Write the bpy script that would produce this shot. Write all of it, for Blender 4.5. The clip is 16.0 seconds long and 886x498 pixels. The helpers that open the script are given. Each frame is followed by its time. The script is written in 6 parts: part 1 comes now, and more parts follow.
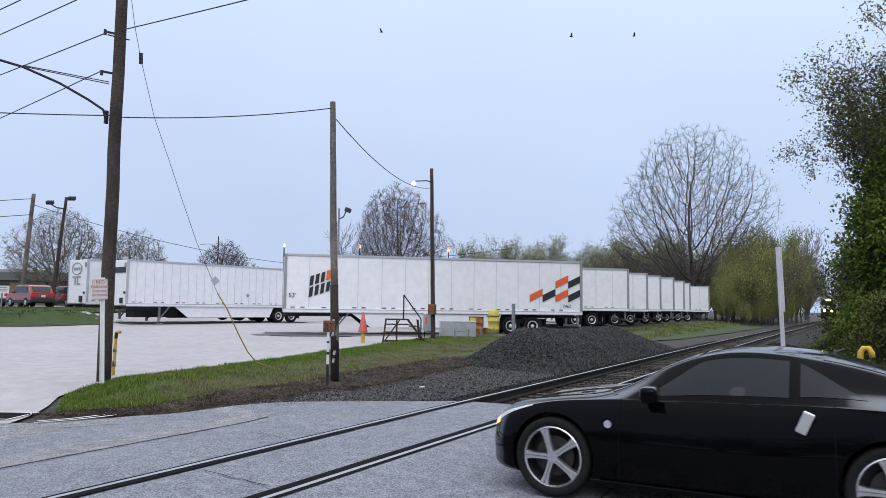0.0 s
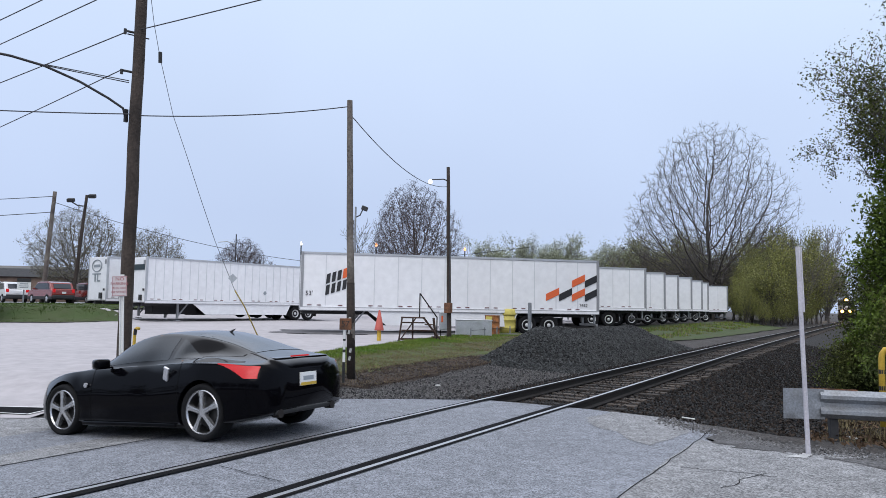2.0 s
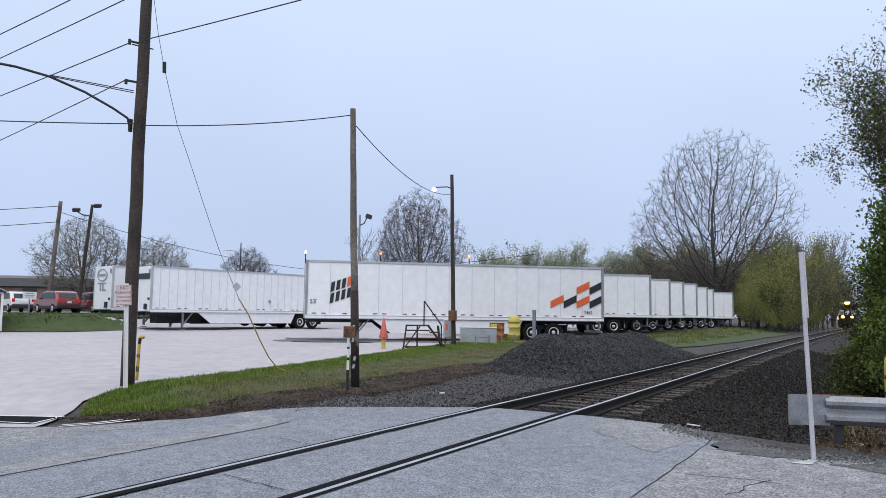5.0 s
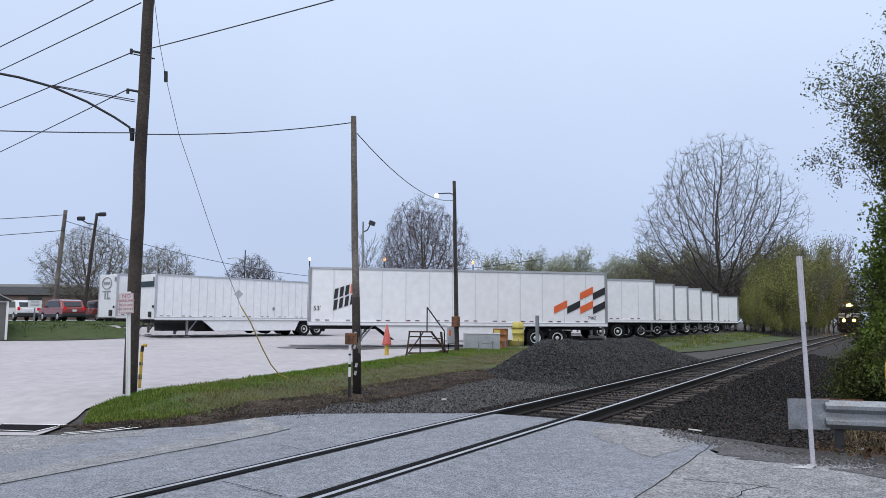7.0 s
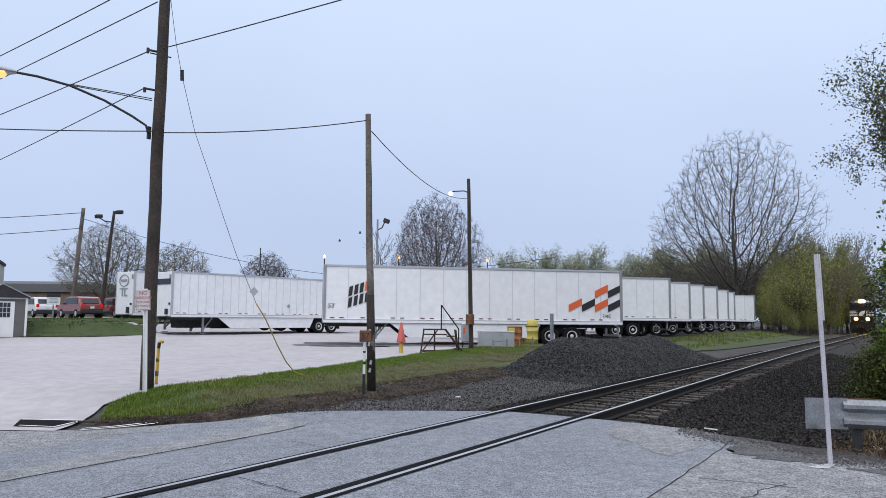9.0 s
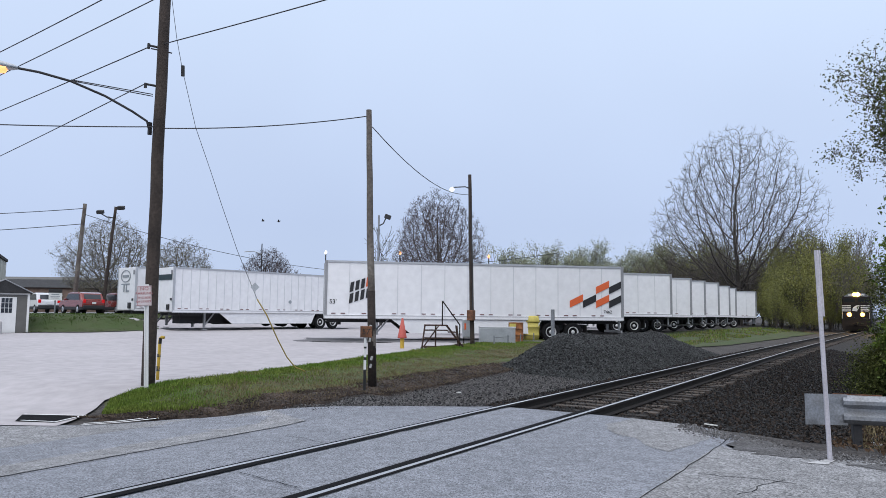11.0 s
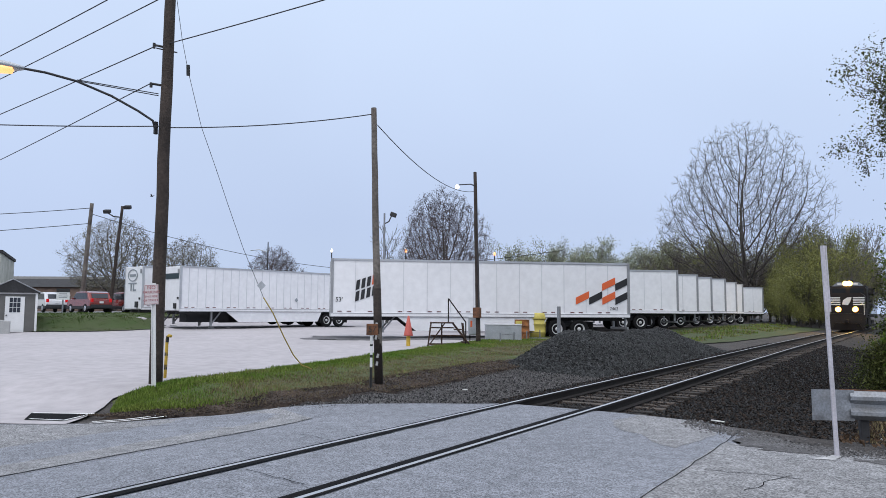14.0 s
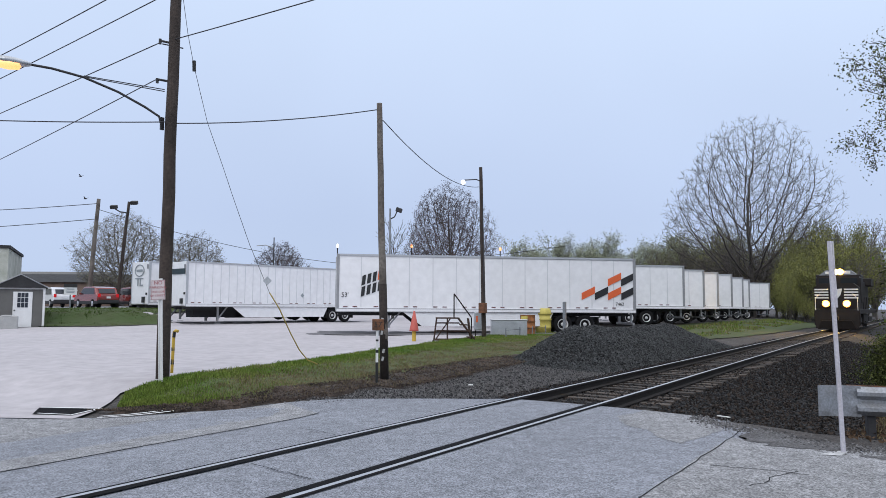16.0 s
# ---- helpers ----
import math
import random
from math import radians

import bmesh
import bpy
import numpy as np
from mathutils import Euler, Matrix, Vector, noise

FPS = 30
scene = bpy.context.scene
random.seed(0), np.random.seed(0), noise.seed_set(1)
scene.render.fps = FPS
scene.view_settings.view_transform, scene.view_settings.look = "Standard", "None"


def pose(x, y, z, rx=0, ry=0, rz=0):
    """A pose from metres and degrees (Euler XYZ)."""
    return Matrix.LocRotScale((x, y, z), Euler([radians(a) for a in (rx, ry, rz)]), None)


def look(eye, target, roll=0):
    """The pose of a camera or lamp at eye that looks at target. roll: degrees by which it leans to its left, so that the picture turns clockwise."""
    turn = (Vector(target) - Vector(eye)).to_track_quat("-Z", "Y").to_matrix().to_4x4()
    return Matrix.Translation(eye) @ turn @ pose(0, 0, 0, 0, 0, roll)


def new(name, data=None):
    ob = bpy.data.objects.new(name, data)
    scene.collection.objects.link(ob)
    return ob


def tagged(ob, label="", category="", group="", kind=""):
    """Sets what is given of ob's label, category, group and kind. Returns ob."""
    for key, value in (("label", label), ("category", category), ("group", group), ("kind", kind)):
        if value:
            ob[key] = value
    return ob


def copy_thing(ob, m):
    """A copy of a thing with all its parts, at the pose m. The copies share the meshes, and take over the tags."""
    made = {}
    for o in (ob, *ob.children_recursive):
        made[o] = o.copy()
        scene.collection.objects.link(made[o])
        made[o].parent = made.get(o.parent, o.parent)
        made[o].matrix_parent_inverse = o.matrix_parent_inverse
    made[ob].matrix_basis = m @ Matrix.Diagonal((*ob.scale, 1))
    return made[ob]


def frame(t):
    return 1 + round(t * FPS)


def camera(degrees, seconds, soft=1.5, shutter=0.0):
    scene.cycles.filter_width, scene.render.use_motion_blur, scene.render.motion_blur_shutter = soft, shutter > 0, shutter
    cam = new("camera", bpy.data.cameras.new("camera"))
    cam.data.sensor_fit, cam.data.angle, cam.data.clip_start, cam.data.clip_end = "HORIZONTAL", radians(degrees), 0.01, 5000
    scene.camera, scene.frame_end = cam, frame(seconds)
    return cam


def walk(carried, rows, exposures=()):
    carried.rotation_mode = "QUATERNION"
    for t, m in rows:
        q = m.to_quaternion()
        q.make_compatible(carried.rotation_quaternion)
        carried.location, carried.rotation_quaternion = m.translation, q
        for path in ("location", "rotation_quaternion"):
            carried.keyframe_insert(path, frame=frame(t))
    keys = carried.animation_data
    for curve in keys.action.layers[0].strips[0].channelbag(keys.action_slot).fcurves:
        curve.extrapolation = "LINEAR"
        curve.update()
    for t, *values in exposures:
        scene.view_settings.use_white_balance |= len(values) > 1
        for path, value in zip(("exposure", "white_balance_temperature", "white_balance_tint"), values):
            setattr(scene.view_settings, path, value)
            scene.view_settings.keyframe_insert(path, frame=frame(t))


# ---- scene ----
# camera: stands by the road at the crossing, rails run along +Y, road along X
cam = camera(62.2, 16.0, soft=0.55, shutter=0.15)
CAM_ROWS = (  # seconds, eye x y z, tilt from straight down, heading, roll
    (0, 5.056, -0.006, 1.617, 94.594, 28.410, 0.659),
    (0.5, 5.047, 0.004, 1.615, 94.591, 28.866, 0.736),
    (1, 5.061, -0.012, 1.614, 94.580, 29.219, 0.802),
    (1.5, 5.061, -0.001, 1.609, 94.545, 29.502, 0.916),
    (2, 5.056, -0.001, 1.614, 94.469, 29.687, 0.976),
    (2.5, 5.058, 0.008, 1.613, 94.426, 29.795, 1.044),
    (3, 5.064, 0.003, 1.612, 94.425, 29.851, 1.050),
    (3.5, 5.066, 0.000, 1.610, 94.498, 29.893, 1.019),
    (4, 5.065, 0.003, 1.609, 94.666, 29.961, 0.943),
    (6.5, 5.146, 0.001, 1.610, 95.494, 30.225, 0.385),
    (7, 5.167, 0.010, 1.612, 95.533, 30.413, 0.382),
    (7.5, 5.170, 0.021, 1.611, 95.544, 30.700, 0.397),
    (8, 5.169, 0.015, 1.606, 95.495, 31.019, 0.437),
    (8.5, 5.169, 0.013, 1.607, 95.424, 31.333, 0.498),
    (9, 5.168, 0.009, 1.608, 95.359, 31.534, 0.535),
    (11.5, 5.187, 0.013, 1.606, 94.983, 31.668, 0.583),
    (12, 5.188, 0.008, 1.609, 94.959, 31.809, 0.536),
    (12.5, 5.190, 0.004, 1.605, 94.954, 31.958, 0.540),
    (13, 5.191, 0.006, 1.609, 94.940, 32.041, 0.443),
    (13.5, 5.196, 0.005, 1.609, 94.909, 32.081, 0.377),
    (14, 5.196, 0.004, 1.602, 94.850, 32.099, 0.320),
    (14.5, 5.196, 0.013, 1.604, 94.767, 32.190, 0.326),
    (15, 5.193, 0.011, 1.605, 94.677, 32.281, 0.334),
    (15.5, 5.199, 0.004, 1.606, 94.554, 32.418, 0.315),
    (16, 5.200, -0.001, 1.604, 94.479, 32.541, 0.346),
)


def cam_pose(x, y, z, tilt, heading, roll):
    turn = pose(0, 0, 0, 0, 0, heading) @ pose(0, 0, 0, tilt) @ pose(0, 0, 0, 0, 0, roll)
    return Matrix.Translation((x, y, z)) @ turn


walk(cam, [(r[0], cam_pose(*r[1:])) for r in CAM_ROWS], exposures=((0.0, 0.06), (4.0, 0.05), (6.5, 0.0), (16.0, 0.0)))

# ---- world and light: even overcast, weak broad sun behind the cloud ----
SUN_EL, SUN_AZ = radians(38), radians(200)
world = bpy.data.worlds.new("overcast_sky")
scene.world = world
world.use_nodes = True
wn, wl = world.node_tree.nodes, world.node_tree.links
wn.clear()
w_out = wn.new("ShaderNodeOutputWorld")
w_bg = wn.new("ShaderNodeBackground")
w_sky = wn.new("ShaderNodeTexSky")
w_sky.sky_type, w_sky.sun_disc = "NISHITA", False
w_sky.sun_elevation, w_sky.sun_rotation = SUN_EL, SUN_AZ
w_sky.air_density, w_sky.dust_density = 1.0, 2.0
w_tc = wn.new("ShaderNodeTexCoord")
w_sep = wn.new("ShaderNodeSeparateXYZ")
w_ramp = wn.new("ShaderNodeValToRGB")
w_ramp.color_ramp.elements[0].position = 0.0
w_ramp.color_ramp.elements[0].color = (0.535, 0.65, 0.88, 1)
w_ramp.color_ramp.elements[1].position = 1.0
w_ramp.color_ramp.elements[1].color = (1.75, 1.80, 1.95, 1)
for pos, col in ((0.12, (0.545, 0.655, 0.90, 1)), (0.42, (0.68, 0.81, 1.04, 1))):
    w_ramp.color_ramp.elements.new(pos).color = col
w_noise = wn.new("ShaderNodeTexNoise")
w_noise.inputs["Scale"].default_value = 1.6
w_noise.inputs["Detail"].default_value = 3
w_mapr = wn.new("ShaderNodeMapRange")
w_mapr.inputs["From Min"].default_value, w_mapr.inputs["From Max"].default_value = 0.3, 0.7
w_mapr.inputs["To Min"].default_value, w_mapr.inputs["To Max"].default_value = 0.95, 1.05
w_mul = wn.new("ShaderNodeVectorMath")
w_mul.operation = "SCALE"
w_mix = wn.new("ShaderNodeMixRGB")
w_mix.inputs["Fac"].default_value = 0.06
w_skys = wn.new("ShaderNodeVectorMath")
w_skys.operation = "SCALE"
w_skys.inputs["Scale"].default_value = 0.12
wl.new(w_tc.outputs["Generated"], w_sep.inputs[0])
wl.new(w_sep.outputs["Z"], w_ramp.inputs["Fac"])
wl.new(w_tc.outputs["Generated"], w_noise.inputs["Vector"])
wl.new(w_noise.outputs["Fac"], w_mapr.inputs["Value"])
wl.new(w_ramp.outputs["Color"], w_mul.inputs[0])
wl.new(w_mapr.outputs["Result"], w_mul.inputs["Scale"])
wl.new(w_sky.outputs["Color"], w_skys.inputs[0])
wl.new(w_mul.outputs[0], w_mix.inputs["Color1"])
wl.new(w_skys.outputs[0], w_mix.inputs["Color2"])
wl.new(w_mix.outputs["Color"], w_bg.inputs["Color"])
w_bg.inputs["Strength"].default_value = 1.0
wl.new(w_bg.outputs[0], w_out.inputs["Surface"])
sun = new("sun", bpy.data.lights.new("sun", "SUN"))
sun.data.energy, sun.data.angle, sun.data.color = 1.0, radians(45), (1.0, 0.96, 0.92)
sun.matrix_world = look((0, 0, 30), (-8, 20, 10))
scene.view_settings.exposure = 0.0


# ---- materials ----
def mat(name, color, rough=0.7, metal=0.0, var=0.15, scale=2.0, fine=40.0, bump=0.0, bump_scale=60.0, color2=None, spots=0.0, coat=0.0, island=0.0, emit=None, object_random=0.0, spec=0.5, grit=0.0, grit_scale=130.0, gloss=None):
    """Principled surface with two scales of tone variation and fine relief, in world metres."""
    m = bpy.data.materials.new(name)
    m.use_nodes = True
    n, l = m.node_tree.nodes, m.node_tree.links
    b = n["Principled BSDF"]
    b.inputs["Roughness"].default_value, b.inputs["Metallic"].default_value = rough, metal
    b.inputs["Coat Weight"].default_value = coat
    b.inputs["Specular IOR Level"].default_value = spec
    tc = n.new("ShaderNodeTexCoord")
    geo = n.new("ShaderNodeNewGeometry")
    big, small = n.new("ShaderNodeTexNoise"), n.new("ShaderNodeTexNoise")
    big.inputs["Scale"].default_value, big.inputs["Detail"].default_value = scale, 5
    small.inputs["Scale"].default_value, small.inputs["Detail"].default_value = fine, 4
    for t in (big, small):
        l.new(geo.outputs["Position"] if object_random == 0 else tc.outputs["Object"], t.inputs["Vector"])
    c1 = tuple(color)
    c2 = tuple(color2) if color2 else tuple(max(0.0, v * (1 - 1.6 * var)) for v in color)
    ramp = n.new("ShaderNodeValToRGB")
    ramp.color_ramp.elements[0].position, ramp.color_ramp.elements[1].position = 0.32, 0.68
    ramp.color_ramp.elements[0].color, ramp.color_ramp.elements[1].color = (*c2, 1), (*c1, 1)
    l.new(big.outputs["Fac"], ramp.inputs["Fac"])
    mr = n.new("ShaderNodeMapRange")
    mr.inputs["From Min"].default_value, mr.inputs["From Max"].default_value = 0.3, 0.7
    mr.inputs["To Min"].default_value, mr.inputs["To Max"].default_value = 1 - var - spots, 1 + var + spots
    l.new(small.outputs["Fac"], mr.inputs["Value"])
    sc = n.new("ShaderNodeVectorMath")
    sc.operation = "SCALE"
    l.new(ramp.outputs["Color"], sc.inputs[0])
    l.new(mr.outputs["Result"], sc.inputs["Scale"])
    out = sc.outputs[0]
    if grit:
        vor = n.new("ShaderNodeTexVoronoi")
        vor.inputs["Scale"].default_value = grit_scale
        l.new(geo.outputs["Position"], vor.inputs["Vector"])
        gm_ = n.new("ShaderNodeMapRange")
        gm_.inputs["To Min"].default_value, gm_.inputs["To Max"].default_value = 1 - grit, 1 + grit
        gs = n.new("ShaderNodeSeparateColor")
        l.new(vor.outputs["Color"], gs.inputs[0])
        l.new(gs.outputs[0], gm_.inputs["Value"])
        sg = n.new("ShaderNodeVectorMath")
        sg.operation = "SCALE"
        l.new(out, sg.inputs[0])
        l.new(gm_.outputs["Result"], sg.inputs["Scale"])
        out = sg.outputs[0]
    if island or object_random:
        src = geo.outputs["Random Per Island"] if island else n.new("ShaderNodeObjectInfo").outputs["Random"]
        amount = island or object_random
        mr2 = n.new("ShaderNodeMapRange")
        mr2.inputs["To Min"].default_value, mr2.inputs["To Max"].default_value = 1 - amount, 1 + amount
        l.new(src, mr2.inputs["Value"])
        sc2 = n.new("ShaderNodeVectorMath")
        sc2.operation = "SCALE"
        l.new(out, sc2.inputs[0])
        l.new(mr2.outputs["Result"], sc2.inputs["Scale"])
        out = sc2.outputs[0]
    l.new(out, b.inputs["Base Color"])
    if bump:
        bt = n.new("ShaderNodeTexNoise")
        bt.inputs["Scale"].default_value, bt.inputs["Detail"].default_value = bump_scale, 5
        l.new(geo.outputs["Position"] if object_random == 0 else tc.outputs["Object"], bt.inputs["Vector"])
        bn = n.new("ShaderNodeBump")
        bn.inputs["Strength"].default_value, bn.inputs["Distance"].default_value = min(1.0, bump), 0.02
        l.new(bt.outputs["Fac"], bn.inputs["Height"])
        l.new(bn.outputs["Normal"], b.inputs["Normal"])
    if gloss:
        lw = n.new("ShaderNodeLayerWeight")
        lw.inputs["Blend"].default_value = 0.5
        b.inputs["IOR"].default_value = 2.0
        gl = n.new("ShaderNodeMapRange")
        gl.inputs["From Min"].default_value, gl.inputs["From Max"].default_value = 0.40, 0.72
        gl.inputs["To Min"].default_value, gl.inputs["To Max"].default_value = gloss
        l.new(lw.outputs["Facing"], gl.inputs["Value"])
        l.new(gl.outputs["Result"], b.inputs["Specular IOR Level"])
    if emit:
        b.inputs["Emission Color"].default_value = (*emit[:3], 1)
        b.inputs["Emission Strength"].default_value = emit[3]
        if emit[3] < 10:
            m.cycles.emission_sampling = "NONE"
    return m


M = dict(
    asphalt=mat("worn_asphalt", (0.2, 0.211, 0.237), 0.85, var=0.10, scale=0.45, fine=5, bump=0.35, bump_scale=90, spots=0.07, grit=0.62, grit_scale=78),
    asphalt2=mat("pale_asphalt", (0.235, 0.236, 0.242), 0.88, var=0.13, scale=0.8, fine=5, bump=0.35, bump_scale=90, spots=0.10, grit=0.66, grit_scale=70),
    # black of tar, also put where the flangeway gaps lie in shade
    tar=mat("tar_and_gap_black", (0.008, 0.008, 0.009), 0.9, var=0.2, bump=0.4, spec=0.08),
    lot=mat("pale_concrete_lot", (0.41, 0.385, 0.395), 0.9, var=0.07, scale=0.22, fine=3, bump=0.25, spots=0.05),
    dirt=mat("dark_wet_dirt", (0.075, 0.052, 0.038), 0.95, var=0.25, scale=1.4, fine=25, bump=1.0, bump_scale=25, color2=(0.018, 0.012, 0.009), island=0.3, grit=0.5, grit_scale=35),
    gravel=mat("grey_gravel_ground", (0.056, 0.051, 0.048), 0.95, var=0.2, scale=0.9, fine=9, bump=0.8, bump_scale=40, spots=0.15, color2=(0.036, 0.030, 0.027), grit=0.6, grit_scale=40),
    stone=mat("ballast_stone", (0.026, 0.026, 0.027), 0.85, var=0.1, scale=3, fine=60, island=0.8, spec=0.3),
    pile_stone=mat("fresh_crushed_stone", (0.044, 0.046, 0.047), 0.85, var=0.1, scale=3, fine=60, island=0.8, spec=0.35),
    gravel_stone=mat("pale_gravel_stone", (0.13, 0.126, 0.126), 0.9, var=0.1, scale=3, fine=60, island=0.6),
    ballast_ground=mat("ballast_ground", (0.016, 0.014, 0.013), 0.95, var=0.2, scale=1.5, fine=20, bump=1.0, bump_scale=35, grit=0.7, grit_scale=30),
    stone_b=mat("brownish_ballast_stone", (0.030, 0.023, 0.019), 0.9, var=0.1, scale=3, fine=60, island=0.85, spec=0.2),
    grass_ground=mat("grass_soil", (0.055, 0.085, 0.018), 0.95, var=0.3, scale=1.0, fine=30, bump=1.0, bump_scale=30, color2=(0.075, 0.068, 0.03)),
    bank_soil=mat("shaded_turf", (0.040, 0.068, 0.014), 0.95, var=0.3, scale=0.6, fine=20, bump=1.0, bump_scale=20, color2=(0.050, 0.056, 0.020)),
    grass_deep=mat("deep_green_blade", (0.050, 0.095, 0.016), 0.8, var=0.2, scale=0.5, island=0.5, color2=(0.075, 0.10, 0.025), spec=0.12),
    grime=mat("grimy_asphalt_edge", (0.055, 0.052, 0.052), 0.9, var=0.3, scale=2.5, fine=12, bump=0.6, bump_scale=45, color2=(0.10, 0.098, 0.10), grit=0.6, grit_scale=60),
    post_paint=mat("weathered_post_paint", (0.52, 0.50, 0.54), 0.6, var=0.12, scale=4),
    sleeve=mat("weathered_yellow_sleeve", (0.34, 0.25, 0.05), 0.6, var=0.2, scale=3),
    grass=mat("grass_blade", (0.085, 0.165, 0.020), 0.8, var=0.2, scale=0.7, island=0.55, color2=(0.16, 0.19, 0.045), spec=0.12),
    straw=mat("dry_grass_blade", (0.19, 0.155, 0.085), 0.9, var=0.2, scale=0.8, island=0.5, spec=0.12),
    field=mat("far_ground", (0.07, 0.085, 0.04), 0.95, var=0.3, scale=0.1, fine=2),
    rail=mat("rusty_rail_steel", (0.012, 0.009, 0.008), 0.9, 0.0, var=0.2, bump=0.2),
    rail_top=mat("polished_rail_head", (0.55, 0.55, 0.56), 0.38, 0.85, var=0.10, scale=1.5),
    tie=mat("weathered_timber_tie", (0.062, 0.049, 0.040), 0.9, var=0.3, scale=3, fine=30, bump=0.8, bump_scale=20, object_random=0.6),
    pole=mat("dark_pole_wood", (0.060, 0.045, 0.037), 0.9, var=0.3, scale=1.5, fine=18, bump=0.8, bump_scale=25),
    pole_dark=mat("dark_brown_pole_wood", (0.035, 0.026, 0.022), 0.9, var=0.35, scale=2.5, fine=18, bump=0.8, bump_scale=25),
    pole_grey=mat("grey_pole_wood", (0.20, 0.178, 0.155), 0.9, var=0.3, scale=1.5, fine=18, bump=0.8, bump_scale=25, color2=(0.085, 0.07, 0.06)),
    trailer=mat("white_trailer_panel", (0.80, 0.80, 0.81), 0.45, var=0.03, scale=0.5, fine=3, spots=0.02),
    trailer_trim=mat("trailer_aluminium", (0.52, 0.53, 0.55), 0.4, 0.5, var=0.08),
    trailer_dark=mat("trailer_dark_frame", (0.03, 0.03, 0.033), 0.7, var=0.2),
    seam=mat("panel_seam_grey", (0.62, 0.63, 0.65), 0.5, var=0.05),
    corner_grey=mat("grey_corner_post", (0.32, 0.325, 0.335), 0.5, 0.3, var=0.1),
    orange=mat("orange_vinyl", (0.72, 0.13, 0.035), 0.45, var=0.04),
    black_vinyl=mat("black_vinyl", (0.02, 0.02, 0.022), 0.45, var=0.05),
    red_refl=mat("red_reflector", (0.14, 0.035, 0.04), 0.4, var=0.1),
    green_vinyl=mat("dark_green_vinyl", (0.012, 0.03, 0.035), 0.45, var=0.05),
    grey_vinyl=mat("grey_vinyl", (0.28, 0.31, 0.33), 0.5, var=0.05),
    tyre=mat("tyre_rubber", (0.012, 0.012, 0.013), 0.85, var=0.15, bump=0.3, spec=0.2),
    wheel_white=mat("steel_wheel_pale", (0.62, 0.62, 0.62), 0.5, 0.3, var=0.1),
    alu=mat("galvanised_steel", (0.48, 0.50, 0.52), 0.45, 0.6, var=0.12, scale=3, bump=0.1),
    alu_dirty=mat("dirty_galvanised_steel", (0.28, 0.30, 0.33), 0.5, 0.5, var=0.2, scale=2.5, color2=(0.22, 0.22, 0.22)),
    rust=mat("rusted_steel", (0.23, 0.10, 0.05), 0.85, 0.1, var=0.3, scale=6, bump=0.5, color2=(0.10, 0.05, 0.03)),
    rust_dark=mat("dark_rusted_steel", (0.075, 0.04, 0.026), 0.85, 0.1, var=0.3, scale=6, bump=0.5, color2=(0.03, 0.018, 0.014)),
    drum_rust=mat("rusting_orange_paint", (0.42, 0.16, 0.045), 0.8, 0.0, var=0.25, scale=4, bump=0.4, color2=(0.13, 0.055, 0.03)),
    yellow=mat("yellow_paint", (0.58, 0.38, 0.045), 0.55, var=0.12, scale=5),
    yellow_dull=mat("faded_yellow_plastic", (0.62, 0.52, 0.12), 0.6, var=0.12, scale=4),
    black=mat("black_paint", (0.02, 0.02, 0.02), 0.55, var=0.15),
    white=mat("white_paint", (0.75, 0.75, 0.74), 0.6, var=0.06),
    sign_white=mat("pinkish_white_sign", (0.62, 0.56, 0.56), 0.5, var=0.06),
    sign_red=mat("faded_red_lettering", (0.36, 0.09, 0.10), 0.6, var=0.06),
    cone=mat("faded_red_cone", (0.50, 0.10, 0.075), 0.6, var=0.1, scale=5),
    car_paint=mat("black_car_paint", (0.002, 0.002, 0.003), 0.03, 0.0, var=0.02, object_random=0.01, gloss=(0.03, 1.0)),
    car_glass=mat("tinted_car_glass", (0.022, 0.025, 0.029), 0.02, var=0.02, object_random=0.01, gloss=(0.05, 1.0)),
    chrome=mat("chrome", (0.9, 0.9, 0.92), 0.3, 1.0, var=0.02, object_random=0.01),
    alloy=mat("alloy_wheel", (0.62, 0.62, 0.63), 0.25, 0.85, var=0.05, object_random=0.01),
    loco_black=mat("locomotive_black", (0.020, 0.016, 0.014), 0.55, var=0.2, object_random=0.01, spec=0.25),
    loco_white=mat("locomotive_white_stripe", (0.7, 0.7, 0.68), 0.5, var=0.1, object_random=0.01),
    head_glow=mat("headlight_glow", (1, 0.8, 0.4), 0.4, emit=(1.0, 0.58, 0.09, 500.0)),
    # orange glow for discs that imitate the halo around the lamps
    halo_ring=mat("headlight_halo_glow", (1, 0.6, 0.2), 0.4, emit=(1.0, 0.40, 0.05, 1.0)),
    sodium=mat("sodium_lamp_glow", (1, 0.6, 0.3), 0.4, emit=(1.0, 0.36, 0.11, 1.7)),
    lamp_white=mat("white_lamp_glow", (1, 1, 1), 0.4, emit=(1.0, 0.9, 0.7, 3.0)),
    tail_red=mat("tail_light_red", (0.30, 0.004, 0.006), 0.25, coat=0.0, emit=(1.0, 0.006, 0.008, 0.3), object_random=0.01),
    head_amber=mat("amber_lamp", (0.9, 0.6, 0.3), 0.2, emit=(1.0, 0.6, 0.25, 1.2), object_random=0.01),
    head_clear=mat("clear_headlamp", (0.7, 0.7, 0.68), 0.15, 0.2, coat=1.0, object_random=0.01),
    bark=mat("grey_bark", (0.085, 0.074, 0.066), 0.9, var=0.25, scale=2, bump=0.6),
    bark_pale=mat("pale_grey_bark", (0.165, 0.145, 0.13), 0.9, var=0.25, scale=2, bump=0.6),
    leaf_dark=mat("dark_cedar_leaf", (0.05, 0.066, 0.022), 0.8, var=0.25, scale=0.9, island=0.6, color2=(0.095, 0.105, 0.03), spec=0.15),
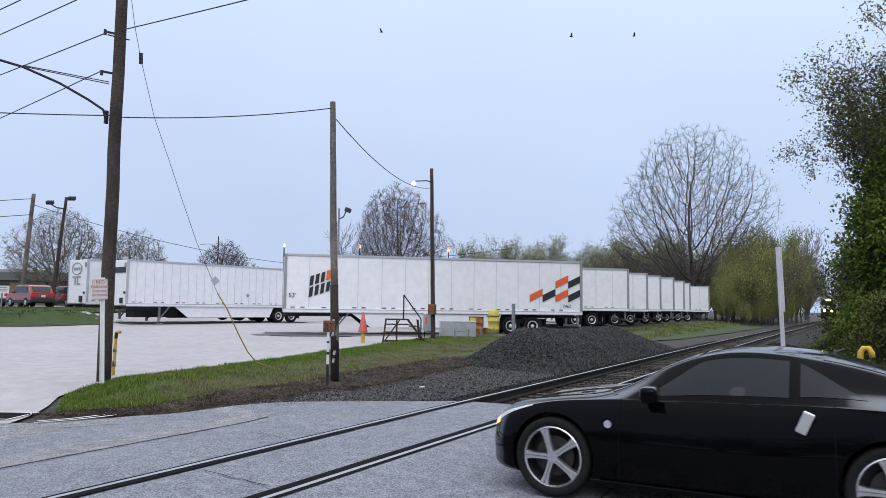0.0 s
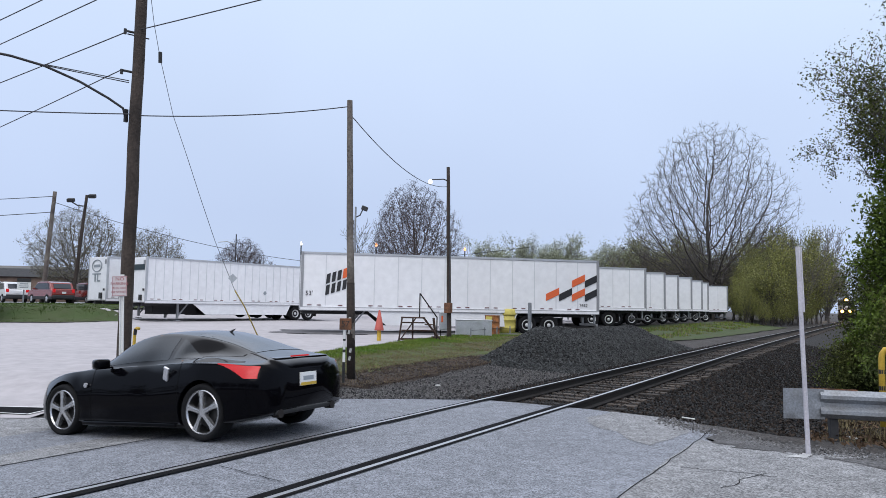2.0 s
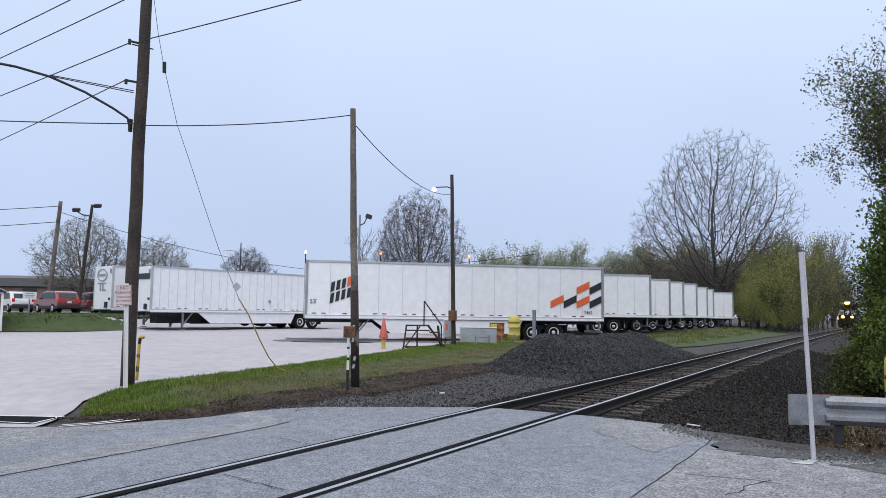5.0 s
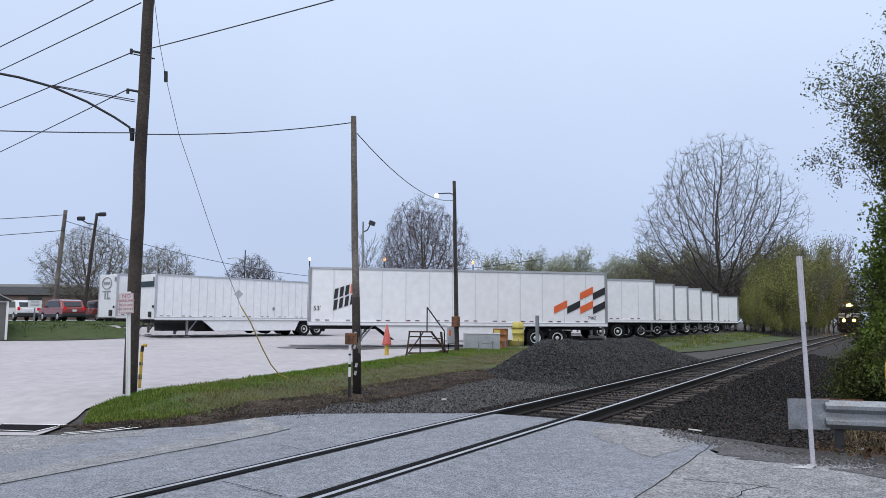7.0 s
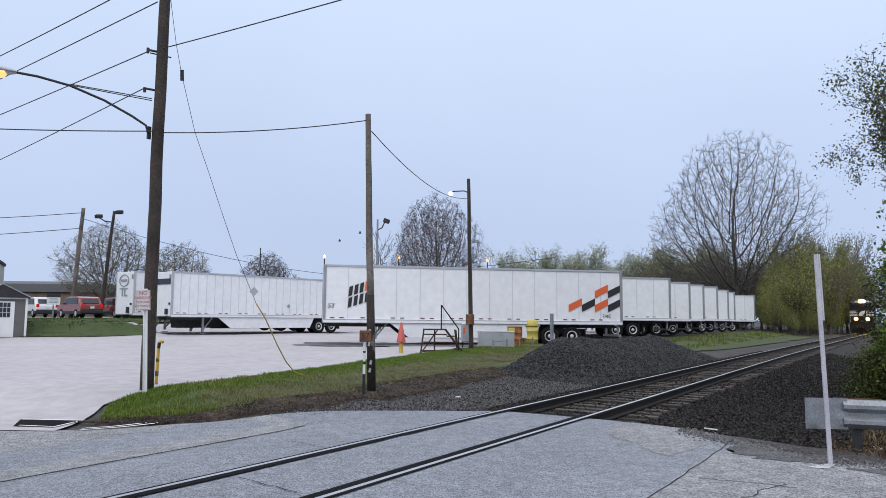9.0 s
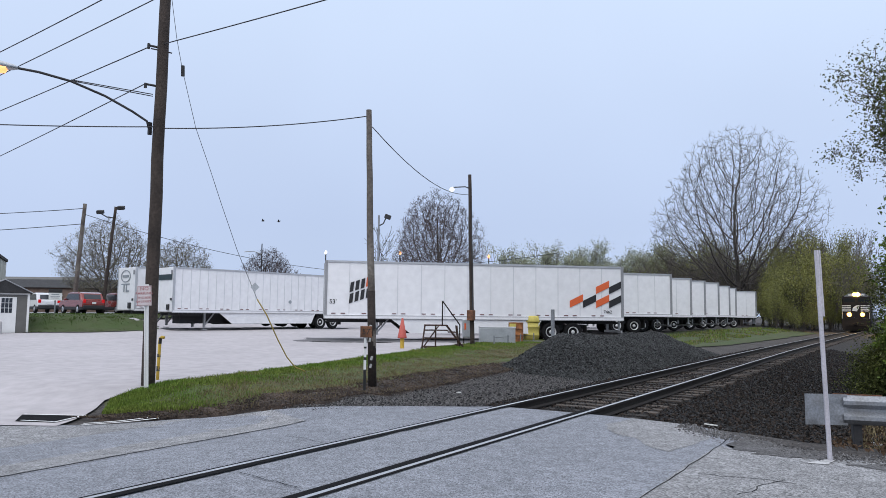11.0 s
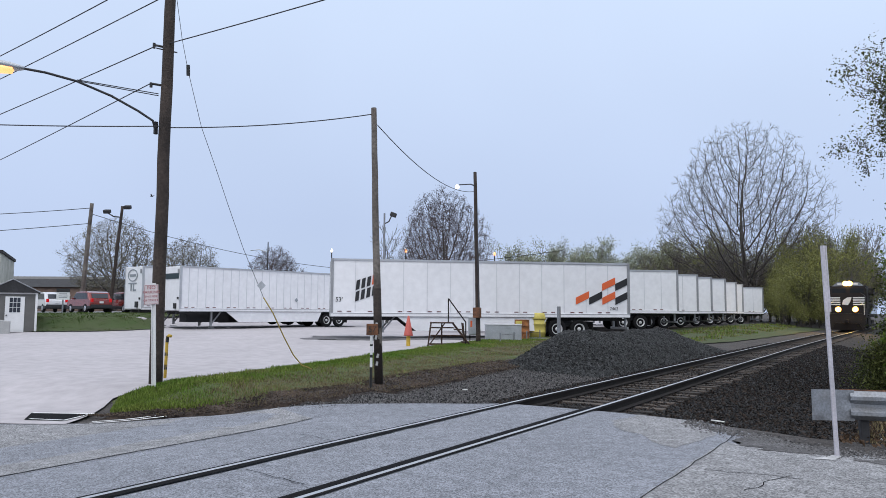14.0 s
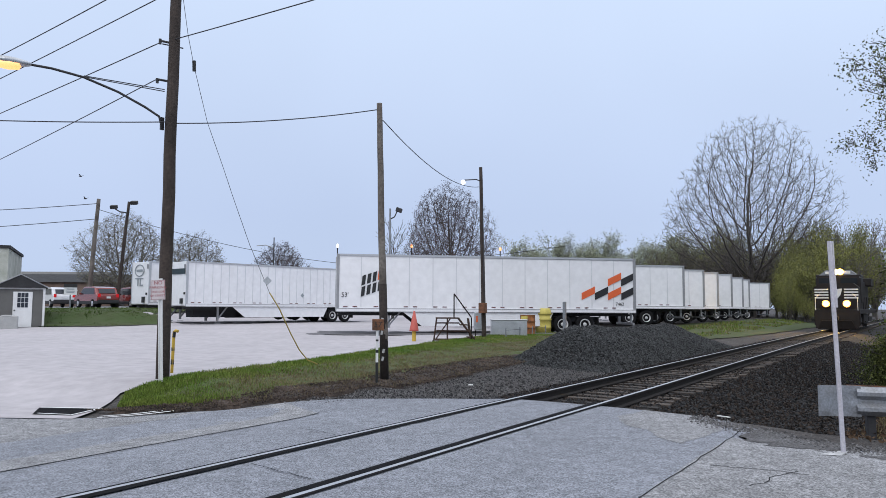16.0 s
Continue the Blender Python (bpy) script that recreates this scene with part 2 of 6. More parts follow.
    leaf_mid=mat("spring_leaf", (0.24, 0.245, 0.075), 0.7, var=0.2, scale=0.25, island=0.5, color2=(0.15, 0.155, 0.055), spec=0.15),
    # yellow-green leaf paled and greyed: distance haze is put into the colour
    leaf_light=mat("young_hazy_leaf", (0.33, 0.36, 0.24), 0.7, var=0.2, scale=0.2, island=0.35, color2=(0.26, 0.28, 0.20), spec=0.15),
    leaf_bud=mat("pale_bud", (0.20, 0.19, 0.13), 0.8, var=0.2, scale=0.3, island=0.4, spec=0.2),
    leaf_purple=mat("dark_bud", (0.10, 0.07, 0.075), 0.8, var=0.2, scale=0.3, island=0.4, spec=0.2),
    leaf_green=mat("fresh_green_leaf", (0.115, 0.17, 0.025), 0.6, var=0.2, scale=0.6, island=0.4, spec=0.2),
    leaf_brown=mat("brown_fallen_leaf", (0.085, 0.055, 0.035), 0.9, var=0.2, scale=2, island=0.5, spec=0.15),
    wire=mat("dark_cable", (0.035, 0.035, 0.04), 0.7, var=0.05),
    shed=mat("grey_shed_siding", (0.135, 0.132, 0.125), 0.8, var=0.1, scale=2),
    roof=mat("dark_shingle", (0.035, 0.035, 0.037), 0.9, var=0.2, scale=2, fine=12, bump=0.5),
    brick=mat("brown_brick", (0.24, 0.17, 0.14), 0.9, var=0.15, scale=1, fine=9),
    siding=mat("stained_pale_siding", (0.55, 0.55, 0.50), 0.8, var=0.12, scale=0.9, color2=(0.35, 0.36, 0.30)),
    block=mat("concrete_block", (0.42, 0.42, 0.41), 0.9, var=0.12, scale=2, bump=0.3),
    window=mat("dark_window_glass", (0.03, 0.035, 0.045), 0.1, var=0.05),
    suv_red=mat("red_car_paint", (0.22, 0.028, 0.022), 0.25, 0.2, var=0.03, coat=1.0),
    suv_white=mat("white_car_paint", (0.72, 0.72, 0.73), 0.25, 0.0, var=0.03, coat=1.0),
    # one dark tone for oil stains and for shade painted under the trailers
    shade_stain=mat("shaded_stained_asphalt", (0.075, 0.072, 0.075), 0.85, var=0.25, scale=0.7, fine=9, color2=(0.14, 0.135, 0.14)),
    paint_worn=mat("worn_white_paint", (0.5, 0.5, 0.5), 0.8, var=0.2, scale=6, color2=(0.3, 0.3, 0.3)),
    litter=mat("white_litter", (0.7, 0.7, 0.68), 0.8),
    bird=mat("dark_feathers", (0.03, 0.03, 0.032), 0.8),
)


# ---- building helpers ----
def obj(name, bm, material, parent=None, smooth=False):
    me = bpy.data.meshes.new(name)
    bm.to_mesh(me)
    bm.free()
    for m in material if isinstance(material, (list, tuple)) else (material,):
        me.materials.append(m)
    if smooth:
        for p in me.polygons:
            p.use_smooth = True
    ob = new(name, me)
    ob.parent = parent
    return ob


def part(name, bm, material, parent, label="", smooth=False):
    return tagged(obj(name, bm, material, parent, smooth), label)


def share(name, source, parent, m):
    """Another object on the same mesh."""
    ob = new(name, source.data)
    ob.parent = parent
    ob.matrix_basis = m
    return ob


def empty(name, label, category, m=None, group="", kind=""):
    ob = new(name)
    ob.empty_display_size = 0.2
    if m is not None:
        ob.matrix_basis = m
    return tagged(ob, label, category, group, kind)


def box(bm, size, at=(0, 0, 0), rot=(0, 0, 0), bevel=0.0):
    m = pose(*at, *rot) @ Matrix.Diagonal((*size, 1))
    v = bmesh.ops.create_cube(bm, size=1, matrix=m)["verts"]
    if bevel:
        edges = list({e for x in v for e in x.link_edges})
        bmesh.ops.bevel(bm, geom=edges, offset=bevel, segments=2, profile=0.5, affect="EDGES")
    return bm


def boxes(*items, bevel=0.0):
    bm = bmesh.new()
    for it in items:
        box(bm, *it, bevel=bevel)
    return bm


def rod(bm, a, b, r1, r2=None, n=8):
    a, b = Vector(a), Vector(b)
    d = b - a
    m = Matrix.Translation((a + b) / 2) @ d.to_track_quat("Z", "Y").to_matrix().to_4x4()
    bmesh.ops.create_cone(bm, cap_ends=True, segments=n, radius1=r1, radius2=r1 if r2 is None else r2, depth=d.length, matrix=m)
    return bm


def rods(*items):
    bm = bmesh.new()
    for it in items:
        rod(bm, *it)
    return bm


def tube(pts, r, n=8, r_end=None):
    """A bent round bar through the points."""
    bm = bmesh.new()
    pts = [Vector(p) for p in pts]
    rings = []
    ref = None
    for i, p in enumerate(pts):
        d = (pts[min(i + 1, len(pts) - 1)] - pts[max(i - 1, 0)]).normalized()
        if ref is None:
            ref = d.orthogonal()
        ref = (ref - d * ref.dot(d)).normalized()
        side = d.cross(ref)
        rr = r + ((r_end if r_end is not None else r) - r) * i / (len(pts) - 1)
        rings.append([bm.verts.new(p + ref * (rr * math.cos(k * math.tau / n)) + side * (rr * math.sin(k * math.tau / n))) for k in range(n)])
    for a, b in zip(rings, rings[1:]):
        for k in range(n):
            bm.faces.new((a[k], a[(k + 1) % n], b[(k + 1) % n], b[k]))
    bm.faces.new(rings[0][::-1])
    bm.faces.new(rings[-1])
    return bm


def lathe(profile, n=24, axis="Y", caps=True):
    """Turned shape: profile of (radius, along)."""
    bm = bmesh.new()
    rings = []
    for r, h in profile:
        ring = []
        for k in range(n):
            a = k * math.tau / n
            p = (r * math.cos(a), h, r * math.sin(a)) if axis == "Y" else (r * math.cos(a), r * math.sin(a), h)
            ring.append(bm.verts.new(p))
        rings.append(ring)
    for a, b in zip(rings, rings[1:]):
        for k in range(n):
            bm.faces.new((a[k], a[(k + 1) % n], b[(k + 1) % n], b[k]))
    if caps and profile[0][0] > 1e-4:
        bm.faces.new(rings[0])
    if caps and profile[-1][0] > 1e-4:
        bm.faces.new(rings[-1][::-1])
    bmesh.ops.recalc_face_normals(bm, faces=bm.faces)
    return bm


def from_arrays(name, verts, faces, material, parent=None, smooth=False):
    me = bpy.data.meshes.new(name)
    me.from_pydata(verts, [], faces)
    me.materials.append(material)
    me.update()
    if smooth:
        for p in me.polygons:
            p.use_smooth = True
    ob = new(name, me)
    ob.parent = parent
    return ob


def prism(pts, h):
    """Flat shape of the (x, z) outline, h thick towards -y."""
    bm = bmesh.new()
    a = [bm.verts.new((x, 0, z)) for x, z in pts]
    b = [bm.verts.new((x, -h, z)) for x, z in pts]
    bm.faces.new(a)
    bm.faces.new(b[::-1])
    for i in range(len(a)):
        j = (i + 1) % len(a)
        bm.faces.new((a[i], b[i], b[j], a[j]))
    bmesh.ops.recalc_face_normals(bm, faces=bm.faces)
    return bm


def lettering(text, size, material, parent, m, depth=0.002, name="lettering"):
    cu = bpy.data.curves.new("text", "FONT")
    cu.body, cu.size, cu.extrude, cu.align_x, cu.align_y = text, size, depth, "CENTER", "CENTER"
    cu.resolution_u = 3
    tmp = bpy.data.objects.new("text", cu)
    scene.collection.objects.link(tmp)
    me = bpy.data.meshes.new_from_object(tmp.evaluated_get(bpy.context.evaluated_depsgraph_get()))
    bpy.data.objects.remove(tmp)
    me.materials.clear()
    me.materials.append(material)
    ob = new(name, me)
    ob.parent = parent
    ob.matrix_basis = m
    return ob


# ---- ground ----
def track_x(y):
    """The line bends gently to the right past the trailers."""
    d = max(0.0, y - 35.0)
    return 0.0185 * d * d / (d + 15.0)


def smooth(a, b, x):
    t = min(1.0, max(0.0, (x - a) / (b - a)))
    return t * t * (3 - 2 * t)


def land(x, y):
    """Height of the ground."""
    u = x - track_x(y)
    lot = 0.10 + 0.10 * smooth(15, 45, y) + 0.15 * smooth(45, 65, y) + 0.14 * smooth(-18.0, -36.0, x)
    z = lot * smooth(-4.5, -9.0, u) * smooth(6.5, 10.0, y)
    # ballast bed past the crossing
    bed = smooth(11.6, 12.6, y + 0.16 * max(0.0, u - 1))
    across = -0.22 - 0.22 * smooth(1.6, 3.2, abs(u)) if u > 0 else -0.22 + 0.10 * smooth(1.6, 3.5, -u)
    w = bed * (smooth(7.5, 4.6, u) if u > 0 else smooth(-5.5, -3.4, u))
    z = z * (1 - w) + across * w
    # road falls away past the rails
    z -= 0.2 * smooth(-1.0, -4.5, x) * smooth(10.2, 8.2, y + 0.25 * max(0.0, -6.0 - x)) * smooth(-45, -25, x)
    z += 0.13 * math.exp(-((u + 6.3 + 0.22 * (y - 9.0)) / 1.3) ** 2) * smooth(7.4, 9.0, y) * smooth(40, 24, y)
    # bank with parking behind the lot
    z += 0.95 * smooth(-41.0, -45.5, x + 0.05 * (y - 26))
    # mound of the grass bank in front of the parked trailer
    t_ = min(1.0, max(0.0, ((x + 41.0) * 4.4 + (y - 24.3) * 5.5) / (4.4 ** 2 + 5.5 ** 2)))
    z += 0.85 * math.exp(-((x + 41.0 - 4.4 * t_) ** 2 + (y - 24.3 - 5.5 * t_) ** 2) / 1.9)
    z += 0.05 * noise.noise((x * 0.35, y * 0.35, 3.0)) * smooth(11.0, 16.0, y) * (1 - w)
    return z


def sheet(name, xs, ys, lift, material, keep=None, rough=0.0):
    verts, faces, ids = [], [], {}
    for j, y in enumerate(ys):
        for i, x in enumerate(xs):
            ids[i, j] = len(verts)
            verts.append((x, y, land(x, y) + lift + (rough * noise.noise((x * 3, y * 3, 0)) if rough else 0)))
    for j in range(len(ys) - 1):
        for i in range(len(xs) - 1):
            if keep is None or keep((xs[i] + xs[i + 1]) / 2, (ys[j] + ys[j + 1]) / 2):
                faces.append((ids[i, j], ids[i + 1, j], ids[i + 1, j + 1], ids[i, j + 1]))
    return from_arrays(name, verts, faces, material, smooth=True)


def drape(name, outline, lift, material, step=0.6, jitter=0.0, parent=None, sink=0.0):
    """A surface patch of the given outline that follows the land."""
    pts = []
    for (x0, y0), (x1, y1) in zip(outline, outline[1:] + outline[:1]):
        n = max(1, int(math.hypot(x1 - x0, y1 - y0) / step))
        for k in range(n):
            x, y = x0 + (x1 - x0) * k / n, y0 + (y1 - y0) * k / n
            if jitter:
                x += jitter * noise.noise((x * 1.7, y * 1.7, 5)) + 0.4 * jitter * noise.noise((x * 7, y * 7, 9))
                y += jitter * noise.noise((x * 1.7, y * 1.7, 8)) + 0.4 * jitter * noise.noise((x * 7, y * 7, 2))
            pts.append((x, y))
    bm = bmesh.new()
    bm.faces.new([bm.verts.new((x, y, 0)) for x, y in pts])
    bmesh.ops.triangulate(bm, faces=bm.faces)
    xs = [p[0] for p in pts]
    ys = [p[1] for p in pts]
    for lo, hi, axis in ((min(xs), max(xs), 0), (min(ys), max(ys), 1)):
        cut = max(step * 1.6, (hi - lo) / 60)
        c = lo + cut
        while c < hi:
            nrm = (1, 0, 0) if axis == 0 else (0, 1, 0)
            bmesh.ops.bisect_plane(bm, geom=list(bm.verts) + list(bm.edges) + list(bm.faces), plane_co=(c, c, 0), plane_no=nrm)
            c += cut
    for v in bm.verts:
        v.co.z = land(v.co.x, v.co.y) + (-sink if sink and v.is_boundary else lift)
    bmesh.ops.recalc_face_normals(bm, faces=bm.faces)
    if sum(f.normal.z for f in bm.faces) < 0:
        bmesh.ops.reverse_faces(bm, faces=bm.faces)
    return obj(name, bm, material, parent, smooth=True)


def spread(a, b, n, power=1.0):
    return [a + (b - a) * (k / n) ** power for k in range(n + 1)]


gx = [-1500, -600, -250, -120, -80] + spread(-60, -12, 48) + spread(-11.6, 9.6, 53) + spread(10, 40, 20) + [60, 120, 300, 700, 1500]
gy = [-1500, -500, -150, -60] + spread(-30, 0, 10) + spread(0.6, 30, 60) + spread(31, 100, 60) + [110, 130, 160, 220, 400, 900, 2500]
ground = tagged(sheet("ground", gx, gy, -0.03, M["gravel"]), "grey gravelly ground around the crossing", "ground", kind="structure")
ground.data.materials.append(M["ballast_ground"])
for face in ground.data.polygons:
    fx, fy = face.center.x - track_x(face.center.y), face.center.y
    if fy > 11.2 and -1.9 < fx < 5.4 and fy < 200:
        face.material_index = 1

road = tagged(drape("road", [(-60, -14), (40, -14), (40, 9.9), (5.2, 9.95), (4.5, 9.7), (3.9, 10.2), (3.27, 10.75), (2.57, 11.5), (1.63, 11.8), (1.0, 11.95), (0.19, 12.0), (-0.65, 11.75), (-2.5, 10.45), (-4.02, 9.39), (-4.96, 8.21), (-5.8, 7.03), (-7.6, 5.85), (-60, 4.6)], 0.0, M["asphalt"], 0.35, 0.06),
    "worn grey asphalt road over the level crossing", "road", kind="structure")
shoulder = tagged(drape("pavement", [(3.16, -14), (40, -14), (40, 9.6), (5.2, 9.8), (4.5, 9.55), (3.85, 9.5), (3.24, 9.75), (3.19, 8)], 0.006, M["asphalt2"], 0.3, 0.03),
    "paler cracked asphalt shoulder beside the road", "pavement", kind="structure")
apron = tagged(drape("pavement", [(-2.36, -14), (-2.71, 8.8), (-3.97, 9.38), (-4.9, 8.15), (-5.75, 6.97), (-7.6, 5.62), (-30, 4.4), (-30, -14)], 0.006, M["asphalt2"], 0.3, 0.02),
    "pale patched asphalt past the rails", "pavement", kind="structure")
# cut back along the trailer row: darker ground there imitates shade below them
lot = tagged(drape("parking_lot", [(-5.97, 6.75), (-7.35, 8.52), (-7.5, 9.6), (-7.85, 12.4), (-8.1, 14.8), (-9.6, 20.5), (-11.1, 26.2), (-12.0, 30.7), (-12.5, 37), (-15.0, 44), (-17.0, 60), (-19.0, 95), (-50, 95), (-44, 36), (-42.3, 32), (-37.4, 30.2), (-36.0, 26.6), (-38.2, 22.5), (-36, 5), (-36, 4.5), (-7.6, 5.85)], 0.012, M["lot"], 0.5, 0.08),
    "pale concrete truck parking lot", "parking lot", kind="structure")
verge = tagged(drape("grass_verge", [(-6.25, 7.76), (-5.17, 8.49), (-4.81, 9.28), (-4.7, 10.3), (-4.7, 12.2), (-5.0, 14.5), (-5.6, 20), (-6.5, 26), (-8.4, 35), (-12.6, 38.5), (-12.0, 30.7), (-11.1, 26.2), (-9.6, 20.5), (-8.1, 14.8), (-7.85, 12.4), (-7.5, 9.6), (-7.35, 8.52)], 0.03, M["grass_ground"], 0.4, 0.2, sink=0.045),
    "green grass strip with worn muddy edge", "grass verge", kind="structure")
dirt = tagged(drape("dirt_strip", [(-6.59, 7.31), (-5.13, 7.98), (-4.23, 9.28), (-3.6, 10.0), (-3.8, 12.0), (-4.0, 15), (-4.4, 19), (-4.9, 23), (-5.9, 24), (-5.9, 19.5), (-5.4, 14.5), (-5.0, 12.2), (-5.0, 10.3), (-5.02, 9.28), (-5.36, 8.57)], 0.034, M["dirt"], 0.3, 0.22, sink=0.05),
    "dark muddy strip between grass and gravel", "dirt", kind="structure")
# stains and the trailer's shade painted together as one dark sheet
shade_stain = tagged(drape("stained_ground", [(-20.5, 27.2), (-17.5, 28.4), (-12.8, 32.8), (-8.0, 37.2), (-7.0, 40.5), (-9.0, 42.5), (-14, 38.5), (-19, 34), (-22.5, 30.5)], 0.05, M["shade_stain"], 0.5, 0.5, sink=0.03),
    "stained ground under the trailer with shade painted in", "stained ground", kind="structure")
# these two dark sheets imitate the shade under the nose-on trailers
for px_, py_, yaw_ in ((-34.9, 31.2, 80), (-38.6, 31.2, 80)):
    c_, s_ = math.cos(radians(yaw_)), math.sin(radians(yaw_))
    quad = [(px_ + a * c_ - b * s_, py_ + a * s_ + b * c_) for a, b in ((0.3, 0.0), (16, 0.0), (16, 2.7), (0.3, 2.7))]
    tagged(drape("stained_ground", quad, 0.05, M["shade_stain"], 0.6, 0.4, sink=0.03), "stained ground under the trailer with shade painted in", "stained ground", kind="structure")
strip = tagged(drape("grass_verge", [(-9.5, 39), (-4.6, 39.0), (-3.6, 46), (-3.0, 60), (-2.2, 92), (-10, 94), (-10, 60)], 0.02, M["bank_soil"], 0.6, 0.35),
    "thin grass and weeds beside the parked trailers", "grass verge", kind="structure")
bank = tagged(drape("grass_bank", [(-37.2, 23.6), (-35.2, 26.4), (-34.4, 29.2), (-35.0, 30.8), (-38.6, 30.9), (-43.4, 32.5), (-44.5, 38), (-47, 52), (-53, 52), (-49.5, 38), (-48.6, 31.5), (-48.0, 16), (-43.0, 16), (-41.2, 24)], 0.06, M["bank_soil"], 0.6, 0.15),
    "grassy bank between lot and parking", "grass bank", kind="structure")
far_park = tagged(drape("parking_lot", [(-48.6, 10), (-49.2, 31.5), (-50.0, 38), (-53.5, 52), (-75, 52), (-75, 10)], 0.03, M["asphalt2"], 1.2, 0.05),
    "raised asphalt car park by the offices", "parking lot", kind="structure")


# ---- railway ----
def rail_run(u, y0, y1, parent):
    """One rail: base, web, and head with a polished top."""
    prof = [(-0.07, -0.17), (0.07, -0.17), (0.07, -0.155), (0.012, -0.13), (0.012, -0.045), (0.036, -0.038), (0.036, -0.004), (0.030, 0.0), (-0.030, 0.0), (-0.036, -0.004), (-0.036, -0.038), (-0.012, -0.045), (-0.012, -0.13), (-0.07, -0.155)]
    ys = spread(y0, y1, int((y1 - y0) / 2.0))
    bm = bmesh.new()
    rings = [[bm.verts.new((track_x(y) + u + a, y, b + 0.012)) for a, b in prof] for y in ys]
    for r0, r1 in zip(rings, rings[1:]):
        for k in range(len(prof)):
            f = bm.faces.new((r0[k], r0[(k + 1) % len(prof)], r1[(k + 1) % len(prof)], r1[k]))
            f.material_index = 1 if k == 7 else 0
    bmesh.ops.recalc_face_normals(bm, faces=bm.faces)
    return part("rail", bm, [M["rail"], M["rail_top"]], parent, "rusty steel rail with a polished head")


railway = empty("railway_track", "single railway track on timber ties and dark ballast", "railway track", kind="structure")
for u in (-0.7525, 0.7525):
    rail_run(u, -40, 260, railway)
tie_bm = box(bmesh.new(), (2.6, 0.23, 0.18), bevel=0.012)
tie0 = part("tie", tie_bm, M["tie"], railway)
y = 12.35
first = True
rt = random.Random(4)
while y < 120:
    m = pose(track_x(y) + rt.uniform(-0.06, 0.06), y, -0.265 + rt.uniform(-0.012, 0.006), 0, rt.uniform(-0.4, 0.4), rt.uniform(-1.5, 1.5))
    if first:
        tie0.matrix_basis, first = m, False
    else:
        share("tie", tie0, railway, m)
    y += 0.53 + rt.uniform(-0.03, 0.03)
# flat black strips at the crossing, painted for the shade in the flangeway gaps
for u, a, b in ((-0.7525, 0.036, 0.135), (0.7525, -0.165, -0.036), (-0.7525, -0.085, -0.036), (0.7525, 0.036, 0.085)):
    bm = bmesh.new()
    ys = spread(-14, 12.0, 52)
    pts = [[bm.verts.new((u + s + 0.012 * noise.noise((u * 9 + s, yy * 2, 1)), yy, 0.008)) for s in (a, b)] for yy in ys]
    for p, q in zip(pts, pts[1:]):
        bm.faces.new((p[0], p[1], q[1], q[0]))
    bmesh.ops.recalc_face_normals(bm, faces=bm.faces)
    part("flangeway_filler", bm, M["tar"], railway, "black strip imitating the shaded gap beside the rail")


def stones(name, spots, material, seed, lo=0.016, hi=0.042):
    """Many angular stones in one mesh. spots: rows of x, y, z."""
    rng = np.random.default_rng(seed)
    n = len(spots)
    base = np.array([(-1, -1, -1), (1, -1, -1), (1, 1, -1), (-1, 1, -1), (-1, -1, 1), (1, -1, 1), (1, 1, 1), (-1, 1, 1)], float) * 0.62
    quads = np.array([(0, 3, 2, 1), (4, 5, 6, 7), (0, 1, 5, 4), (1, 2, 6, 5), (2, 3, 7, 6), (3, 0, 4, 7)])
    v = base[None] * rng.uniform(0.45, 1.25, (n, 8, 3)) * rng.uniform(lo, hi, (n, 1, 1)) * rng.uniform(0.6, 1.2, (n, 1, 3))
    q = rng.normal(size=(n, 4))
    q /= np.linalg.norm(q, axis=1)[:, None]
    w, x, y_, z = q.T
    rm = np.stack([np.stack([1 - 2 * (y_ * y_ + z * z), 2 * (x * y_ - w * z), 2 * (x * z + w * y_)], -1),
                   np.stack([2 * (x * y_ + w * z), 1 - 2 * (x * x + z * z), 2 * (y_ * z - w * x)], -1),
                   np.stack([2 * (x * z - w * y_), 2 * (y_ * z + w * x), 1 - 2 * (x * x + y_ * y_)], -1)], 1)
    v = np.einsum("nij,nkj->nki", rm, v) + np.asarray(spots)[:, None, :]
    f = (quads[None] + (np.arange(n) * 8)[:, None, None]).reshape(-1, 4)
    return from_arrays(name, v.reshape(-1, 3).tolist(), f.tolist(), material)


rs = random.Random(11)
spots = []
for _ in range(56000):
    y = 12.0 + 36 * rs.random() ** 2.0
    u = rs.uniform(-1.95, 5.6)
    if y < 12.2 or (u > 1.2 and y < 12.3 - 0.42 * (u - 1.2)):
        continue
    x = u + track_x(y)
    on_tie = abs(u) < 1.2
    spots.append((x, y, land(x, y) + (0.018 if on_tie else 0.0) + rs.uniform(-0.015, 0.02)))
tagged(stones("ballast", spots[::2], M["stone"], 1), "dark grey crushed stone ballast along the track", "ballast", kind="stuff")
tagged(stones("ballast", spots[1::2], M["stone_b"], 2), "brownish grey crushed stone ballast along the track", "ballast", kind="stuff")
spots = []
while len(spots) < 38000:
    y = 9.2 + 26 * rs.random() ** 1.6
    x = rs.uniform(-4.6, -1.2) - max(0.0, y - 14) * 0.06
    if x > -0.75 - 0.92 * max(0.0, 12.2 - y) or x < -3.7 - max(0.0, y - 12) * 0.13 + rs.gauss(0, 0.25):
        continue
    spots.append((x, y, land(x, y) - 0.02 + rs.uniform(-0.012, 0.012)))
tagged(stones("loose_gravel", spots[:27000], M["gravel_stone"], 3, 0.008, 0.022), "loose grey gravel beside the track", "gravel", kind="stuff")
tagged(stones("loose_gravel", spots[27000:], M["stone"], 4, 0.009, 0.026), "loose dark gravel beside the track", "gravel", kind="stuff")
edge_bits = []
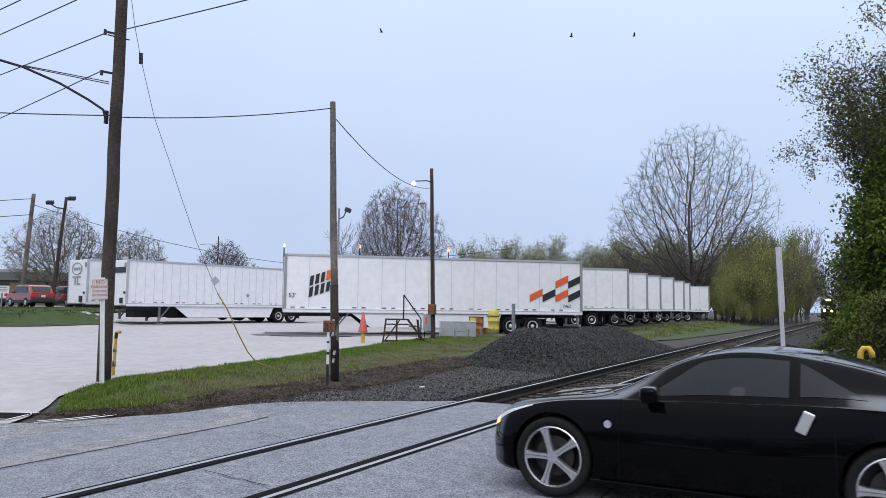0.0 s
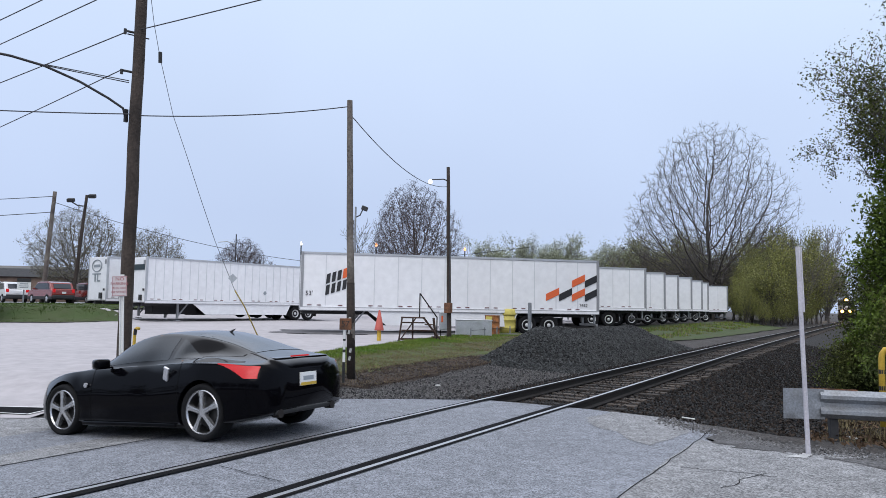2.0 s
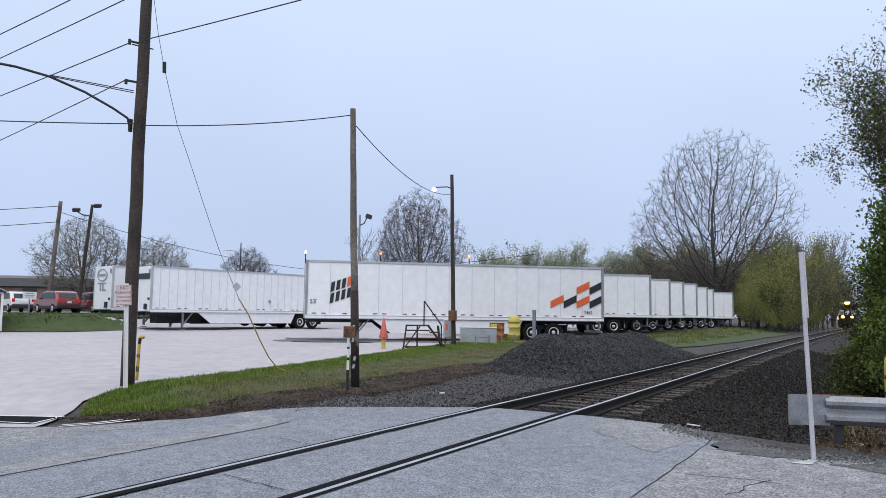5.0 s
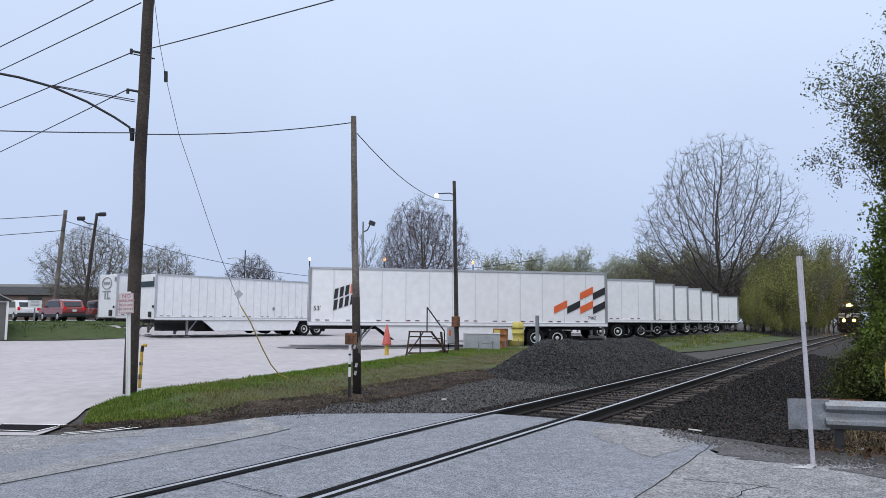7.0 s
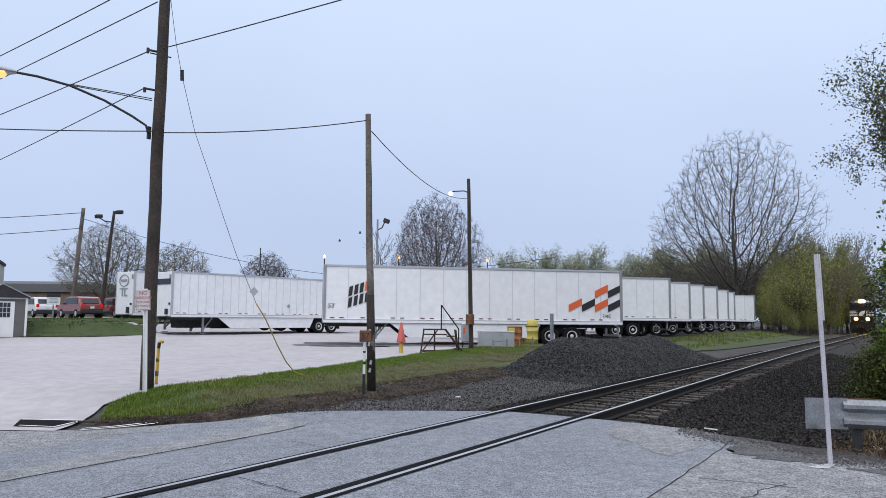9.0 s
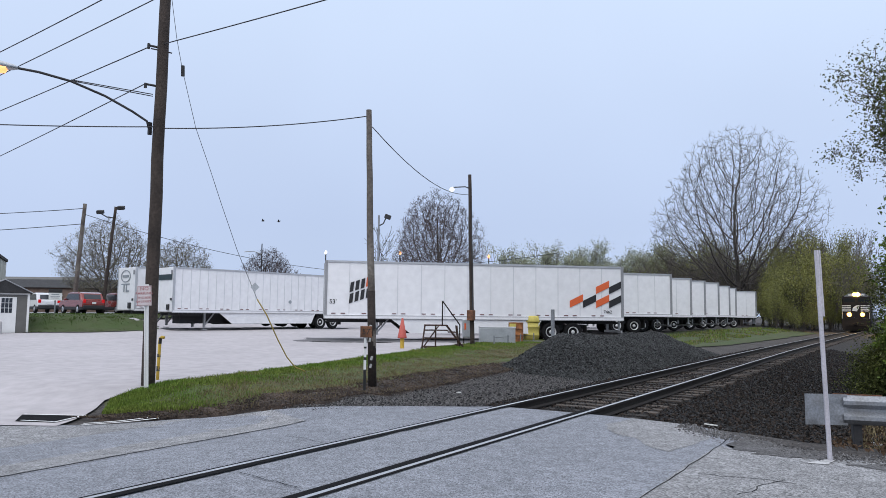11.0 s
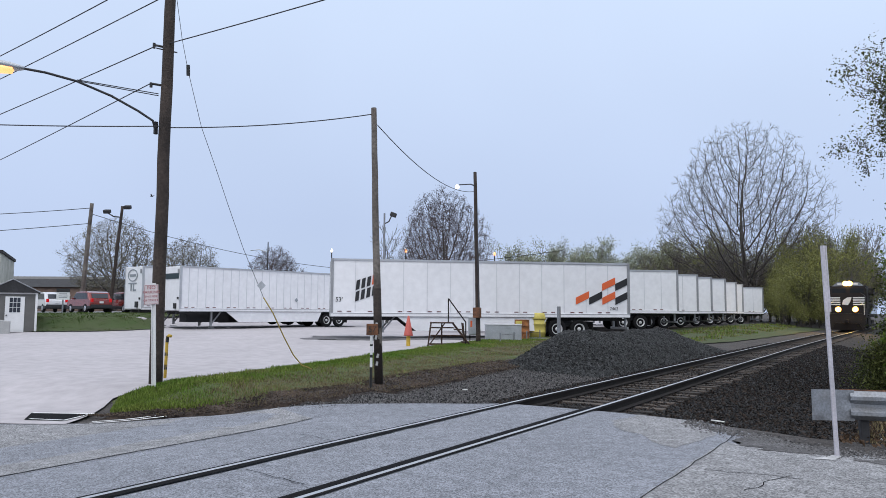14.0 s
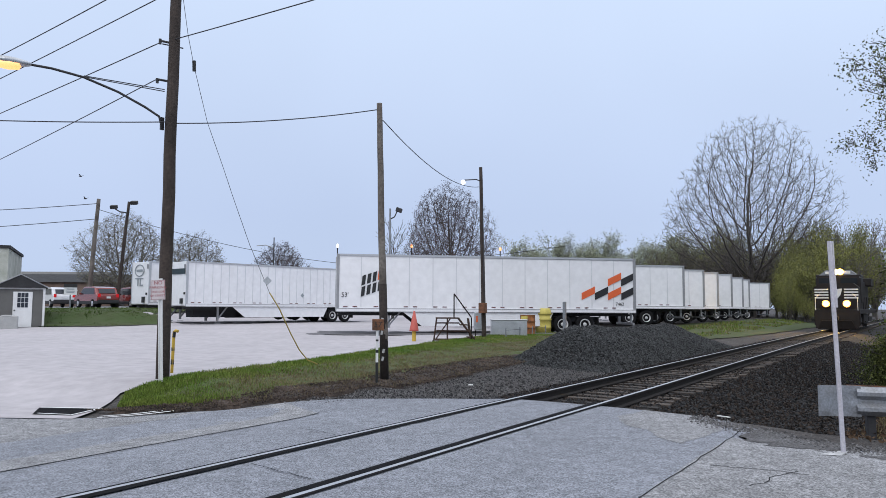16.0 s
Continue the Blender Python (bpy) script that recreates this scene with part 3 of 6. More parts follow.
while len(edge_bits) < 2600:
    x, y = rs.uniform(2.4, 7.0), rs.uniform(9.3, 11.9)
    if abs(y - (12.9 - 0.72 * x if x < 4.5 else 9.75)) < abs(rs.gauss(0, 0.22)):
        edge_bits.append((x, y, max(land(x, y), -0.02) + 0.006))
tagged(stones("road_edge_grit", edge_bits, M["gravel_stone"], 17, 0.008, 0.024), "loose grit scattered along the road edge", "gravel", kind="stuff")
# grass tufts along the row of trailers
tufts = [(rs.uniform(-8.4, -4.6), rs.uniform(40, 92)) for _ in range(20000)]
TUFTS = [(x, y) for x, y in tufts if noise.noise((x * 0.7, y * 0.25, 2)) > -0.15]


# ---- gravel pile: a long heap of fresh ballast with two humps ----
def heap(x, y):
    """Height of the heap over its ground: one long ridge with a nearly level top."""
    along = smooth(19.2, 21.7, y) * smooth(39.5, 32.0, y)
    d = x + 3.75 + 0.25 * noise.noise((y * 0.4, 2.0, 1.0))
    side = min(1.0, abs(d) / (2.0 if d > 0 else 1.65))
    top = 1.20 - 0.010 * (y - 21.0) - 0.10 * math.exp(-((y - 26.5) / 1.6) ** 2)
    return max(0.0, top * along * (1 - side ** 1.35) - 0.04 + 0.09 * noise.noise((x * 1.3, y * 1.3, 4)) * along)


hx, hy = spread(-7.5, 0.5, 60), spread(18.0, 40.0, 120)
pile = empty("gravel_pile", "heap of dark grey crushed stone beside the track", "gravel pile")
verts, faces = [], []
for j, yy in enumerate(hy):
    for i, xx in enumerate(hx):
        verts.append((xx, yy, land(xx, yy) - 0.08 + heap(xx, yy) + 0.02 * noise.noise((xx * 9, yy * 9, 1))))
nx = len(hx)
for j in range(len(hy) - 1):
    for i in range(nx - 1):
        if max(heap(hx[i], hy[j]), heap(hx[i + 1], hy[j + 1])) > 0.01:
            a = j * nx + i
            faces.append((a, a + 1, a + nx + 1, a + nx))
from_arrays("mound", verts, faces, M["ballast_ground"], pile)
spots = []
while len(spots) < 52000:
    xx, yy = rs.uniform(-7.5, 0.5), rs.uniform(18, 40)
    hh = heap(xx, yy)
    if hh > 0.02 or (hh == 0.0 and xx < -1.9 and rs.random() < 0.02):
        spots.append((xx, yy, land(xx, yy) - 0.075 + hh + rs.uniform(-0.01, 0.025)))
tagged(stones("stone_cover", spots, M["pile_stone"], 5, 0.024, 0.056), kind="stuff").parent = pile


# ---- grass ----
def blades(name, spots, material, seed, lo, hi, width=0.008):
    rng = np.random.default_rng(seed)
    s = np.asarray(spots)
    n = len(s)
    a = rng.uniform(0, math.tau, n)
    clump = np.array([0.55 + 0.9 * max(0.0, 0.5 + noise.noise((q[0] * 2.2, q[1] * 2.2, 6))) for q in spots])
    h = rng.uniform(lo, hi, n) * clump
    lean = rng.uniform(0.1, 0.7, n) * h
    side = np.stack([np.cos(a), np.sin(a), 0 * a], -1) * width
    tip = np.stack([np.cos(a + 1.3) * lean, np.sin(a + 1.3) * lean, h], -1)
    v = np.stack([s - side, s + side, s + tip * 0.55 + side * 0.7, s + tip * [1, 1, 0.95]], 1)
    f = np.array([(0, 1, 2), (0, 2, 3)])[None] + (np.arange(n) * 4)[:, None, None]
    return tagged(from_arrays(name, v.reshape(-1, 3).tolist(), f.reshape(-1, 3).tolist(), material), kind="stuff")


def inside(x, y, poly):
    hit = False
    for (x0, y0), (x1, y1) in zip(poly, poly[1:] + poly[:1]):
        if (y0 > y) != (y1 > y) and x < x0 + (y - y0) * (x1 - x0) / (y1 - y0):
            hit = not hit
    return hit


VERGE = [(-6.36, 7.76), (-5.29, 8.49), (-4.92, 9.28), (-4.9, 10.3), (-4.95, 12.2), (-5.3, 14.5), (-5.9, 20), (-6.8, 26), (-8.8, 35), (-12.4, 38.0), (-11.9, 30.7), (-11.0, 26.2), (-9.5, 20.5), (-8.0, 14.8), (-7.75, 12.4), (-7.4, 9.6), (-7.26, 8.53)]
DIRT = [(-6.59, 7.31), (-5.13, 7.98), (-4.23, 9.28), (-3.6, 10.0), (-3.8, 12.0), (-4.0, 15), (-4.4, 19), (-4.9, 23), (-5.9, 24), (-5.9, 19.5), (-5.4, 14.5), (-5.0, 12.2), (-5.0, 10.3), (-5.02, 9.28), (-5.36, 8.57)]
clods = []
while len(clods) < 7000:
    x, y = rs.uniform(-7.0, -3.5), 7.2 + 14 * rs.random() ** 1.5
    if inside(x, y, DIRT):
        clods.append((x, y, land(x, y) + 0.035))
tagged(stones("soil_crumbs", clods, M["dirt"], 14, 0.008, 0.03), "dark soil crumbs along the grass edge", "soil", kind="stuff")
green, dry = [], []
for x, y, z in clods[:2600]:
    dry.append((x, y, z))
while len(green) < 75000:
    yy = 7.4 + 30.5 * rs.random() ** 1.9
    xx = rs.uniform(-12.8, -3.6)
    if not inside(xx, yy, VERGE):
        continue
    k = noise.noise((xx * 0.9, yy * 0.6, 7))
    edge = smooth(-6.9, -5.6, xx + (yy - 10) * 0.15) * smooth(8.3, 9.6, yy)
    if rs.random() < edge * 0.9 + 0.6 * smooth(0.0, 0.35, k) * smooth(8.5, 11, yy):
        if rs.random() < 0.6:
            dry.append((xx, yy, land(xx, yy) + 0.02))
    else:
        green.append((xx, yy, land(xx, yy) + 0.02))
tagged(blades("grass", green, M["grass"], 7, 0.02, 0.08, 0.006), "short green spring grass on the verge", "grass")
tagged(blades("dry_grass", dry, M["straw"], 8, 0.015, 0.06, 0.006), "dry straw-coloured grass on the verge", "grass")
tagged(blades("grass", [(x, y, land(x, y) - 0.02) for x, y in TUFTS[::3]], M["grass"], 10, 0.08, 0.25, 0.02), "patchy green grass beside the parked trailers", "grass")
BANK = [(-37.3, 23.9), (-35.4, 26.6), (-34.7, 29.2), (-38.6, 30.6), (-43.4, 32.5), (-44.5, 38), (-47, 48), (-50, 44), (-48.5, 31.5), (-48.0, 18), (-43.0, 18), (-41.2, 24)]
tagged(blades("dry_grass", [(x, y, land(x, y) - 0.02) for x, y in TUFTS[1::3]], M["straw"], 12, 0.06, 0.2, 0.02), "dry brown grass beside the parked trailers", "grass")
bank_spots = []
while len(bank_spots) < 30000:
    xx, yy = rs.uniform(-50, -35), rs.uniform(18, 46)
    if inside(xx, yy, BANK):
        bank_spots.append((xx, yy, land(xx, yy) + 0.03))
tagged(blades("grass", bank_spots, M["grass_deep"], 9, 0.03, 0.10, 0.02), "green grass on the bank behind the lot", "grass")


# ---- poles ----
def wood_pole(name, base, top, r0, r1, label, material):
    """A tapered, slightly crooked timber pole."""
    th = empty(name, label, "utility pole", pose(*base))
    d = Vector(top) - Vector(base)
    pts = [d * (k / 12) + Vector((0.02 * noise.noise((k * 0.6, 1, base[0])), 0.02 * noise.noise((k * 0.6, 5, base[1])), 0)) for k in range(13)]
    pts[0].z -= 0.15
    part("pole", tube(pts, r0, 14, r1), material, th, smooth=True)
    return th


def cable(name, a, b, sag, label, r=0.012, n=14):
    """A hanging wire between two points."""
    a, b = Vector(a), Vector(b)
    pts = [a.lerp(b, k / n) - Vector((0, 0, sag * 4 * (k / n) * (1 - k / n))) for k in range(n + 1)]
    return tagged(obj(name, tube(pts, r, 5), M["wire"]), label, "cable")


pole_a = wood_pole("utility_pole", (-7.62, 9.58, 0.05), (-7.55, 9.55, 9.3), 0.135, 0.105, "tall weathered brown utility pole leaning slightly", M["pole"])
pole_b = wood_pole("utility_pole", (-4.70, 13.15, 0.0), (-4.86, 13.03, 6.2), 0.092, 0.062, "grey timber utility pole beside the gravel", M["pole_grey"])
# sleeve that makes the lowest 2.1 m of the pole darker brown
part("treated_base", tube([(0, 0, -0.12), (-0.03, -0.025, 1.2), (-0.055, -0.04, 2.1)], 0.0965, 14, 0.089), M["pole_dark"], pole_b, "dark brown lower section", smooth=True)
for z_, a_ in ((0.45, -75), (0.62, -60), (1.02, -80), (1.3, -70)):
    part("paint_mark", boxes(((0.05, 0.006, 0.09), (-0.015 * z_ * 1.7 + 0.094 * math.cos(radians(a_)), -0.012 * z_ * 1.7 + 0.094 * math.sin(radians(a_)), z_), (0, 12, a_ + 90))), M["paint_worn"], pole_b, "flaked white paint mark")
pole_c = wood_pole("utility_pole", (-10.66, 28.25, 0.1), (-10.81, 28.17, 7.8), 0.105, 0.075, "dark timber pole carrying a small flood lamp", M["pole"])
pole_d = wood_pole("utility_pole", (-53.5, 36.3, 1.3), (-52.4, 36.2, 10.5), 0.20, 0.15, "leaning grey utility pole by the car park", M["pole_grey"])
pole_e = wood_pole("light_pole", (-49.6, 36.4, 1.4), (-48.5, 36.4, 10.0), 0.15, 0.11, "leaning dark light pole with flood lamps", M["pole"])

# hardware on the tall pole (its own space)
part("crossarm_bolt", rods(((-0.1, -0.2, 6.95), (0.05, 0.2, 6.95), 0.014)), M["wire"], pole_a)
part("insulator", rods(((-0.15, -0.22, 6.95), (-0.15, -0.22, 7.06), 0.03), ((-0.15, -0.22, 7.02), (-0.02, -0.05, 7.0), 0.025)), M["black"], pole_a, "dark insulator")
part("insulator", rods(((-0.17, -0.24, 6.12), (-0.17, -0.24, 6.22), 0.03), ((-0.17, -0.24, 6.2), (-0.02, -0.05, 6.18), 0.025)), M["black"], pole_a, "dark insulator")
arm = [(-0.10, -0.14, 5.2), (-0.12, -0.2, 5.42), (-0.25, -0.45, 5.58), (-0.50, -0.90, 5.82), (-0.80, -1.45, 6.02), (-1.05, -1.95, 6.10), (-1.25, -2.30, 6.12)]
arm_part = part("lamp_arm", tube(arm, 0.024, 8), M["trailer_dark"], pole_a, "curved dark steel lamp arm", smooth=True)
part("arm_bracket", boxes(((0.05, 0.07, 0.26), (-0.10, -0.14, 5.28))), M["trailer_dark"], pole_a)
part("stay_rod", rods(((-0.08, -0.12, 6.0), (-0.80, -1.45, 6.05), 0.01), ((-0.08, -0.12, 5.96), (-0.80, -1.45, 6.03), 0.01)), M["wire"], pole_a)
head_bm = lathe([(0.05, 0.0), (0.09, 0.08), (0.14, 0.25), (0.16, 0.42), (0.12, 0.58), (0.0, 0.64)], 14)
lamp_head = part("lamp_head", head_bm, M["alu"], pole_a, "street lamp head glowing orange", smooth=True)
lamp_head.matrix_basis = pose(-1.22, -2.25, 6.12, 0, 0, 152) @ Matrix.Diagonal((1, 1, 0.6, 1))
glow = part("lamp_bowl", lathe([(0.0, 0.16), (0.12, 0.2), (0.15, 0.38), (0.12, 0.56), (0.0, 0.62)], 14), M["sodium"], pole_a, "glowing orange glass bowl", smooth=True)
glow.matrix_basis = pose(-1.22, -2.25, 6.06, 0, 0, 152) @ Matrix.Diagonal((1, 1, 0.62, 1))

# flood lamp on the dark pole
part("lamp_arm", tube([(-0.1, -0.05, 7.05), (-0.3, -0.2, 7.15), (-0.75, -0.48, 7.12)], 0.025, 6), M["wire"], pole_c)
part("lamp", lathe([(0.0, 0.0), (0.09, 0.04), (0.10, 0.12), (0.04, 0.2)], 12, "Z"), M["lamp_white"], pole_c, "small glowing white lamp").matrix_basis = pose(-0.80, -0.52, 6.92)
part("meter_box", boxes(((0.3, 0.25, 0.45), (0.02, -0.17, 1.45)), bevel=0.02), M["rust"], pole_c, "rusty meter box")
part("conduit", rods(((0.1, -0.16, 1.3), (-0.02, -0.13, 6.3), 0.02)), M["wire"], pole_c)
part("lamp_arm", tube([(0.9, -0.1, 7.7), (0.5, -0.35, 7.75), (0.15, -0.6, 8.0)], 0.05, 6), M["trailer_dark"], pole_e)
for at_ in ((0.05, -0.65, 8.15), (1.5, 0.2, 8.5)):
    part("flood_lamp", boxes(((0.55, 0.35, 0.3), at_, (20, 0, 30)), bevel=0.05), M["trailer_dark"], pole_e, "dark flood lamp")

# guy wire with insulator and yellow sleeve
guy = empty("guy_wire", "steel guy wire with a yellow plastic sleeve", "guy wire")
gm = [Vector(p) for p in ((-7.58, 9.61, 8.83), (-7.54, 9.70, 8.12), (-7.48, 9.82, 7.29), (-7.41, 9.94, 6.64), (-7.27, 10.22, 5.47), (-7.12, 10.52, 4.60), (-7.00, 10.76, 3.87), (-6.84, 11.09, 2.92), (-6.63, 11.51, 1.88), (-6.53, 11.71, 1.54), (-6.41, 11.95, 1.00), (-6.31, 12.14, 0.62), (-6.22, 12.32, 0.39), (-6.16, 12.44, 0.34), (-6.11, 12.53, 0.29))]
part("wire", tube(gm, 0.006, 5), M["wire"], guy)
part("insulator", rods((gm[3] + Vector((0, 0, 0.11)), gm[3] - Vector((0.01, -0.02, 0.11)), 0.04)), M["black"], guy, "black strain insulator")
part("sleeve", tube(gm[8:], 0.014, 8), M["sleeve"], guy, "yellow plastic sleeve", smooth=True)
part("marker_tag", boxes(((0.14, 0.01, 0.14), gm[8].lerp(gm[7], 0.2) + Vector((0.05, 0, 0.05)), (0, 45, 30))), M["alu"], guy)

# overhead wires
cable("cable", (-7.60, 9.56, 5.35), (-4.87, 13.02, 6.06), 0.09, "thin dark service wire between poles")
cable("cable", (-7.93, 8.57, 7.88), (-20.25, 9.88, 7.88), 0.05, "dark overhead wire above the road")
cable("cable", (-7.11, 9.05, 7.83), (-26.44, 11.42, 7.83), 0.05, "dark overhead wire above the road")
cable("cable", (-7.54, 9.27, 6.99), (-25.61, 11.51, 6.90), 0.04, "dark overhead wire above the road")
cable("cable", (-7.59, 9.20, 6.19), (-34.54, 15.00, 6.10), 0.10, "twisted dark service cable above the road", 0.011)
cable("cable", (-7.56, 9.41, 5.34), (-11.68, 6.26, 5.30), 0.04, "thin dark service wire above the lot")
cable("cable", (-7.50, 9.50, 7.09), (0.53, 9.19, 6.90), 0.02, "dark overhead wire above the road")
cable("cable", (-4.98, 13.34, 5.89), (-10.75, 28.02, 6.90), 0.47, "sagging dark wire to the lamp pole")
cable("cable", (-52.4, 36.2, 10.1), (-85.0, 25.0, 10.2), 0.4, "thin distant overhead wire across the sky", 0.03)
cable("cable", (-52.4, 36.2, 8.8), (-85.0, 20.0, 7.5), 0.4, "thin distant overhead wire across the sky", 0.03)
cable("cable", (-52.4, 36.2, 9.6), (-44.5, 57.7, 6.0), 0.6, "thin distant overhead wire across the sky", 0.025)
cable("cable", (-44.5, 57.7, 6.2), (-20.0, 60.0, 7.0), 0.5, "thin distant overhead wire across the sky", 0.025)


# ---- trailers ----
def wheel_pair(parent, x, y, z, side):
    w = part("wheel", lathe([(0.28, -0.02), (0.40, -0.12), (0.50, -0.10), (0.52, 0.0), (0.50, 0.16), (0.3, 0.16)], 28), M["tyre"], parent, "black truck tyre", smooth=True)
    w.matrix_basis = pose(x, y, z, 0, 0, 0 if side > 0 else 180)
    rim = part("rim", lathe([(0.0, -0.07), (0.09, -0.08), (0.10, -0.02), (0.22, 0.02), (0.26, -0.10), (0.29, -0.10), (0.29, 0.0)], 28), M["wheel_white"], w, "pale steel rim", smooth=True)
    return w


def semi_trailer(label, m, length=16.15, post=True, axles=(4.0, 2.75), skirt=False, group="parked trailers", lean_nose=False, rib_gap=1.22):
    """Box trailer: origin on the ground under the camera-side nose corner, +X to the rear, body towards +Y."""
    th = empty("semi_trailer", label, "trailer", m, group)
    W_, z0, z1 = 2.6, 1.17, 4.11
    part("body", boxes(((length - 0.02, W_ - 0.04, z1 - z0 - 0.05), (length / 2, W_ / 2, (z0 + z1) / 2)), bevel=0.03), M["trailer"], th)
    part("roof_rail", boxes(((length + 0.02, 0.05, 0.10), (length / 2, 0.0, z1 - 0.05)), ((length + 0.02, 0.05, 0.10), (length / 2, W_, z1 - 0.05))), M["trailer_trim"], th)
    part("side_rail", boxes(((length, 0.06, 0.20), (length / 2, -0.005, z0 + 0.06)), ((length, 0.06, 0.2), (length / 2, W_ + 0.005, z0 + 0.06))), M["trailer"], th, "white lower rail")
    part("rail_edge", boxes(((length, 0.012, 0.025), (length / 2, -0.041, z0 + 0.14)), ((length, 0.012, 0.03), (length / 2, -0.041, z0 - 0.02))), M["corner_grey"], th, "grey edge of the lower rail")
    # thin panel seams
    n = int(length / rib_gap)
    if n:
        bm = bmesh.new()
        for k in range(1, n):
            box(bm, (0.03, 0.022, z1 - z0 - 0.35), (k * length / n, 0.008, (z0 + z1) / 2 + 0.04))
        tagged(part("panel_seam", bm, M["seam"], th), kind="stuff")
    tape = part("reflector_tape", boxes(((0.22, 0.012, 0.045),)), M["red_refl"], th, "dark red reflector strip")
    tape.matrix_basis = pose(0.45, -0.012, z0 + 0.24)
    for k in range(1, 20):
        share("reflector_tape", tape, th, pose(0.69 + (k // 2) * (length - 1.4) / 9.5 + (0.24 if k % 2 else -0.24), -0.012, z0 + 0.24))
    cp = M["corner_grey"] if post else M["trailer_trim"]
    for x, yy in ((0.05, 0.02), (length - 0.05, 0.02), (0.05, W_ - 0.02), (length - 0.05, W_ - 0.02)):
        part("corner_post", boxes(((0.14, 0.1, z1 - z0), (x, yy, (z0 + z1) / 2)), bevel=0.015), cp, th, "grey metal corner post")
    # rear frame and bumper
    part("rear_frame", boxes(((0.06, W_, 0.28), (length + 0.01, W_ / 2, z1 - 0.16)), ((0.06, W_, 0.22), (length + 0.01, W_ / 2, z0 + 0.08)), ((0.06, 0.1, z1 - z0), (length + 0.01, 0.05, (z0 + z1) / 2)), ((0.06, 0.1, z1 - z0), (length + 0.01, W_ - 0.05, (z0 + z1) / 2))), M["corner_grey"], th)
    part("door", boxes(((0.04, W_ / 2 - 0.1, z1 - z0 - 0.5), (length + 0.01, W_ * 0.26, (z0 + z1) / 2)), ((0.04, W_ / 2 - 0.1, z1 - z0 - 0.5), (length + 0.01, W_ * 0.74, (z0 + z1) / 2))), M["trailer"], th)
    part("bumper", boxes(((0.1, W_ - 0.3, 0.12), (length - 0.05, W_ / 2, 0.55)), ((0.1, 0.1, 0.65), (length - 0.05, 0.5, 0.85)), ((0.1, 0.1, 0.65), (length - 0.05, W_ - 0.5, 0.85))), M["corner_grey"], th, "steel underride bumper")
    part("frame", boxes(((length - 0.3, 0.14, 0.2), (length / 2, 0.75, z0 - 0.12)), ((length - 0.3, 0.14, 0.2), (length / 2, W_ - 0.75, z0 - 0.12)), ((3.2, 1.4, 0.28), (length - (axles[0] + axles[1]) / 2, W_ / 2, 0.78))), M["trailer_dark"], th, "dark steel chassis")
    for a in axles:
        for yy, s in ((0.16, 1), (W_ - 0.16, -1)):
            wheel_pair(th, length - a, yy, 0.52, s)
        part("axle", rods(((length - a, 0.2, 0.52), (length - a, W_ - 0.2, 0.52), 0.07)), M["trailer_dark"], th)
        part("mud_flap", boxes(((0.02, 0.6, 0.6), (length - a - 0.62 if a == axles[0] else length - a + 0.75, 0.35, 0.62))), M["black"], th)
    # landing gear
    for yy in (0.55, W_ - 0.55):
        part("landing_leg", boxes(((0.13, 0.13, 0.95), (2.6, yy, 0.64)), ((0.32, 0.3, 0.05), (2.6, yy, 0.03)), ((0.08, 0.08, 1.0), (3.0, yy, 0.75), (0, 40, 0))), M["corner_grey"], th, "grey landing leg")
    if skirt:
        x0, x1 = 3.9, length - axles[0] - 0.75
        part("side_skirt", prism([(x0 - 0.5, z0 - 0.02), (x0 + 0.5, 0.42), (x1 - 0.25, 0.42), (x1, z0 - 0.02)], 0.03), M["trailer"], th, "white side skirt").matrix_basis = pose(0, 0.06, 0)
        # far skirt gets a dark colour in place of the shade on its inside
        part("side_skirt", prism([(x0 - 0.5, z0 - 0.02), (x0 + 0.5, 0.35), (x1 - 0.25, 0.35), (x1, z0 - 0.02)], 0.03), M["trailer_dark"], th, "far side skirt coloured dark for shade").matrix_basis = pose(0, W_ - 0.02, 0)
        part("skirt_end", prism([(x1 - 0.05, z0 - 0.02), (x1 - 0.30, 0.42), (x1 - 0.2, 0.40), (x1 + 0.2, z0 - 0.02)], 0.02), M["trailer"], th).matrix_basis = pose(0, 0.03, 0)
    return th


YAW = 41.8
main = semi_trailer("long white box trailer with slanted logo and orange black chevrons", pose(-19.58, 28.76, 0.17, 0, 0, YAW), axles=(4.1, 2.85), skirt=True)
# slanted decals on the camera side
def slant(x, z, w, h, dz, material, name="decal", dx=0.0):
    part(name, prism([(x, z), (x + w, z + dz), (x + w + dx, z + h + dz), (x + dx, z + h)], 0.006), material, main).matrix_basis = pose(0, -0.012, 0)


# bars stand where the maker's name is
for k in range(3):
    slant(1.25 + 0.28 * k, 2.48 + 0.093 * k, 0.19, 0.50, 0.075, M["black_vinyl"], "logo_bar", 0.05)
slant(2.08, 2.77, 0.22, 0.50, 0.085, M["orange"], "logo_bar", 0.05)
for k in range(4):
    slant(1.22 + 0.285 * k, 1.90 + 0.095 * k, 0.19, 0.50, 0.078, M["black_vinyl"], "logo_bar", 0.05)
for k, lvl, mt in ((0, 0, "orange"), (1, 0, "black_vinyl"), (2, 1, "orange"), (3, 1, "black_vinyl"), (2, 0, "orange"), (3, 0, "black_vinyl")):
    slant(13.08 + 0.75 * k, 1.83 + 0.76 * lvl, 0.75, 0.38, 0.36, M[mt], "chevron")
lettering("53'", 0.32, M["black_vinyl"], main, pose(0.42, -0.012, 2.0, 90))
lettering("7462", 0.24, M["black_vinyl"], main, pose(15.25, -0.012, 1.62, 90))

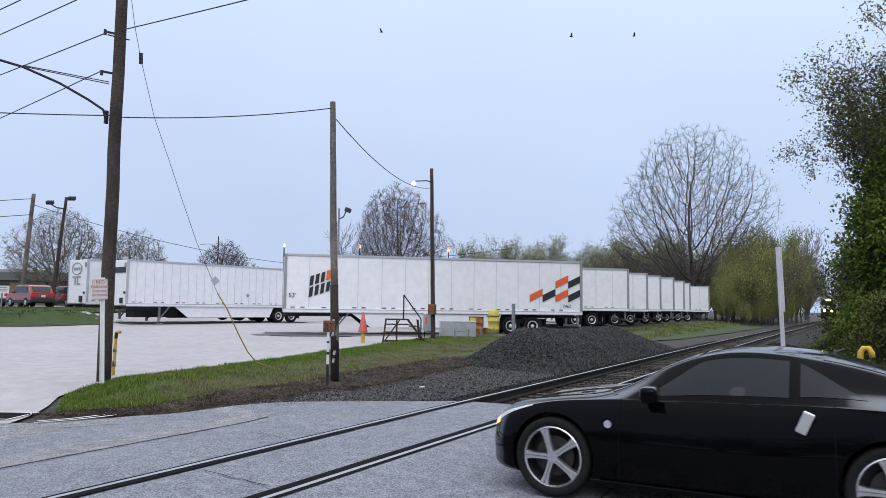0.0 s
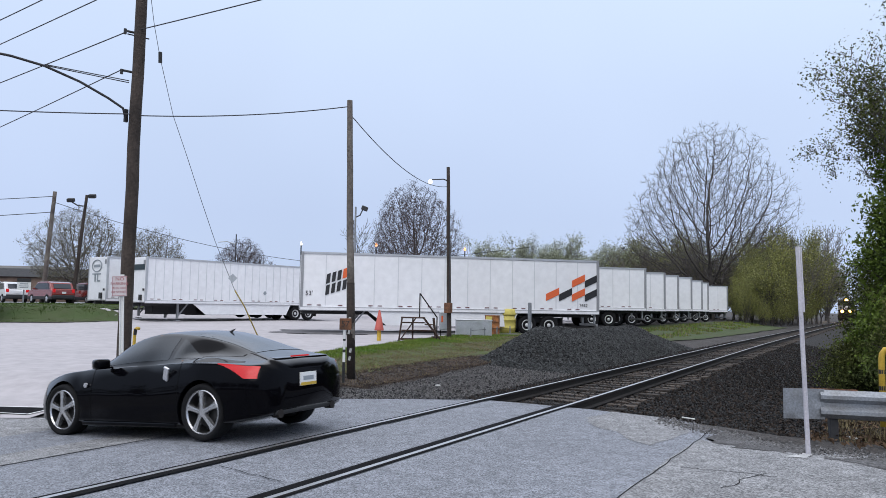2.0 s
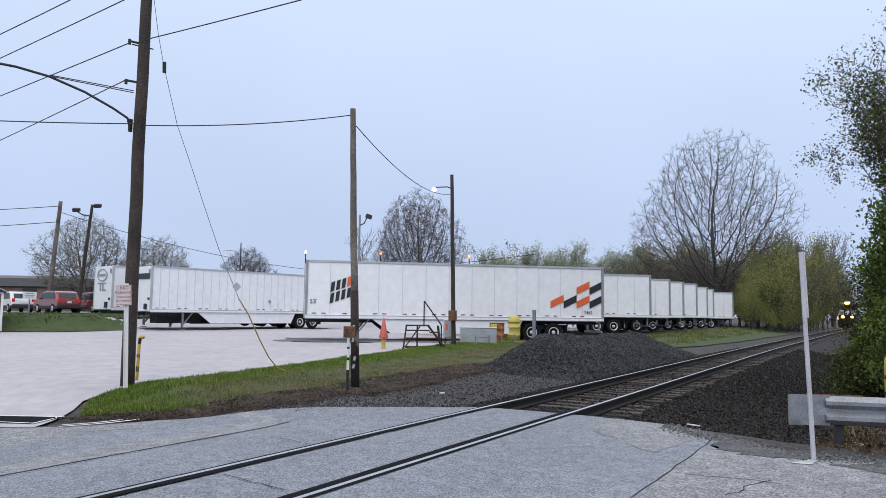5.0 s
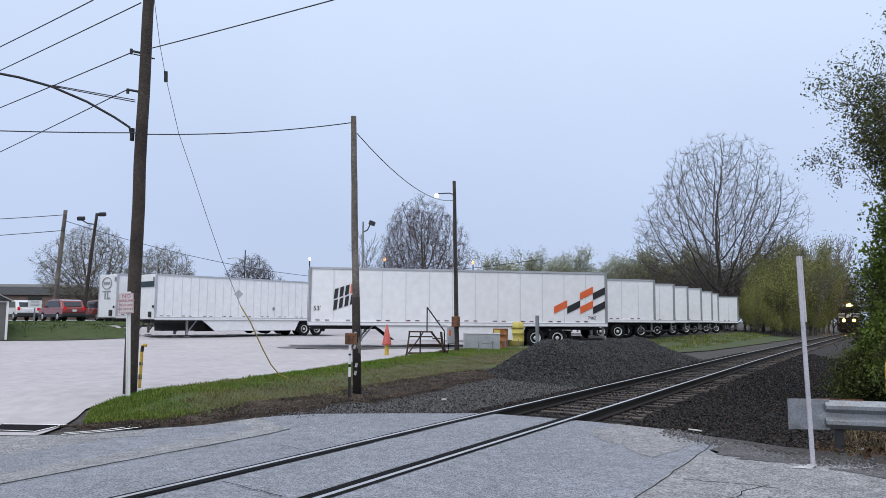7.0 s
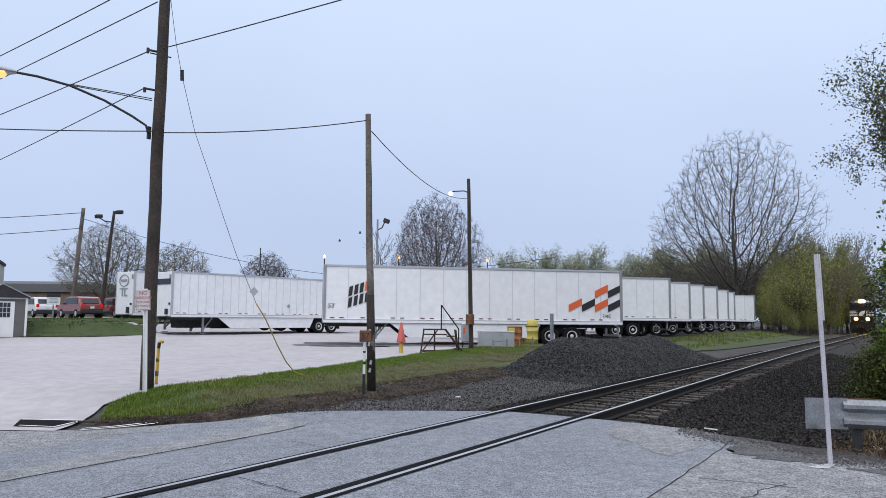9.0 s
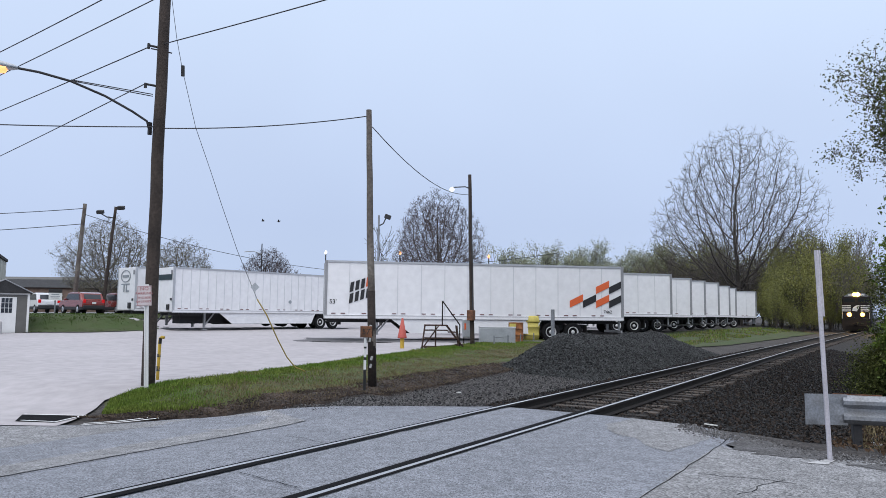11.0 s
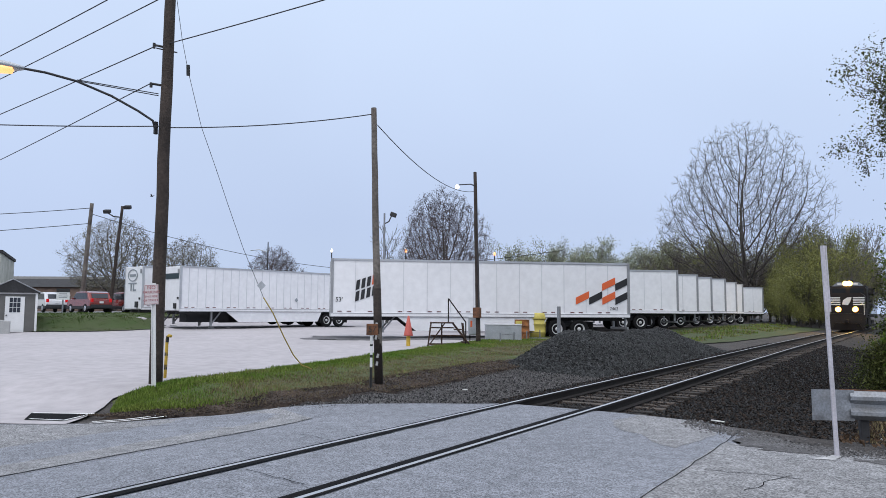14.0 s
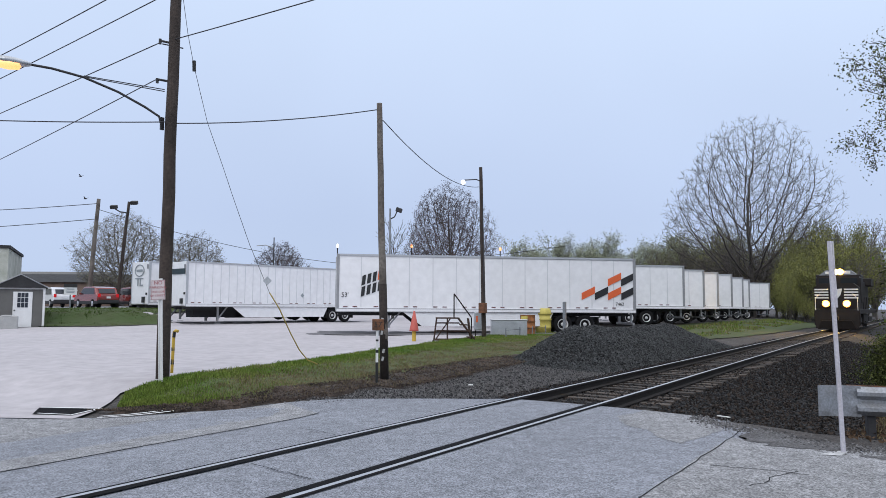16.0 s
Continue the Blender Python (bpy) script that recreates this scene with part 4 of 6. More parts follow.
REARS = ((-8.0, 51.6, 0.40), (-8.0, 57.4, 0.38), (-8.05, 62.4, 0.40), (-7.8, 66.6, 0.42), (-8.3, 74.2, 0.42), (-8.6, 79.2, 0.40), (-8.2, 89.0, 0.36))
row = semi_trailer("white box trailer with dark corner posts parked in a row", pose(0, 0, 0))
dx, dy = 16.15 * math.cos(radians(YAW)), 16.15 * math.sin(radians(YAW))
for k, (x, y, z) in enumerate(REARS):
    m = pose(x - dx, y - dy, z, 0, 0, YAW)
    if k == 0:
        row.matrix_basis = m
    else:
        copy_thing(row, m)

kw = semi_trailer("white box trailer with a dark green nose emblem and side skirt", pose(-34.45, 31.25, 0.36, 0, 0, 80), skirt=True, post=False, rib_gap=0.62)
part("emblem", boxes(((0.01, 1.75, 0.36), (-0.03, 1.05, 3.45))), M["green_vinyl"], kw, "dark green emblem panel")
part("vent", boxes(((0.02, 0.2, 0.3), (-0.02, 0.25, 3.75))), M["corner_grey"], kw)
part("connector_box", boxes(((0.1, 0.25, 0.35), (-0.05, 0.55, 1.5))), M["black"], kw, "black air line connectors")
part("socket", boxes(((0.08, 0.1, 0.15), (-0.04, 0.2, 2.0))), M["black"], kw)
part("placard", prism([(0, -0.16), (0.16, 0), (0, 0.16), (-0.16, 0)], 0.01), M["grey_vinyl"], kw, "grey diamond placard").matrix_basis = pose(9.2, -0.014, 2.0)
# made-up dark blocks: they imitate the shade below the trailer floor
part("underbody_rack", boxes(((3.2, 1.0, 0.72), (2.9, 1.9, 0.78)), ((9.0, 0.1, 0.7), (8.0, 2.3, 0.78)), bevel=0.03), M["trailer_dark"], kw, "dark blocks added to imitate shade under the floor")
ka = semi_trailer("white box trailer with grey nose emblem beside the bank", pose(-38.25, 31.2, 0.45, 0, 0, 80), post=False)
ring = lathe([(0.36, -0.01), (0.42, -0.01), (0.42, 0.01), (0.36, 0.01), (0.36, -0.01)], 28, caps=False)
em = part("emblem", ring, M["grey_vinyl"], ka, "grey oval emblem outline")
em.matrix_basis = pose(-0.02, 1.45, 3.5, 0, 0, 90) @ Matrix.Diagonal((1.7, 1, 1, 1))
part("emblem_bar", boxes(((0.012, 0.9, 0.16), (-0.02, 1.45, 3.5)), ((0.012, 1.2, 0.08), (-0.02, 1.45, 2.95)), ((0.012, 0.14, 0.5), (-0.02, 1.65, 2.68)), ((0.012, 0.14, 0.5), (-0.02, 1.3, 2.68)), ((0.012, 0.4, 0.1), (-0.02, 1.1, 2.48))), M["grey_vinyl"], ka, "grey emblem bars")
part("connector_box", boxes(((0.1, 0.3, 0.4), (-0.05, 0.7, 1.5))), M["black"], ka, "black air line connectors")
part("socket", boxes(((0.08, 0.1, 0.15), (-0.04, 0.3, 1.9))), M["black"], ka)
part("vent", boxes(((0.02, 0.2, 0.3), (-0.02, 0.25, 3.75))), M["corner_grey"], ka)


# ---- black coupe ----
def curve_rows(rows, n):
    """Smooth rows between the given stations."""
    rows = np.array(rows, float)
    t = np.linspace(0, len(rows) - 1, n)
    out = []
    for q in t:
        i = min(int(q), len(rows) - 2)
        s = q - i
        p0, p1, p2, p3 = rows[max(i - 1, 0)], rows[i], rows[i + 1], rows[min(i + 2, len(rows) - 1)]
        out.append(0.5 * (2 * p1 + (p2 - p0) * s + (2 * p0 - 5 * p1 + 4 * p2 - p3) * s * s + (3 * p1 - p0 - 3 * p2 + p3) * s ** 3))
    return np.array(out)


CAR = [  # x, floor, half width, its height, shoulder half width, height, roof edge half width, height, top
    (1.97, 0.27, 0.42, 0.40, 0.38, 0.50, 0.30, 0.54, 0.555),
    (1.93, 0.22, 0.62, 0.42, 0.56, 0.56, 0.42, 0.60, 0.62),
    (1.84, 0.18, 0.76, 0.43, 0.69, 0.625, 0.52, 0.67, 0.685),
    (1.66, 0.16, 0.86, 0.46, 0.78, 0.705, 0.58, 0.74, 0.75),
    (1.30, 0.16, 0.905, 0.52, 0.83, 0.795, 0.62, 0.80, 0.815),
    (0.92, 0.16, 0.90, 0.52, 0.815, 0.835, 0.64, 0.855, 0.875),
    (0.66, 0.16, 0.895, 0.52, 0.81, 0.855, 0.62, 0.945, 0.97),
    (0.30, 0.16, 0.895, 0.52, 0.80, 0.87, 0.57, 1.14, 1.175),
    (-0.05, 0.16, 0.895, 0.52, 0.795, 0.885, 0.535, 1.245, 1.285),
    (-0.40, 0.16, 0.895, 0.52, 0.795, 0.895, 0.505, 1.265, 1.315),
    (-0.85, 0.16, 0.91, 0.54, 0.825, 0.91, 0.48, 1.215, 1.28),
    (-1.275, 0.17, 0.93, 0.58, 0.865, 0.905, 0.435, 1.12, 1.175),
    (-1.65, 0.20, 0.92, 0.62, 0.845, 0.885, 0.46, 1.005, 1.045),
    (-1.90, 0.24, 0.875, 0.64, 0.795, 0.86, 0.52, 0.94, 0.975),
    (-2.05, 0.27, 0.80, 0.64, 0.715, 0.85, 0.56, 0.905, 0.93),
    (-2.12, 0.30, 0.70, 0.63, 0.62, 0.80, 0.50, 0.85, 0.87),
    (-2.15, 0.34, 0.52, 0.60, 0.46, 0.74, 0.38, 0.78, 0.80),
]
CROWS = curve_rows(CAR, 96)
# parameter around the half ring: 0 floor middle .. 1 top middle
def car_ring(r, n=34):
    x, zb, w, z1, ws, zs, wr, zr, zt = r
    cab = min(1.0, max(0.0, (zr - zs) / 0.2))
    hip = min(1.0, max(0.0, (-0.75 - x) / 0.4)) * min(1.0, max(0.0, (x + 2.0) / 0.3))
    ctl = [(0.0, zb), (w * 0.55, zb), (w * 0.93, zb + 0.015), (w * 0.985, zb + 0.12), (w, z1), (w * 0.985 * 0.6 + ws * 0.4, z1 * 0.35 + zs * 0.65), (ws + 0.005, zs - 0.012), (ws - 0.02, zs + 0.012),
           (ws * (0.5 - 0.08 * hip) + wr * (0.5 + 0.08 * hip) + 0.02 * cab * (1 - hip), zs * (0.5 + 0.14 * hip) + zr * (0.5 - 0.14 * hip)), (wr + 0.02, zr - 0.012), (wr - 0.05, zr + 0.018), (wr * 0.55, zt * 0.8 + zr * 0.2), (0.0, zt)]
    return curve_rows(ctl, n)


def car_point(i, k, off=0.0):
    r = CROWS[i]
    y, z = RINGS[i][k]
    if off:
        a = RINGS[i][min(k + 1, NR - 1)] - RINGS[i][max(k - 1, 0)]
        nrm = np.array([a[1], -a[0]]) / (np.hypot(*a) + 1e-9)
        y, z = y + nrm[0] * off, z + nrm[1] * off
    return r[0], y, z


NR = 49
RINGS = [car_ring(r, NR) for r in CROWS]


def ring_at(i, k, off):
    """A point on ring i at a fractional place k, moved outwards by off."""
    k = min(max(k, 0.0), NR - 1.001)
    k0 = int(k)
    a = np.array(car_point(i, k0, off))
    b = np.array(car_point(i, k0 + 1, off))
    return a + (b - a) * (k - k0)


def car_patch(name, xa, xb, lo, hi, material, parent, off=0.004, label="", rows=7):
    """A skin patch just proud of the body, between the ring places lo(a) and hi(a), a from 0 to 1 along it, on both sides."""
    i0, i1 = station(xa), station(xb)
    for s in (1, -1):
        bm = bmesh.new()
        grid = []
        for i in range(i0, i1 + 1):
            q = (i - i0) / max(1, i1 - i0)
            k0, k1 = lo(q), hi(q)
            grid.append([bm.verts.new(Vector(ring_at(i, k0 + (k1 - k0) * j / rows, off)) * Vector((1, s, 1))) for j in range(rows + 1)])
        for p, q in zip(grid, grid[1:]):
            for j in range(rows):
                bm.faces.new((p[j], q[j], q[j + 1], p[j + 1]))
        bmesh.ops.recalc_face_normals(bm, faces=bm.faces)
        bmesh.ops.solidify(bm, geom=bm.faces[:], thickness=0.003)
        part(name, bm, material, parent, label, smooth=True).data.set_sharp_from_angle(angle=radians(35))


def station(x):
    return int(np.argmin(np.abs(CROWS[:, 0] - x)))


def coupe():
    th = empty("coupe", "glossy black two-door sports coupe", "car")
    bm = bmesh.new()
    rings = []
    for i in range(len(CROWS)):
        ring = [bm.verts.new(car_point(i, k)) for k in range(NR)]
        ring += [bm.verts.new((CROWS[i][0], -RINGS[i][k][0], RINGS[i][k][1])) for k in range(NR - 2, 0, -1)]
        rings.append(ring)
    for a, b in zip(rings, rings[1:]):
        for k in range(len(a)):
            bm.faces.new((a[k], a[(k + 1) % len(a)], b[(k + 1) % len(a)], b[k]))
    bm.faces.new(rings[0])
    bm.faces.new(rings[-1][::-1])
    bmesh.ops.recalc_face_normals(bm, faces=bm.faces)
    body = obj("body", bm, M["car_paint"], th, smooth=True)
    # wheel arches cut out of the body
    cut_bm = bmesh.new()
    for x in (1.275, -1.275):
        for s in (1, -1):
            bmesh.ops.create_cone(cut_bm, cap_ends=True, segments=40, radius1=0.372, radius2=0.372, depth=0.5, matrix=pose(x, s * 0.86, 0.345, 90))
    cutter = obj("cutter", cut_bm, M["black"])
    mod = body.modifiers.new("arch", "BOOLEAN")
    mod.object, mod.operation, mod.solver = cutter, "DIFFERENCE", "EXACT"
    me = bpy.data.meshes.new_from_object(body.evaluated_get(bpy.context.evaluated_depsgraph_get()))
    body.modifiers.clear()
    body.data = me
    bpy.data.objects.remove(cutter)
    for p in me.polygons:
        p.use_smooth = True
    me.set_sharp_from_angle(angle=radians(38))
    # glass
    car_patch("side_window", 0.52, -0.58, lambda q: 29.2, lambda q: 29.3 + 6.0 * min(1.0, q / 0.42) ** 0.8, M["car_glass"], th, 0.003, "dark tinted side window")
    car_patch("quarter_window", -0.63, -1.08, lambda q: 29.4 + 0.9 * q, lambda q: 35.2 - 4.6 * q, M["car_glass"], th, 0.003, "dark tinted quarter window")
    for nm, xa, xb in (("windshield", 0.80, 0.10), ("rear_window", -0.82, -1.72)):
        bm = bmesh.new()
        grid = []
        for i in range(station(xa), station(xb) + 1):
            half = [car_point(i, k, 0.004) for k in range(39, NR)]
            grid.append([bm.verts.new(p) for p in half] + [bm.verts.new((p[0], -p[1], p[2])) for p in half[-2::-1]])
        for a, b in zip(grid, grid[1:]):
            for k in range(len(a) - 1):
                bm.faces.new((a[k], a[k + 1], b[k + 1], b[k]))
        bmesh.ops.recalc_face_normals(bm, faces=bm.faces)
        part(nm, bm, M["car_glass"], th, "dark tinted glass", smooth=True)
    # lamps
    car_patch("headlight", 1.86, 1.50, lambda q: 21.5 + 3.6 * q, lambda q: 27.0 - 0.4 * q, M["head_clear"], th, 0.004, "clear swept-back headlight")
    car_patch("indicator", 1.92, 1.84, lambda q: 20.5, lambda q: 25.0, M["head_amber"], th, 0.006, "lit amber front lamp")
    car_patch("tail_light", -1.50, -2.05, lambda q: 25.2 - 7.4 * min(1.0, q / 0.6) ** 0.8, lambda q: 27.0 - 2.4 * q, M["tail_red"], th, 0.006, "lit red swept tail light")
    part("brake_light", boxes(((0.02, 0.34, 0.03), (-2.04, 0, 0.935)), bevel=0.004), M["tail_red"], th)
    # lower rear valance, exhausts, plate
    part("underbody", boxes(((1.8, 1.5, 0.08), (0.0, 0, 0.16)), bevel=0.03), M["black"], th, "matt black underbody")
    part("rear_diffuser", boxes(((0.10, 1.15, 0.16), (-2.09, 0, 0.35)), bevel=0.03), M["black"], th, "matt black rear diffuser")
    for s in (1, -1):
        part("exhaust", rods(((-2.04, s * 0.5, 0.29), (-2.15, s * 0.5, 0.29), 0.05, 0.05, 16)), M["rail"], th, "dark exhaust tip")
        part("reflector", boxes(((0.02, 0.16, 0.03), (-2.12, s * 0.55, 0.50))), M["tail_red"], th)
    plate = part("number_plate", boxes(((0.012, 0.31, 0.16), (-2.16, 0, 0.66)), bevel=0.004), M["white"], th, "white and yellow number plate with plain bars")
    part("plate_band", boxes(((0.004, 0.30, 0.035), (-2.168, 0, 0.60))), M["yellow"], plate)
    part("plate_bars", boxes(((0.004, 0.2, 0.05), (-2.168, 0, 0.67))), M["grey_vinyl"], plate)
    part("deck_badge", boxes(((0.01, 0.10, 0.02), (-2.13, 0, 0.81))), M["chrome"], th)
    part("spoiler_lip", boxes(((0.10, 1.0, 0.025), (-2.03, 0, 0.925), (0, -8, 0)), bevel=0.01), M["car_paint"], th)
    # door seam, handle, mirror, side badge
    for s in (1, -1):
        part("door_handle", boxes(((0.085, 0.03, 0.18), (-0.70, s * 0.892, 0.79), (s * -14, -24, 0)), bevel=0.012), M["chrome"], th, "upright chrome door handle")
        mir = part("mirror", boxes(((0.14, 0.20, 0.13), (0.42, s * 0.94, 0.93)), ((0.05, 0.1, 0.05), (0.42, s * 0.83, 0.89)), bevel=0.035), M["car_paint"], th, "black door mirror", smooth=True)
        part("side_badge", rods(((0.78, s * 0.885, 0.66), (0.78, s * 0.905, 0.66), 0.032, 0.032, 16)), M["chrome"], th, "round chrome side badge")
        part("side_sill", boxes(((1.7, 0.03, 0.05), (0.0, s * 0.885, 0.175)), bevel=0.012), M["car_paint"], th)
        for x in (0.70, -0.86):
            seam = bmesh.new()
            i = station(x)
            for k in range(10, 28):
                rod(seam, (CROWS[i][0], s * (RINGS[i][k][0] + 0.001), RINGS[i][k][1]), (CROWS[i][0], s * (RINGS[i][k + 1][0] + 0.001), RINGS[i][k + 1][1]), 0.0035, None, 4)
            part("door_seam", seam, M["tar"], th)
    part("roof_aerial", rods(((-0.9, 0.0, 1.27), (-0.98, 0.0, 1.31), 0.02, 0.006)), M["black"], th)
    # wheels
    wheels = []
    for x in (1.275, -1.275):
        for s in (1, -1):
            hub = new("wheel")
            hub.parent = th
            tyre = part("tyre", lathe([(0.262, -0.10), (0.29, -0.122), (0.325, -0.115), (0.336, -0.08), (0.336, 0.08), (0.325, 0.115), (0.29, 0.122), (0.262, 0.10)], 40, caps=False), M["tyre"], hub, smooth=True)
            part("wheel_barrel", lathe([(0.240, 0.085), (0.236, 0.0), (0.236, -0.08), (0.03, -0.085)], 40, caps=False), M["black"], hub)
            bm = lathe([(0.262, 0.10), (0.252, 0.106), (0.241, 0.09)], 40, caps=False)
            for k in range(5):
                a = k * math.tau / 5
                u_, v_ = Vector((math.cos(a), 0, math.sin(a))), Vector((-math.sin(a), 0, math.cos(a)))
                ring_ = [(0.045, 0.026, 0.108), (0.12, 0.024, 0.104), (0.19, 0.029, 0.098), (0.246, 0.043, 0.100)]
                rows_ = [[bm.verts.new(u_ * r_ + v_ * (h_ * w_) + Vector((0, y_ + dy_, 0))) for w_, dy_ in ((-1, -0.045), (-0.92, 0.0), (-0.12, 0.002), (0, -0.008), (0.12, 0.002), (0.92, 0.0), (1, -0.045))] for r_, h_, y_ in ring_]
                for p, q in zip(rows_, rows_[1:]):
                    for j in range(6):
                        bm.faces.new((p[j], p[j + 1], q[j + 1], q[j]))
            rod(bm, (0, 0.05, 0), (0, 0.105, 0), 0.062, 0.05, 16)
            bmesh.ops.recalc_face_normals(bm, faces=bm.faces)
            rim = part("rim", bm, M["alloy"], hub, "five-spoke silver alloy rim")
            disc = part("brake_disc", rods(((0, -0.02, 0), (0, 0.02, 0), 0.17, 0.17, 24)), M["black"], hub)
            wheels.append((hub, x, s))
    return th, wheels


car, car_wheels = coupe()


# ---- locomotive ----
def locomotive():
    """Origin on the rail top under the nose; the nose looks to -Y."""
    th = empty("locomotive", "black diesel locomotive with white nose stripes and lit headlights", "locomotive")
    part("underframe", boxes(((3.05, 20.5, 0.35), (0, 10.4, 1.42)), bevel=0.03), M["loco_black"], th)
    part("pilot", prism([(-1.45, 0.12), (1.45, 0.12), (1.5, 1.35), (-1.5, 1.35)], 0.12), M["loco_black"], th, "black steel pilot").matrix_basis = pose(0, 0.22, 0)
    part("plow", prism([(-1.3, 0.10), (1.3, 0.10), (1.0, 0.75), (-1.0, 0.75)], 0.1), M["loco_black"], th).matrix_basis = pose(0, 0.1, 0, 12)
    part("coupler", boxes(((0.3, 0.6, 0.3), (0, -0.2, 0.9)), bevel=0.05), M["rail"], th, "rusty coupler")
    for s in (1, -1):
        part("step_well", boxes(((0.5, 0.6, 1.0), (s * 1.3, 0.55, 0.85)), bevel=0.03), M["loco_black"], th)
        part("grab_rail", tube([(s * 1.42, 0.05, 1.5), (s * 1.42, 0.0, 2.4), (s * 1.1, 0.0, 2.75)], 0.025, 6), M["loco_white"], th, "white grab rail")
        part("side_handrail", rods(*[((s * 1.5, 4.4 + k * 1.9, 1.55), (s * 1.5, 4.4 + k * 1.9, 2.6), 0.02) for k in range(9)], ((s * 1.5, 4.4, 2.6), (s * 1.5, 19.8, 2.6), 0.022)), M["loco_black"], th)
        d = part("ditch_light", rods(((s * 0.70, -0.06, 2.0), (s * 0.70, 0.06, 2.0), 0.15, 0.15, 20)), M["head_glow"], th, "lit yellow ditch light")
        # glowing disc behind the ditch light, added as its halo
        part("ditch_reflector", rods(((s * 0.70, -0.02, 2.0), (s * 0.70, 0.05, 2.0), 0.27, 0.27, 24)), M["halo_ring"], th, "orange glowing disc imitating lamp halo")
        part("ditch_light_hood", rods(((s * 0.70, 0.0, 2.0), (s * 0.70, 0.25, 2.0), 0.27, 0.2, 20)), M["loco_black"], th)
    nose = part("nose", prism([(-1.5, 1.6), (1.5, 1.6), (1.5, 3.25), (1.15, 3.55), (-1.15, 3.55), (-1.5, 3.25)], 2.2), M["loco_black"], th, "wide black nose")
    nose.matrix_basis = pose(0, 2.4, 0)
    for k, z in enumerate((2.45, 2.66, 2.87, 3.08)):
        part("stripe", boxes(((0.95, 0.012, 0.11), (-1.0, 0.19, z)), ((0.95, 0.012, 0.11), (1.0, 0.19, z))), M["loco_white"], th, "white nose stripe")
    part("emblem", prism([(-0.38, 2.45), (0.1, 2.40), (0.3, 2.7), (0.42, 3.15), (0.05, 3.1), (-0.3, 2.85)], 0.012), M["loco_white"], th, "white nose emblem").matrix_basis = pose(0, 0.19, 0)
    part("cab", boxes(((3.1, 2.6, 2.2), (0, 3.2, 3.2)), bevel=0.08), M["loco_black"], th)
    part("cab_roof", prism([(-1.57, 4.02), (1.57, 4.02), (0.85, 4.62), (-0.85, 4.62)], 2.7), M["alu_dirty"], th, "pale grey cab roof").matrix_basis = pose(0, 4.6, 0)
    part("cab_front", boxes(((2.9, 0.06, 0.85), (0, 1.86, 3.80)), bevel=0.02), M["loco_black"], th)
    for s in (1, -1):
        part("cab_window", boxes(((1.15, 0.03, 0.45), (s * 0.75, 1.81, 3.78)), bevel=0.01), M["car_glass"], th, "dark cab window")
        part("number_board", boxes(((0.5, 0.05, 0.2), (s * 0.62, 1.84, 4.42)), bevel=0.01), M["loco_white"], th, "pale number board")
    part("headlight", rods(((-0.16, 1.80, 4.48), (-0.16, 1.88, 4.48), 0.17, 0.17, 20), ((0.16, 1.80, 4.48), (0.16, 1.88, 4.48), 0.17, 0.17, 20)), M["head_glow"], th, "lit yellow twin headlight")
    # two glowing discs imitate the bloom of the twin headlight
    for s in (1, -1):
        part("headlight_reflector", rods(((s * 0.19, 1.83, 4.48), (s * 0.19, 1.9, 4.48), 0.25, 0.25, 24)), M["halo_ring"], th, "orange glowing disc imitating lamp halo")
    part("headlight_housing", boxes(((0.8, 0.2, 0.36), (0, 1.98, 4.48)), bevel=0.03), M["loco_black"], th)
    part("horn", rods(((0.3, 3.0, 4.62), (0.3, 3.0, 4.85), 0.06), ((0.2, 2.8, 4.85), (0.4, 3.2, 4.85), 0.05)), M["loco_black"], th)
    part("long_hood", boxes(((1.9, 14.8, 2.5), (0, 12.2, 2.85)), bevel=0.08), M["loco_black"], th)
    part("radiator", boxes(((2.9, 3.4, 0.7), (0, 17.5, 4.1)), bevel=0.06), M["loco_black"], th)
    part("fuel_tank", boxes(((2.6, 5.2, 0.9), (0, 10.3, 0.75)), bevel=0.15), M["loco_black"], th)
    for yb in (3.9, 16.6):
        part("truck_frame", boxes(((2.5, 4.3, 0.4), (0, yb, 0.72)), bevel=0.05), M["loco_black"], th)
        for d in (-1.7, 0, 1.7):
            part("wheelset", rods(((-0.80, yb + d, 0.5), (-0.68, yb + d, 0.5), 0.5, 0.5, 24), ((0.68, yb + d, 0.5), (0.80, yb + d, 0.5), 0.5, 0.5, 24), ((-0.7, yb + d, 0.5), (0.7, yb + d, 0.5), 0.08)), M["rail"], th)
    return th


loco = locomotive()


# ---- small things by the lot and the road ----
sign = empty("no_parking_sign", "faded white no parking sign on a leaning steel post", "road sign", pose(-7.17, 9.23, 0.02, 0, 0, 38))
part("post", boxes(((0.075, 0.012, 2.2), (-0.04, 0, 1.0), (0, -2.2, 0)), ((0.014, 0.035, 2.2), (-0.072, -0.015, 1.0), (0, -2.2, 0)), ((0.014, 0.035, 2.2), (-0.008, -0.015, 1.0), (0, -2.2, 0))), M["white"], sign, "pale steel channel post")
panel = part("panel", boxes(((0.31, 0.008, 0.46), (-0.11, -0.045, 1.87), (0, -3, 0)), bevel=0.003), M["sign_white"], sign)
part("border", boxes(((0.29, 0.003, 0.006), (-0.10, -0.052, 2.085), (0, -3, 0)), ((0.29, 0.003, 0.006), (-0.12, -0.052, 1.655), (0, -3, 0)), ((0.006, 0.003, 0.43), (-0.255, -0.052, 1.865), (0, -3, 0)), ((0.006, 0.003, 0.43), (0.035, -0.052, 1.875), (0, -3, 0))), M["sign_red"], panel)
